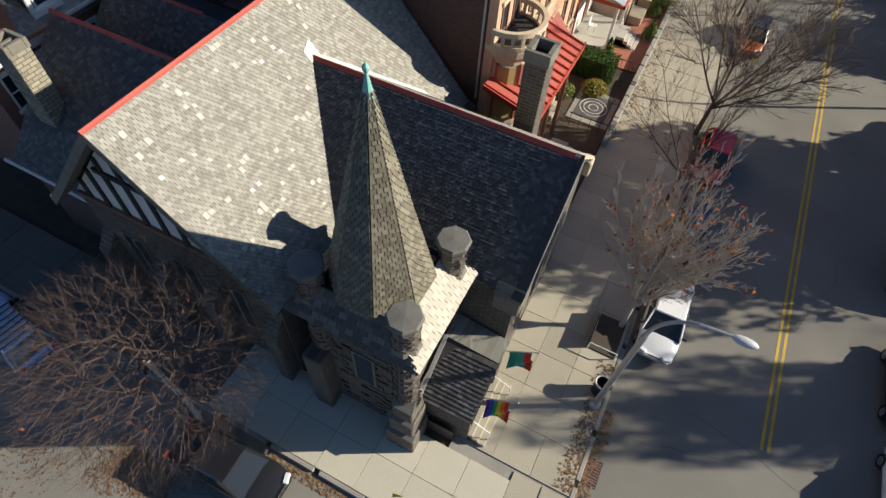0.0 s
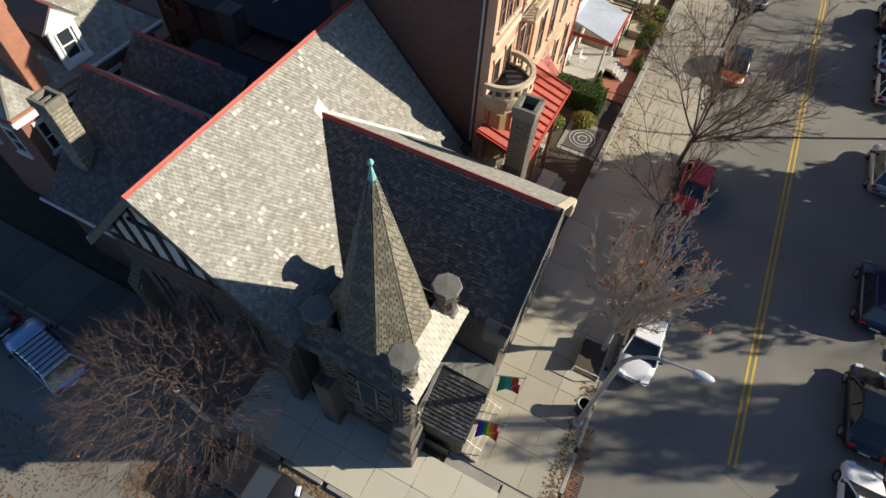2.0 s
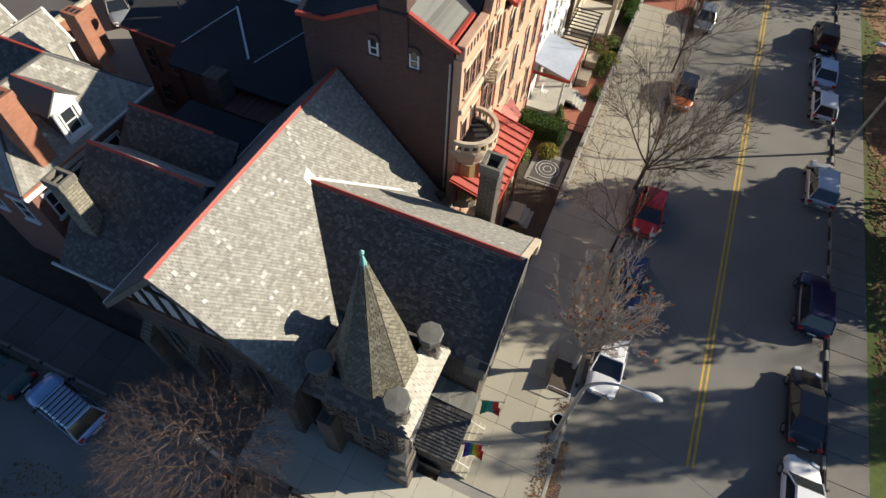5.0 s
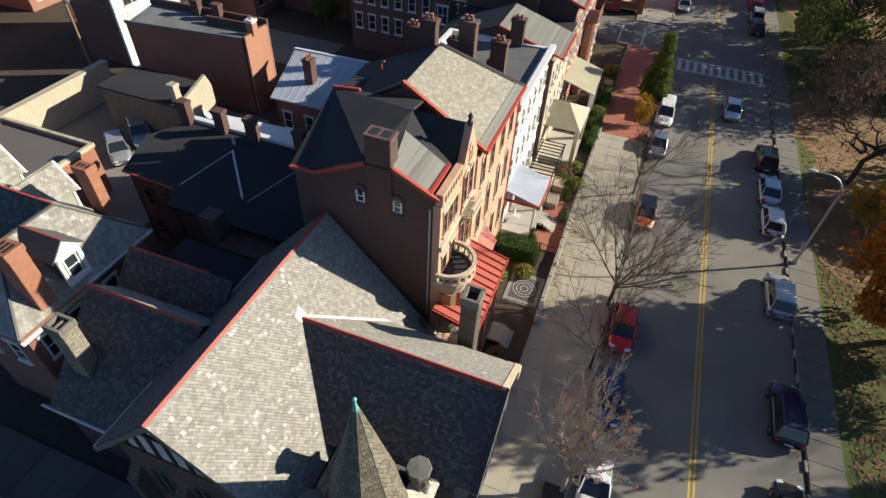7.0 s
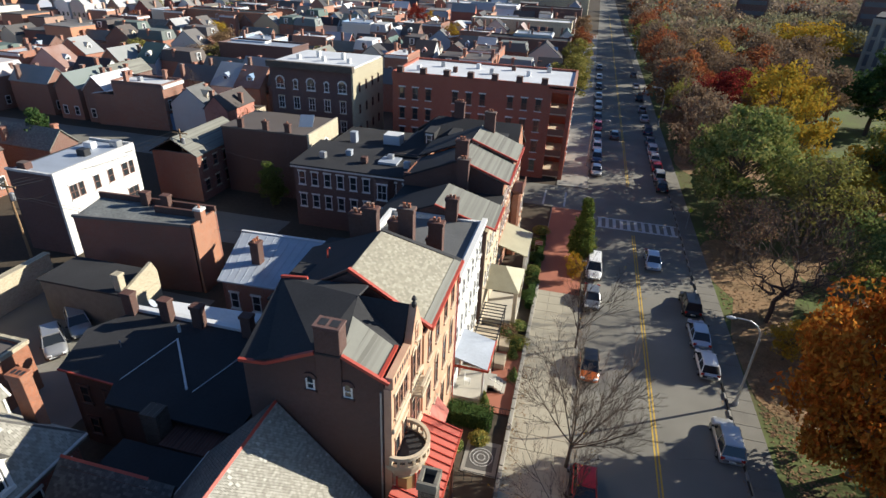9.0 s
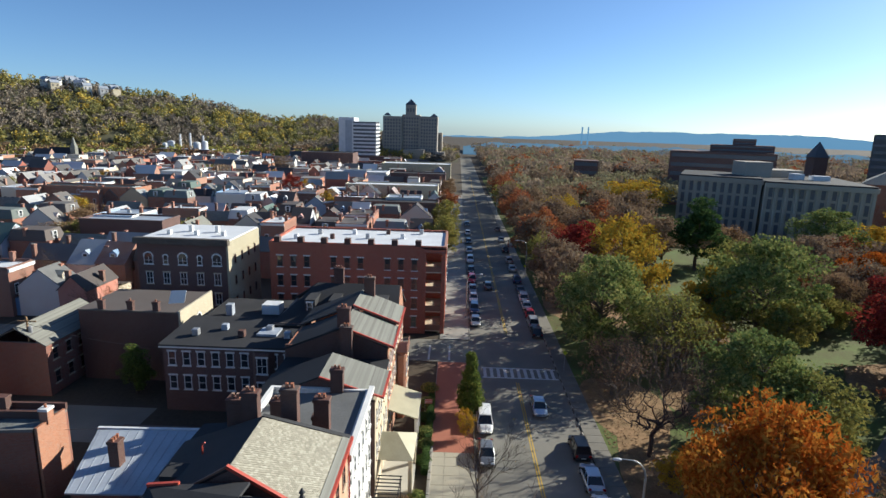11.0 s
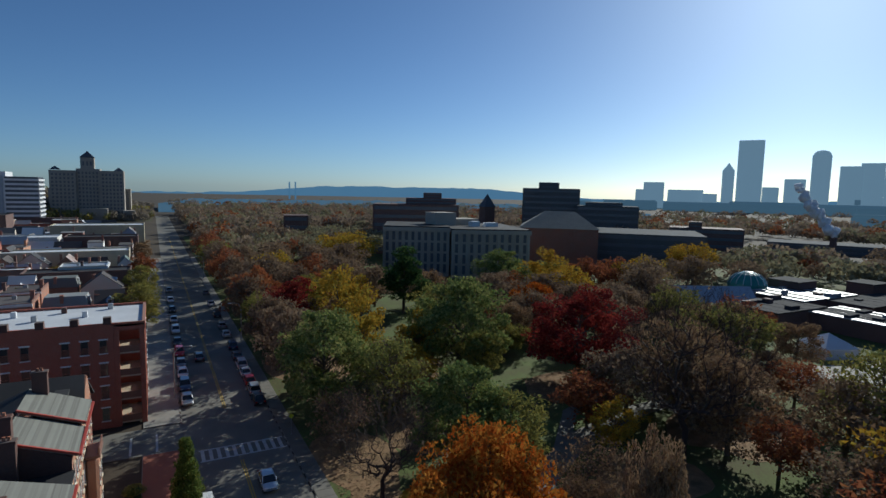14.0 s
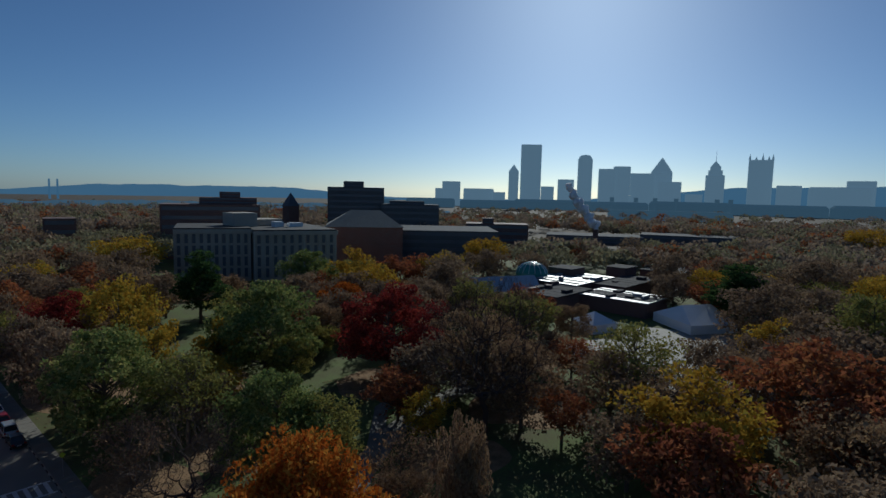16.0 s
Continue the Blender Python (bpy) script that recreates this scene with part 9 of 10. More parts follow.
inst = thing("stone_institute", (100, 205, 0), "long grey stone institute with tall window bays", "building")
inst_stone = material("inst_stone", (0.4, 0.36, 0.3), 0.9, 0.25, 0.15, 3, 0.2)
turn_inst = -28.5
for (x0, y0, x1, y1, h) in ((75, 213, 98, 240, 20), (98, 196, 126, 235, 19.5)):
    part("wall", M().prism([(x0, y0), (x1, y0 - 13), (x1 + 12, y1 - 13), (x0 + 12, y1)], 0, h), inst_stone, inst)
    part("roof", M().prism([(x0 - 0.5, y0 - 0.4), (x1 + 0.5, y0 - 13.4), (x1 + 12, y1 - 12.5), (x0 + 12, y1 + 0.5)], h, h + 0.8), tar_roof, inst)
    d = Vector((x1 - x0, -13)).normalized()
    L = math.hypot(x1 - x0, 13)
    for c in range(10):
        for r in range(4):
            p = Vector((x0, y0)) + d * (c + 0.5) * L / 10
            q = [(p.x - d.x * 0.6, p.y - d.y * 0.6), (p.x + d.x * 0.6, p.y + d.y * 0.6), (p.x + d.x * 0.6 + 0.1, p.y + d.y * 0.6 + 0.2), (p.x - d.x * 0.6 + 0.1, p.y - d.y * 0.6 + 0.2)]
            q = [(a - d.y * -0.12 - 0.06, b - d.x * 0.12) for a, b in q]
            part("window", M().prism(q, 1.8 + r * 4.4, 5.3 + r * 4.4), far_pane, inst)
    for c in range(11):
        p = Vector((x0, y0)) + d * c * L / 10
        n2 = Vector((d.y, -d.x)) * 0.45
        e2 = d * 0.45
        part("pier", M().prism([tuple(p - e2 + n2), tuple(p + e2 + n2), tuple(p + e2 - n2), tuple(p - e2 - n2)], 0, h - 0.6), inst_stone, inst)
    part("cornice", M().prism([(x0 - 1.0, y0 - 0.9), (x1 + 0.6, y0 - 14.1), (x1 + 1.0, y0 - 13.2), (x0 - 0.3, y0 + 0.2)], h - 1.3, h + 0.3), inst_stone, inst)
part("penthouse", M().box(98, 212, 20, 108, 222, 26).box(108, 216, 20, 122, 228, 23), inst_stone, inst)
part("roof_unit", M().box(112, 205, 20, 116, 208, 22.5).box(118, 203, 20, 124, 206, 22), white_roof, inst)

hip = thing("hipped_hall", (172, 222, 0), "brick hall with a broad hipped grey roof", "building")
part("wall", M().prism([(152, 226), (182, 203), (204, 232), (174, 254)], 0, 18), red_brick, hip)
part("roof", M().add([(151, 226, 18), (182, 202, 18), (205, 232, 18), (174, 255, 18), (172, 232, 26), (184, 223, 26)], [(0, 1, 5, 4), (1, 2, 5), (2, 3, 4, 5), (3, 0, 4), (3, 2, 1, 0)]), grey_shingle, hip)
sp2 = thing("clock_spire", (230, 382, 0), "slim dark pyramid-topped tower", "tower")
part("shaft", M().box(226, 378, 0, 235, 387, 23), plum_brick, sp2)
part("cap", M().add([(225.5, 377.5, 23), (235.5, 377.5, 23), (235.5, 387.5, 23), (225.5, 387.5, 23), (230.5, 382.5, 33.5)], [(0, 1, 4), (1, 2, 4), (2, 3, 4), (3, 0, 4), (3, 2, 1, 0)]), dark_cap, sp2)
office = material("office", (0.12, 0.125, 0.13), 0.95, 0.25, 0.1, 2, 0.1, spec=0.08)
def dull(name, label, boxes, mat):
    e = thing(name, ((boxes[0][0] + boxes[0][2]) / 2, (boxes[0][1] + boxes[0][3]) / 2, 0), label, "building")
    for x0, y0, x1, y1, z0, z1 in boxes:
        b = part("block", M().box(x0, y0, z0, x1, y1, z1), mat, e)
        n = max(2, int((z1 - z0) / 4))
        for r in range(n):
            za = z0 + (r + 0.35) * (z1 - z0) / n
            part("window_band", M().box(x0 + 0.8, y0 - 0.12, za, x1 - 0.8, y0 + 0.05, za + (z1 - z0) / n * 0.4), far_pane, b)
            part("window_band", M().box(x0 - 0.12, y0 + 0.8, za, x0 + 0.05, y1 - 0.8, za + (z1 - z0) / n * 0.4), far_pane, b)
    e.rotation_euler = (0, 0, -math.atan2(e.location.x + 9, e.location.y) * 0.95)
dull("brown_slab", "wide brown office slab with rows of windows", [(100, 276, 147, 300, 0, 27.5), (118, 282, 146, 296, 27.5, 31), (128, 285, 138, 293, 31, 34)], plum_brick)
dull("office_block", "dark glass office block", [(243, 329, 285, 360, 0, 38.5), (255, 335, 270, 350, 38.5, 43)], office)
dull("office_block", "low dark office block", [(268, 296, 311, 324, 0, 26.5), (274, 300, 300, 318, 26.5, 29)], office)
dull("office_block", "small brick office block", [(60, 330, 74, 344, 0, 19)], plum_brick)
dull("long_mall", "long low dark hall", [(190, 190, 250, 236, 0, 16)], office)
dull("row_building", "dark brick row building", [(300, 240, 345, 262, 0, 14), (312, 242, 320, 250, 14, 18)], plum_brick)
dull("row_building", "low dark flat hall beyond the park", [(350, 190, 420, 220, 0, 6)], office)
dull("row_building", "low dark hall beyond the park", [(380, 120, 470, 150, 0, 8)], office)

# the pavilion with its glass dome in the park
pv = thing("park_pavilion", (155, 95, 0), "low park pavilion with bright flat roofs and a green glass dome", "pavilion")
roof_dark = material("roof_dark", (0.07, 0.07, 0.075), 0.95, 0.4, 0.3, 4, 0.1, spec=0.08)
pale_roof = material("pale_roof", (0.3, 0.31, 0.33), 0.5, 0.25, 0.2, 3, 0.1)
for x0, y0, x1, y1, h in ((136, 86, 158, 100, 5), (150, 64, 166, 86, 4.5), (158, 92, 186, 112, 5.5), (170, 80, 200, 92, 5), (176, 104, 186, 114, 8), (196, 92, 206, 100, 8), (210, 76, 232, 92, 6.5)):
    part("wall", M().box(x0, y0, 0, x1, y1, h), plum_brick, pv)
    part("roof", M().box(x0 - 0.4, y0 - 0.4, h, x1 + 0.4, y1 + 0.4, h + 0.3), pale_roof if x0 in (150, 158) else roof_dark, pv)
part("glass_house_roof", M().slab([(126, 112, 4), (150, 100, 4), (154, 106, 8), (130, 118, 8)], 0.1).slab([(160, 112, 4), (134, 124, 4), (130, 118, 8), (154, 106, 8)], 0.1), silver_roof, pv)
dome = part("dome", M().lathe([(6.0, 5), (6.0, 7), (5.2, 8.6), (3.6, 10), (1.6, 10.8), (0.3, 11)], 166, 115, 16), material("dome_glass", (0.06, 0.25, 0.22), 0.25, 0.3, 0.6, 4, 0.0), pv, "green glass dome")
for k in range(16):
    a = 2 * math.pi * k / 16
    part("rib", M().path([(166 + r * math.cos(a), 115 + r * math.sin(a), z) for r, z in ((6.05, 7), (5.25, 8.65), (3.65, 10.05), (0.4, 11.05))], 0.09, 4), white_wood, dome)
rnd = random.Random(14)
for k in range(34):
    x, y = rnd.uniform(138, 200), rnd.uniform(66, 110)
    w, d = rnd.uniform(1.0, 5.5), rnd.uniform(0.8, 3.0)
    z = next((h for x0, y0, x1, y1, h in ((136, 86, 158, 100, 5), (150, 64, 166, 86, 4.5), (158, 92, 186, 112, 5.5), (170, 80, 200, 92, 5)) if x0 < x < x1 - w and y0 < y < y1 - d), None)
    if z:
        part("roof_unit", M().chamfer(x, y, z + 0.2, x + w, y + d, z + rnd.uniform(0.7, 1.8), 0.08), (roof_dark, plum_brick, pale_roof)[k % 3], pv)
for x0, y0, x1, y1, h in ((136, 86, 158, 100, 5), (150, 64, 166, 86, 4.5), (158, 92, 186, 112, 5.5), (170, 80, 200, 92, 5)):
    for k in range(4):
        xx = x0 + (x1 - x0) * (k + rnd.random() * 0.6) / 4
        part("roof_strip", M().box(xx, y0, h + 0.28, xx + rnd.uniform(1.5, 3.5), y1, h + 0.34 + 0.01 * k), roof_dark, pv)
tent_mat = material("tent_white", (0.75, 0.76, 0.78), 0.7, 0.1, 0.3, 4, 0.1)
tn = thing("white_tent", (150, 50, 0), "large white striped event tent", "tent")
part("canopy", M().add([(140, 48, 2.6), (152, 40, 2.6), (162, 54, 2.6), (150, 62, 2.6), (147, 53, 6.4), (155, 48, 6.4)], [(0, 1, 5, 4), (1, 2, 5), (2, 3, 4, 5), (3, 0, 4), (3, 2, 1, 0)]), tent_mat, tn)
part("side", M().prism([(140, 48), (152, 40), (162, 54), (150, 62)], 0, 2.6), tent_mat, tn)
tn2 = thing("white_tent", (126, 68, 0), "small blue-white peaked tent", "tent")
part("canopy", M().add([(121, 66, 2.5), (129, 63, 2.5), (132, 71, 2.5), (124, 74, 2.5), (126.5, 68.5, 5.2)], [(0, 1, 4), (1, 2, 4), (2, 3, 4), (3, 0, 4), (3, 2, 1, 0)]), tent_mat, tn2)
part("side", M().prism([(121, 66), (129, 63), (132, 71), (124, 74)], 0, 2.5), tent_mat, tn2)

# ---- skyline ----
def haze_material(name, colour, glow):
    """Distance through bright air: a plain backdrop, haze put in colour and slight glow."""
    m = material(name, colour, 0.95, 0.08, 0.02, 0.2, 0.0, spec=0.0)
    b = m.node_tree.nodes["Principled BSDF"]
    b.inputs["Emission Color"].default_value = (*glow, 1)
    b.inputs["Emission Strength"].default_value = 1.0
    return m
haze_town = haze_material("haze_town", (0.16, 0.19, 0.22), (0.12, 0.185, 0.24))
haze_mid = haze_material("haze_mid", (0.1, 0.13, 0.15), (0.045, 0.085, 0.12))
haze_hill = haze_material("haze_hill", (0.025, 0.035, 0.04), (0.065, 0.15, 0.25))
EYE = (-9.45, -0.8)
def at(az, dist):
    return EYE[0] + dist * math.sin(radians(az)), EYE[1] + dist * math.cos(radians(az))
def tower(az, width, top, dist, label, crown=None, depth=30, mat=None, z0=0):
    """A tower across the river: azimuth and width in degrees, top in metres."""
    w = 2 * dist * math.tan(radians(width / 2))
    e = thing("skyscraper", (*at(az, dist), 0), label, "skyscraper", "far skyline", -az)
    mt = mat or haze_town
    part("shaft", M().chamfer(-w / 2, 0, z0, w / 2, depth, top, w * 0.03), mt, e, local=True)
    if crown == "pyramid":
        part("crown", M().add([(-w / 2, 0, top), (w / 2, 0, top), (w / 2, depth, top), (-w / 2, depth, top), (0, depth / 2, top + w * 0.75)], [(0, 1, 4), (1, 2, 4), (2, 3, 4), (3, 0, 4), (3, 2, 1, 0)]), mt, e, local=True)
    if crown == "stepped":
        part("crown", M().box(-w * 0.38, 4, top, w * 0.38, depth - 4, top + 12).box(-w * 0.28, 6, top + 12, w * 0.28, depth - 6, top + 20), mt, e, local=True)
        part("spire_top", M().add([(-w * 0.28, 6, top + 20), (w * 0.28, 6, top + 20), (w * 0.28, depth - 6, top + 20), (-w * 0.28, depth - 6, top + 20), (0, depth / 2, top + 36)], [(0, 1, 4), (1, 2, 4), (2, 3, 4), (3, 0, 4), (3, 2, 1, 0)]).tube((0, depth / 2, top + 30), (0, depth / 2, top + 58), 0.7, 0.3, 5), mt, e, local=True)
    if crown == "turrets":
        for x in (-0.46, -0.2, 0.06, 0.3, 0.46):
            tall = 15 if abs(x) > 0.4 else 9 if abs(x) > 0.15 else 16
            part("pinnacle", M().add([(w * x - 3, 0, top), (w * x + 3, 0, top), (w * x + 3, 6, top), (w * x - 3, 6, top), (w * x, 3, top + tall)], [(0, 1, 4), (1, 2, 4), (2, 3, 4), (3, 0, 4)]), mt, e, local=True)
    if crown == "round":
        part("crown", M().lathe([(w * 0.48, top - 1), (w * 0.44, top + 5), (w * 0.3, top + 10), (0.5, top + 12)], 0, depth / 2, 14), mt, e, local=True)
    return e
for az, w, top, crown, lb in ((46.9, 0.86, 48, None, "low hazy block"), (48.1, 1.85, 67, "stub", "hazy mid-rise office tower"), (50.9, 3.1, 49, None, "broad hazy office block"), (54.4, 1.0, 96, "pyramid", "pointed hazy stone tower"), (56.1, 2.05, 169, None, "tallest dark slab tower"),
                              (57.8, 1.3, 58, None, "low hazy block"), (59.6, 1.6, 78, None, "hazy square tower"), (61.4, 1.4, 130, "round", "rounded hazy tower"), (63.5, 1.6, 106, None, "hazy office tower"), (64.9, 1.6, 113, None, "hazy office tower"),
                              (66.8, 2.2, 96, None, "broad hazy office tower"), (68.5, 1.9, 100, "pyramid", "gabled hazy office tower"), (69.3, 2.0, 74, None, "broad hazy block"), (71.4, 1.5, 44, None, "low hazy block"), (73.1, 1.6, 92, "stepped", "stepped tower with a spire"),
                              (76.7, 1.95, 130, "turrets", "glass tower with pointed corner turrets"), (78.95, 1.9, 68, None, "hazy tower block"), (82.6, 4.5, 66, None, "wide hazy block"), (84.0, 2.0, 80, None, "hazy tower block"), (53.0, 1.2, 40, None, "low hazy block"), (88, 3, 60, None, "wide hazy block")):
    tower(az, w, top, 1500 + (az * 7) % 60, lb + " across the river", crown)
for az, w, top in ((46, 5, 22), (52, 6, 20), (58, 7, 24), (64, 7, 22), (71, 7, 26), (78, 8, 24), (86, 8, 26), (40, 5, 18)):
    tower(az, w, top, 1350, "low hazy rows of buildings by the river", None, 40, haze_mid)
st = thing("stadium", (*at(69.3, 900), 0), "wide low stadium with tall light masts", "stadium", turn=-69.3)
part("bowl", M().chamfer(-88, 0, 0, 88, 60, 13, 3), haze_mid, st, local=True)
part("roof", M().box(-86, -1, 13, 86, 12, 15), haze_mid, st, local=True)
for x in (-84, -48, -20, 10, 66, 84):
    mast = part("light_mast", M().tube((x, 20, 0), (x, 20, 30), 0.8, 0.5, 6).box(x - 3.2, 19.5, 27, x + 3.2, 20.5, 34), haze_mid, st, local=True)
steam_white = leaf_material("steam_white", (0.86, 0.87, 0.89), (0.88, 0.88, 0.9), (0.9, 0.9, 0.92))
steam = thing("steam_plume", (364, 192, 10), "white steam rising from a roof vent", "steam")
for k in range(34):
    f = k / 33
    part("puff", M().blob((364 - 12 * f + 2.5 * noise.noise(Vector((k * .7, 0, 0))) * 3, 192 + 16 * f, 13 + 27 * f + 2 * math.sin(k)), 2.6 - 0.6 * f + (k % 3) * 0.5, 2.4, 2.2 + (k % 4) * 0.3, k, 0.5, 9, 6), steam_white, steam, smooth=True)
part("vent_shaft", M().chamfer(362.5, 190.5, -10, 365.5, 193.5, 12, 0.3), plum_brick, steam)
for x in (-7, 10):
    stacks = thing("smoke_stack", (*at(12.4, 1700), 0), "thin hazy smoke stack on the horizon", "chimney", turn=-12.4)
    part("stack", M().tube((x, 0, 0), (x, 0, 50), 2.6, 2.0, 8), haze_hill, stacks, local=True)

# ---- hills ----
def ridge(name, profile, dist, deep, mat, label, steps=160, wobble=3.0, seed=0):
    """A hill range seen along an arc: profile holds azimuth and height."""
    az = [p[0] for p in profile]
    hh = [p[1] for p in profile]
    m, rows = M(), 8
    v, f = [], []
    for i in range(steps + 1):
        a = az[0] + (az[-1] - az[0]) * i / steps
        h = float(np.interp(a, az, hh))
        h += wobble * noise.noise(Vector((a * 0.6 + seed, 0.3, 0))) + wobble * 0.4 * noise.noise(Vector((a * 2.9 + seed, 1.3, 0)))
        for r in range(rows + 1):
            s = r / rows
            d = dist - deep * (1 - s)
            z = h * (s ** 0.8) * (1 + 0.12 * noise.noise(Vector((a * 0.9, s * 4, seed)))) if r else -1.0
            x, y = at(a, d)
            v.append((x, y, h if r == rows else z))
    for i in range(steps):
        for r in range(rows):
            b = i * (rows + 1) + r
            f.append((b, b + rows + 1, b + rows + 2, b + 1))
    m.add(v, [q[::-1] for q in f])
    return single(name, m, mat, label, "hill", kind="structure", smooth=True), v, rows
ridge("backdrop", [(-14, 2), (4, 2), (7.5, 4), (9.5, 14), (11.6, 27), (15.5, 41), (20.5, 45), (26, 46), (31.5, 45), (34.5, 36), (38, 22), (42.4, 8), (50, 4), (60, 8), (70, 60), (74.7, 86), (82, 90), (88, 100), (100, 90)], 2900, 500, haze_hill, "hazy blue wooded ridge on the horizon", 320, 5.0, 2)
# Added glowing rise stands for haze and hides the far ground.
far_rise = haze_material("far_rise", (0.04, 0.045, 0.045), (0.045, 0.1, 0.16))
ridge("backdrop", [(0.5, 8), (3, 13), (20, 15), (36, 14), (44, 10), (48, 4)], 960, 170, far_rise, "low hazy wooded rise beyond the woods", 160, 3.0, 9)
hill_floor = material("hill_floor", (0.09, 0.085, 0.045), 0.95, 0.4, 0.05, 0.6, 0.4)
hill, hv, hrows = ridge("backdrop", [(-80, 70), (-60, 78), (-45, 76), (-34, 72), (-27.2, 62), (-25, 58), (-22.8, 52), (-20.3, 44), (-17.8, 36), (-15, 42), (-12.6, 40), (-9.2, 26), (-5, 16), (0, 6)], 760, 170, hill_floor, "wooded hillside behind the town", 150, 3.0, 5)
rng = np.random.default_rng(4)
hvn = np.array(hv).reshape(-1, hrows + 1, 3)
def hill_trees(seed, count, low, high, mat, label):
    """Crowns over the hillside where a slow noise lies between low and high."""
    rng = np.random.default_rng(seed)
    cl = []
    while len(cl) < count:
        i, s = rng.integers(0, len(hvn) - 1), rng.uniform(0.05, 1.0) * hrows
        j = min(int(s), hrows - 1)
        p = hvn[i, j] * (1 - (s - j)) + hvn[i, j + 1] * (s - j) + (hvn[i + 1, j] - hvn[i, j]) * rng.random()
        if low <= noise.noise(Vector((p[0] * 0.02, p[1] * 0.02, p[2] * 0.05))) + rng.normal(0, 0.12) < high:
            cl.append(p)
    cl, per = np.array(cl), 30
    size = np.repeat(rng.uniform(0.7, 1.4, len(cl)), per)[:, None]
    d = rng.normal(0, 1, (len(cl) * per, 3))
    d /= np.linalg.norm(d, axis=1)[:, None]
    cc = np.repeat(cl + np.array([0, 0, 4.0]), per, axis=0) + d * size * np.array([3.6, 3.6, 3.8]) * rng.uniform(0.5, 1.0, (len(d), 1))
    aa = rng.normal(0, 1, cc.shape)
    aa /= np.linalg.norm(aa, axis=1)[:, None]
    bb = np.cross(aa, rng.normal(0, 1, cc.shape))
    bb /= np.linalg.norm(bb, axis=1)[:, None]
    qq = np.stack([cc - aa * 1.1, cc + aa + bb * 0.9, cc + aa * 0.6 - bb], axis=1).reshape(-1, 3)
    me = bpy.data.meshes.new("hill_wood")
    me.from_pydata(qq.tolist(), [], np.arange(len(qq)).reshape(-1, 3).tolist())
    me.materials.append(mat)
    tagged(new("hill_wood", me), label, "wood", kind="stuff")
# Lighter, greyer leaf colours carry haze over wood that is partly bare.
hill_trees(1, 2300, -9, 0.0, leaf_material("hill_bare", (0.19, 0.16, 0.13), (0.27, 0.23, 0.18), (0.34, 0.28, 0.2)), "bare grey brown wood on the hillside")
hill_trees(2, 1900, -0.08, 9, leaf_material("hill_olive", (0.15, 0.16, 0.07), (0.23, 0.22, 0.09), (0.33, 0.28, 0.1)), "olive autumn wood on the hillside")
hill_trees(3, 380, 0.08, 9, leaf_material("hill_gold", (0.4, 0.28, 0.06), (0.5, 0.36, 0.08), (0.42, 0.36, 0.1)), "golden autumn trees on the hillside")
for k in range(16):
    a, d = rng.uniform(-36.5, -31), rng.uniform(715, 752)
    x, y = at(a, d)
    h = float(np.interp(a, [-45, -34, -27.2, -25, -22.8], [76, 72, 62, 58, 52])) - 1 - (752 - d) * 0.25
    e = thing("house", (x, y, h), "small white house on the hilltop", "house", "hilltop houses")
    e.rotation_euler = (0, 0, rng.uniform(-1, 1))
    part("wall", M().box(-4, -4, -6, 4, 4, 6), white_brick if k % 3 else cream_brick, e, local=True)
    part("roof", M().slab([(-4.3, -4.3, 5.9), (4.3, -4.3, 5.9), (4.3, 0, 9), (-4.3, 0, 9)], 0.2).slab([(4.3, 4.3, 5.9), (-4.3, 4.3, 5.9), (-4.3, 0, 9), (4.3, 0, 9)], 0.2), silver_roof, e, local=True)
    for xx in (-2, 2):
        part("window", M().box(xx - 0.6, -4.1, 2.5, xx + 0.6, -3.9, 4.3), far_pane, e, local=True)

# ---- street furniture ----
def street_lamp(x, y, way, label, height=8.4, reach=2.7):
    """A curved-arm lamp; way: which side its arm points to (+1 east, -1 west)."""
    e = thing("street_lamp", (x, y, 0.15), label, "street lamp", "street lamps")
    part("base", M().lathe([(0.24, 0), (0.24, 0.25), (0.16, 0.4), (0.14, 0.6)], 0, 0, 10), galvanised, e, local=True)
    pts = [Vector((0, 0, 0.4)), Vector((0, 0, height - 1.6))]
    for k in range(1, 9):
        a = radians(90 * k / 8)
        pts.append(Vector((way * reach * 0.62 * (1 - math.cos(a)), 0.1 * k / 8, height - 1.6 + 1.6 * math.sin(a))))
    pts.append(Vector((way * reach * 0.95, 0.15, height + 0.02)))
    pole = M()
    for i, (a, b) in enumerate(zip(pts, pts[1:])):
        r0 = 0.11 if i == 0 else 0.085 - 0.004 * i
        pole.tube(a, b, r0 + 0.005, r0, 8)
    part("pole", pole, galvanised, e, local=True)
    head = M().blob((way * (reach + 0.25), 0.16, height - 0.02), 0.42, 0.17, 0.12, 1, 0.05, 12, 8)
    h = part("lamp_head", head, material("lamp_grey", (0.52, 0.53, 0.55), 0.4, 0.15, 3, 20, 0.05) if "lamp_grey" not in bpy.data.materials else bpy.data.materials["lamp_grey"], e, smooth=True, local=True)
    part("lens", M().blob((way * (reach + 0.3), 0.16, height - 0.1), 0.26, 0.12, 0.09, 2, 0.0, 10, 6), glass_warm, h, local=True)
    return e
street_lamp(-6.95, 10.85, 1, "grey steel street lamp with a curved arm", 8.1, 2.2)
street_lamp(7.0, 41.0, -1, "grey steel street lamp leaning over the avenue", 8.5, 2.2)
street_lamp(8.2, 134, -1, "far curved-arm street lamp", 8.5, 2.2)
street_lamp(-7.0, 100, 1, "far curved-arm street lamp", 8.5, 2.2)
street_lamp(7.4, 230, -1, "distant curved-arm street lamp", 8.5, 2.2)

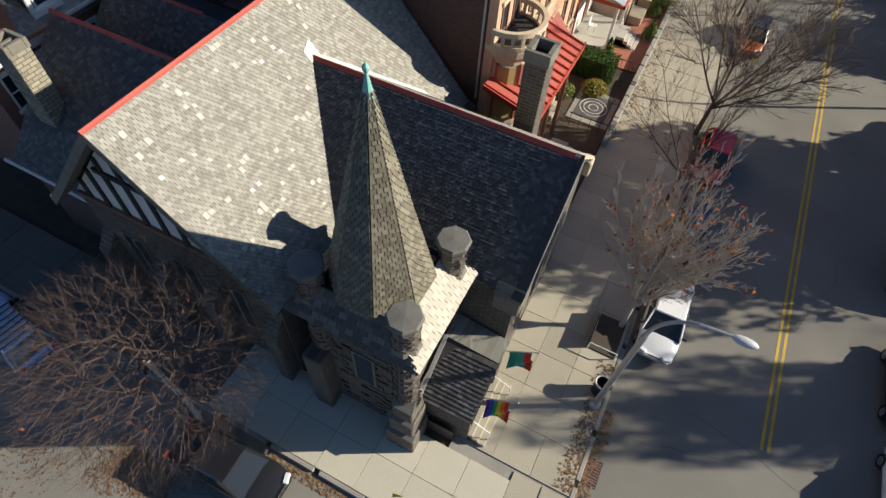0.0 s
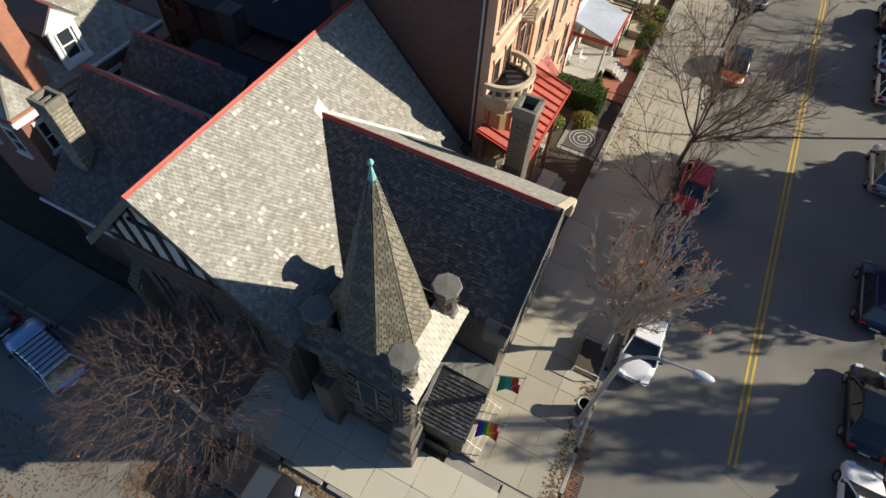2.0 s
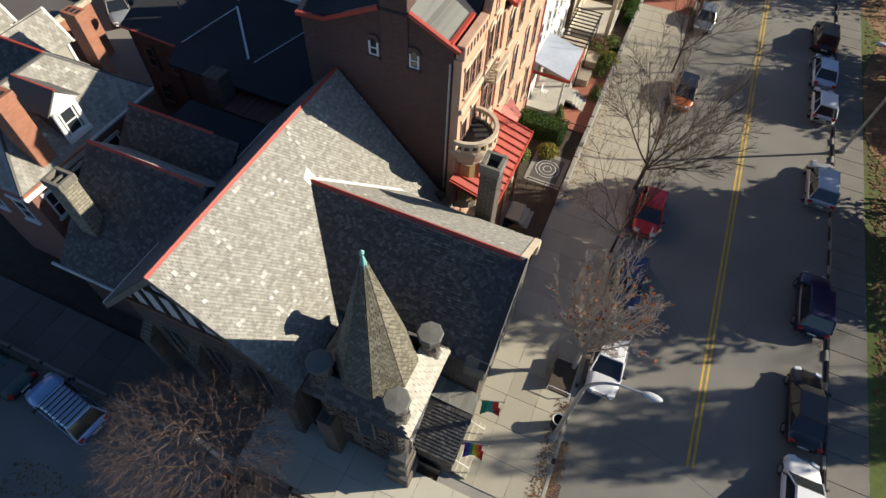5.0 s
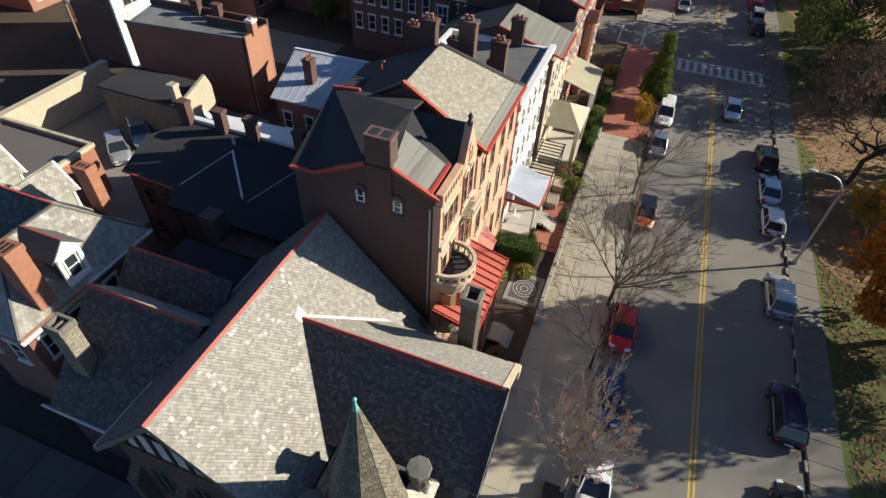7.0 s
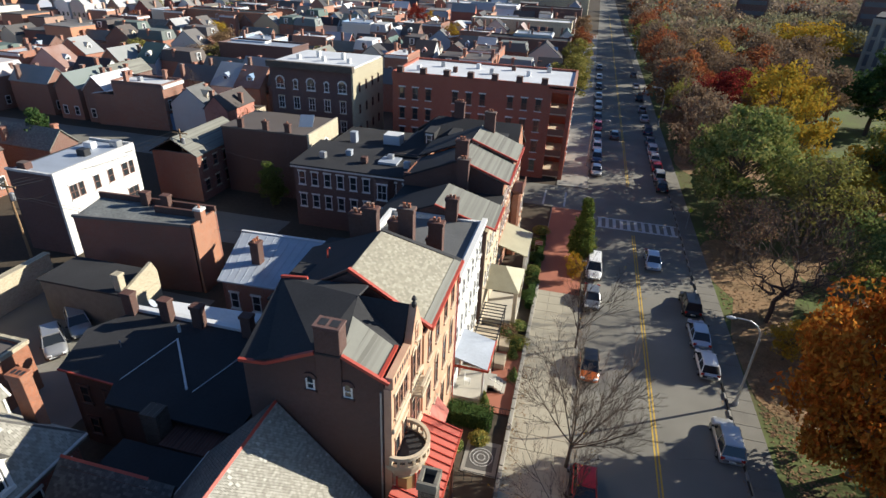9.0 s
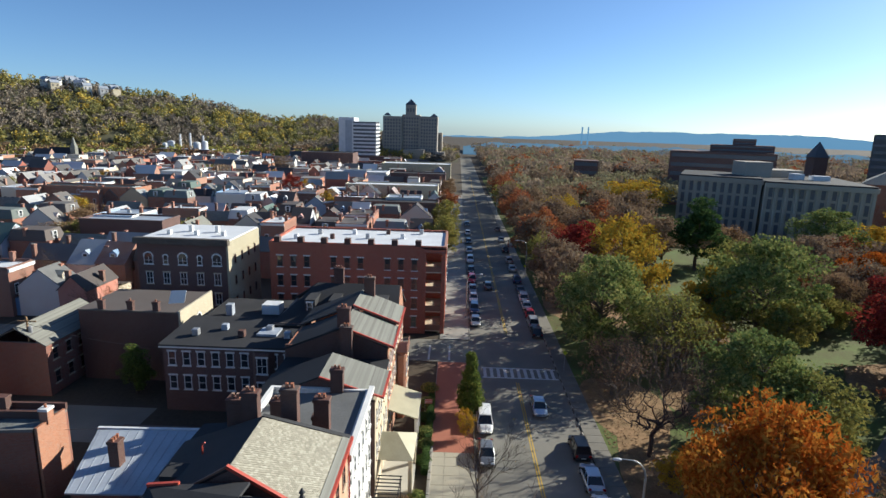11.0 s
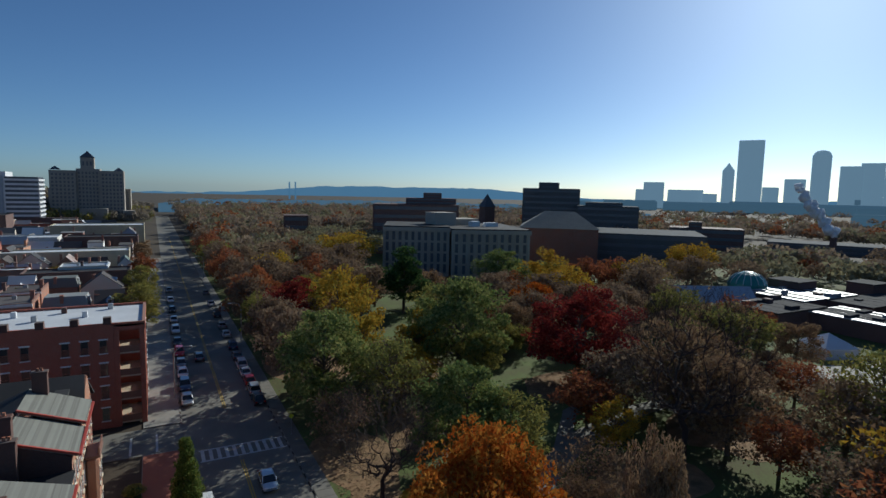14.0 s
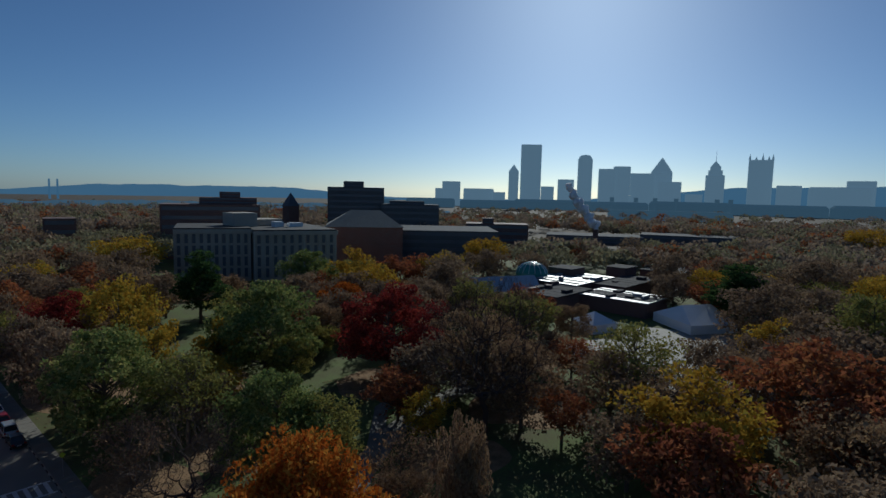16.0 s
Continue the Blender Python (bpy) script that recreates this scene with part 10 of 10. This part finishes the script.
def flagpole(x, y, z, colours, label, droop):
    e = thing("flag", (x, y, z), label, "flag")
    part("pole", M().tube((-0.1, 0, -0.2), (1.2, -0.05, 1.0), 0.025, 0.02, 6), white_wood, e, local=True)
    n, rows = len(colours), 10
    for k, col in enumerate(colours):
        m = M()
        v = []
        for i in range(rows + 1):
            for j in (k, k + 1):
                s, t = i / rows, j / n
                v.append((0.05 + 0.85 * t + 0.2 * s, -0.05 - 0.55 * s * (1 - 0.5 * t) + 0.14 * math.sin(s * 7 + t * 3) * (0.4 + s), -0.1 + 0.75 * t - droop * 0.8 * s * (0.6 + 0.4 * t)))
        m.add(v + [(a, b + 0.012, c) for a, b, c in v], [(2 * i, 2 * i + 1, 2 * i + 3, 2 * i + 2) for i in range(rows)] + [(2 * rows + 2 + 2 * i + 2, 2 * rows + 2 + 2 * i + 3, 2 * rows + 2 + 2 * i + 1, 2 * rows + 2 + 2 * i) for i in range(rows)])
        name = "cloth_%d%d%d" % tuple(int(c * 99) for c in col)
        mt = bpy.data.materials.get(name) or material(name, col, 0.8, 0.15, 3, 40, 0.1)
        part("stripe", m, mt, e, smooth=True, local=True)
flagpole(-11.0, 8.15, 2.3, [(0.2, 0.03, 0.35), (0.03, 0.1, 0.55), (0.03, 0.35, 0.1), (0.75, 0.55, 0.03), (0.75, 0.2, 0.02), (0.6, 0.03, 0.03)], "rainbow striped flag on a short pole by the church door", 1.2)
flagpole(-11.0, 10.4, 2.3, [(0.03, 0.35, 0.25), (0.05, 0.45, 0.35), (0.6, 0.06, 0.05)], "green and red flag hanging by the church wall", 0.9)

def yellow_banner(x, y):
    e = thing("yellow_flag", (x, y, 0.15), "yellow triangular flag by the kerb", "flag")
    part("pole", M().tube((0, 0, 0), (0.1, 0, 1.5), 0.015, 0.012, 5), white_wood, e, local=True)
    part("cloth", M().slab([(0.05, 0, 0.8), (0.5, 0.1, 1.5), (0.1, 0, 1.6)], 0.01), yellow_paint, e, local=True)
yellow_banner(-12.6, 3.6)

# bin and iron pit guard by the first tree, grate and leaves at the corner
tr = thing("tree_guard", (-7.3, 14.2, 0.15), "black planted pit with a low white rail by the kerb", "planter")
part("bed", M().chamfer(-0.75, -0.9, 0, 0.5, 1.1, 0.06, 0.02), earth, tr, local=True)
part("rail", M().path([(-0.75, -0.9, 0), (-0.75, -0.9, 0.5), (0.5, -0.9, 0.5), (0.5, -0.9, 0)], 0.03, 6), white_wood, tr, local=True)
part("fence_panel", M().box(-0.78, -0.9, 0.05, -0.74, 1.1, 0.6), iron, tr, local=True)
bn = thing("litter_bin", (-7.0, 11.55, 0.15), "black round litter bin with a grey rim beside the lamp", "bin")
part("drum", M().lathe([(0.26, 0), (0.28, 0.02), (0.31, 0.85), (0.29, 0.86), (0.26, 0.1), (0.0, 0.08)], 0, 0, 14), iron, bn, local=True)
part("rim", M().path([(0.31 * math.cos(2 * math.pi * k / 16), 0.31 * math.sin(2 * math.pi * k / 16), 0.88) for k in range(17)], 0.045, 6), galvanised, bn, local=True)
gt = thing("drain_grate", (-6.1, 8.2, 0.004), "rusty iron drain grate by the kerb", "drain")
for k in range(9):
    part("bar", M().box(-0.25, -0.5 + k * 0.12, 0, 0.25, -0.45 + k * 0.12, 0.02), window_brown, gt, local=True)
# Flat dark plate stands for the shade below the bars.
part("pit", M().box(-0.28, -0.54, -0.003, 0.28, 0.6, 0.004), iron, gt, local=True)

# fallen leaves along gutters and walls
def litter(name, areas, n, size, seed, label):
    rng = np.random.default_rng(seed)
    c = []
    for k in range(n):
        x0, y0, x1, y1, z = areas[rng.integers(0, len(areas))]
        t = rng.beta(1.2, 2.2) if rng.random() < 0.6 else rng.random()
        c.append((x0 + (x1 - x0) * t, y0 + (y1 - y0) * rng.random(), z + 0.012 + 0.01 * rng.random()))
    c = np.array(c)
    a = rng.normal(0, 1, (n, 3)) * np.array([1, 1, 0.15])
    a /= np.linalg.norm(a, axis=1)[:, None]
    b = np.cross(a, np.array([0, 0, 1.0]) + rng.normal(0, 0.25, (n, 3)))
    s = size * rng.uniform(0.6, 1.4, (n, 1))
    q = np.stack([c - a * s, c + b * s * 0.6, c + a * s, c - b * s * 0.6], axis=1).reshape(-1, 3)
    me = bpy.data.meshes.new(name)
    me.from_pydata(q.tolist(), [], np.arange(len(q)).reshape(-1, 4).tolist())
    me.materials.append(leaf_brown)
    tagged(new(name, me), label, "leaves", kind="stuff")
litter("fallen_leaves", [(-6.44, 5.5, -5.9, 11, 0.0), (-6.44, 29, -5.9, 60, 0.0), (-6.65, 7, -7.4, 13, 0.15), (-11.2, 27, -10.2, 44, 0.15), (-18, 3.0, -9, 2.6, 0.0), (-40, 3.0, -20, 2.5, 0.0), (6.3, 10, 5.9, 70, 0.0)], 4200, 0.06, 8, "brown leaves gathered along kerbs and walls")
litter("fallen_leaves", [(-23.5, -1.2, -18.8, 0.9, 0.0), (-23.0, -0.6, -20.0, 0.6, 0.0), (-31.0, -4.0, -24.0, -0.8, 0.0)], 2600, 0.055, 12, "orange brown leaves lying below the bare street tree")
litter("fallen_leaves", [(9, 42, 17, 76, 0.14), (9, 20, 14, 44, 0.14), (50, 70, 68, 84, 0.15), (20, 60, 36, 80, 0.15), (9, 76, 26, 150, 0.14)], 9000, 0.13, 9, "tan leaves strewn over park ground")

# front gardens: walls, fences, hedges, beds
gw = thing("garden_wall", (-11.4, 36, 0.15), "low stone garden wall along the pavement", "wall")
for k in range(24):
    y = 26.2 + k * 1.2
    if not 33.6 < y < 34.4:
        part("stone", M().chamfer(-0.16, y - 36, 0, 0.16, y - 36 + 1.17, 0.42 + 0.03 * (k % 3), 0.03), kerb_stone, gw, local=True)
fn = thing("iron_fence", (-11.55, 23.5, 0.15), "black iron garden fence", "fence")
for k in range(34):
    part("picket", M().box(-0.012, -5 + k * 0.25, 0, 0.012, -4.975 + k * 0.25, 1.1), iron, fn, local=True)
for z in (0.15, 1.0):
    part("rail", M().box(-0.02, -5, z, 0.02, 3.4, z + 0.04), iron, fn, local=True)
fn2 = thing("iron_fence", (-14, 33.9, 0.15), "low iron fence between front gardens", "fence")
for k in range(18):
    part("picket", M().box(-2.2 + k * 0.27, -0.012, 0, -2.18 + k * 0.27, 0.012, 0.9), iron, fn2, local=True)
part("rail", M().box(-2.2, -0.02, 0.8, 2.5, 0.02, 0.84), iron, fn2, local=True)
single("garden_bed", M().box(-16.4, 34.2, -0.05, -11.6, 44.0, 0.13), paver_brick, "red brick paved front garden", "garden", kind="structure")
single("garden_bed", M().box(-16.7, 17.4, -0.05, -11.6, 34.0, 0.1), earth, "dark earth front garden", "garden", kind="structure")
for k in range(5):
    part("picket", M().box(0.1 - 2.4 + k * 0.6, 3.4, 0, 0.13 - 2.4 + k * 0.6, 3.43, 1.1), iron, fn, local=True)
part("rail", M().box(-2.4, 3.4, 1.0, 0.02, 3.44, 1.04), iron, fn, local=True)
pt = thing("garden_patio", (-13.0, 29.3, 0.1), "paved garden patio with a round inlay", "patio", kind="structure")
part("paving", M().box(-1.3, -1.6, 0, 1.3, 1.6, 0.05), kerb_stone, pt, local=True)
part("dark_field", M().box(-1.0, -1.2, 0.05, 1.0, 1.2, 0.058), slate_dark, pt, local=True)
for r in (0.3, 0.6, 0.85):
    part("ring", M().path([Vector((r * math.cos(2 * math.pi * k / 20), r * math.sin(2 * math.pi * k / 20), 0.06)) for k in range(21)], 0.03, 4), white_line, pt, local=True)
def shrub(name, x, y, rx, ry, h, mat, label, n=1500, seed=1, size=0.07, cone=False, box=False):
    rng = np.random.default_rng(seed)
    e = thing(name, (x, y, 0.1), label, "hedge" if box else "shrub")
    t = rng.random((n, 3))
    if box:
        p = (t - np.array([0.5, 0.5, 0])) * np.array([2 * rx, 2 * ry, h])
        k = rng.integers(0, 5, n)
        p[k == 0, 0], p[k == 1, 0], p[k == 2, 1], p[k == 3, 1] = rx, -rx, ry, -ry
        p[k == 4, 2] = h
        p += rng.normal(0, 0.06, p.shape)
    else:
        ph, u = 2 * np.pi * t[:, 0], t[:, 1]
        rr = (1 - u) ** 0.8 if cone else np.sqrt(np.clip(1 - (2 * u - 0.9) ** 2, 0.02, 1))
        rr *= 0.75 + 0.35 * t[:, 2]
        p = np.stack([rx * rr * np.cos(ph), ry * rr * np.sin(ph), h * u], axis=1)
    a = rng.normal(0, 1, (n, 3))
    a /= np.linalg.norm(a, axis=1)[:, None]
    b = np.cross(a, rng.normal(0, 1, (n, 3)))
    b /= np.linalg.norm(b, axis=1)[:, None]
    s = size * rng.uniform(0.7, 1.4, (n, 1))
    q = np.stack([p - a * s, p + b * s * 0.6, p + a * s, p - b * s * 0.6], axis=1).reshape(-1, 3)
    me = bpy.data.meshes.new("leaves")
    me.from_pydata(q.tolist(), [], np.arange(len(q)).reshape(-1, 4).tolist())
    me.materials.append(mat)
    new("leaves", me).parent = e
    core = M().box(-rx * 0.85, -ry * 0.85, 0, rx * 0.85, ry * 0.85, h * 0.92) if box else M().lathe([(rx * 0.5, 0), (rx * 0.7, h * 0.3), (rx * 0.45, h * 0.65), (rx * 0.08, h * 0.95)], 0, 0, 9)
    part("stem_core", core, leaf_dark, e, local=True)
    return e
shrub("hedge", -14.6, 32.6, 1.7, 0.7, 1.5, leaf_dark, "clipped dark green hedge by the porch", 3500, 3, 0.07, box=True)
for x, y, h, lb in ((-13.9, 34.9, 1.5, "small conical evergreen by the steps"), (-11.9, 38.6, 1.5, "small conical evergreen in the brick garden"), (-12.4, 41.8, 1.4, "small conical evergreen in the garden")):
    shrub("evergreen_shrub", x, y, 0.55, 0.55, h, leaf_green, lb, 1300, int(x * -10), 0.06, cone=True)
for k, (x, y, r, h, mt) in enumerate(((-13.5, 30.9, 0.8, 0.7, leaf_olive), (-12.2, 43.6, 1.1, 1.0, leaf_olive), (-13.6, 44.8, 1.2, 1.2, leaf_brown), (-12.5, 46.5, 0.9, 0.8, leaf_green), (-12.2, 52.5, 0.9, 0.9, leaf_dark), (-12.1, 55.5, 0.9, 1.0, leaf_green), (-12.4, 58.0, 1.0, 1.1, leaf_green), (-12.3, 61.5, 1.1, 1.0, leaf_dark), (-12.5, 65.0, 1.1, 1.2, leaf_green), (-12.3, 69.5, 1.2, 0.9, leaf_olive), (-13.2, 22.5, 0.6, 0.7, leaf_brown), (-15.2, 29.6, 0.7, 0.8, leaf_green))):
    shrub("shrub", x, y, r, r, h, mt, "rounded garden shrub by the pavement", 900, 20 + k, 0.08)
for y0, y1 in ((50.5, 58), (59, 67)):
    shrub("hedge", -11.9, (y0 + y1) / 2, 0.35, (y1 - y0) / 2, 0.8, leaf_dark, "low clipped hedge along the pavement", 2500, int(y0), 0.07, box=True)
ch2 = thing("porch_chair", (-15.6, 36.2, 0.85), "white slatted porch chair", "chair")
part("seat", M().box(-0.25, -0.25, 0.4, 0.25, 0.25, 0.44), white_wood, ch2, local=True)
part("backrest", M().box(-0.27, -0.25, 0.44, -0.23, 0.25, 1.0), white_wood, ch2, local=True)
for sx in (-0.22, 0.22):
    for sy in (-0.22, 0.22):
        part("leg", M().box(sx - 0.02, sy - 0.02, 0, sx + 0.02, sy + 0.02, 0.4), white_wood, ch2, local=True)

# poles, wires and signs
def wire(a, b, sag=0.5, r=0.012):
    a, b = Vector(a), Vector(b)
    return [a.lerp(b, t / 8) - Vector((0, 0, sag * 4 * (t / 8) * (1 - t / 8))) for t in range(9)]
poles = [(-67.5, 42.0, 10.5), (-63.3, 64.6, 10.5), (-80.0, 24.0, 10.5)]
for x, y, h in poles:
    e = thing("power_pole", (x, y, 0), "brown wooden power pole with cross arms", "utility pole", "power poles")
    part("pole", M().tube((0, 0, 0), (0, 0, h), 0.16, 0.11, 8), wood_pole, e, local=True)
    part("cross_arm", M().box(-1.2, -0.06, h - 0.7, 1.2, 0.06, h - 0.55), wood_pole, e, local=True)
    part("transformer", M().lathe([(0.22, h - 2.2), (0.25, h - 2.1), (0.25, h - 1.4), (0.15, h - 1.3)], 0.35, 0, 10), galvanised, e, local=True)
spans = [((-67.5 + dx, 42, 10), p) for dx in (-1.1, 0, 1.1) for p in ((-63.3 + dx, 64.6, 10), (-80 + dx, 24, 10))]
for p, q in spans + [((-63.3, 64.6, 9.5), (-44.5, 62, 8.0)), ((-67.5, 42, 9.0), (-42, 47, 6.0)), ((-67.5, 42, 8.6), (-66, 46, 8.0)), ((-67.5, 42, 8.8), (-52, 44.5, 7.2))]:
    single("overhead_wire", M().path(wire(p, q), 0.022, 3), iron, "dark overhead wire between the poles", "wire", "overhead wires")
def sign(x, y, z, col, label, way=0):
    e = thing("street_sign", (x, y, 0.15), label, "sign")
    part("post", M().tube((0, 0, 0), (0, 0, z), 0.03, 0.03, 6), galvanised, e, local=True)
    part("plate", M().prism([(-0.38, 0), (0, -0.38), (0.38, 0), (0, 0.38)], -0.01, 0.01), col, e, local=True).matrix_basis = pose(0, -0.04, z - 0.4, 90, 0, way)
sign_yellow = material("sign_yellow", (0.55, 0.62, 0.04), 0.5, 0.1, 3, 20, 0.0)
sign(7.4, 77.5, 3.2, sign_yellow, "yellow diamond crossing sign on a post")
sign(7.6, 131.0, 3.2, sign_yellow, "far yellow diamond sign on a post")
us = thing("small_flag", (-12.6, 62.8, 0.1), "striped red and white flag on a garden staff", "flag")
part("staff", M().tube((0, 0, 0), (0, 0, 2.2), 0.02, 0.015, 5), white_wood, us, local=True)
part("cloth", M().box(0.02, -0.01, 1.5, 0.9, 0.01, 2.1), red_trim, us, local=True)
for k in range(3):
    part("stripe", M().box(0.02, -0.014, 1.58 + k * 0.2, 0.9, 0.014, 1.66 + k * 0.2), white_wood, us, local=True)
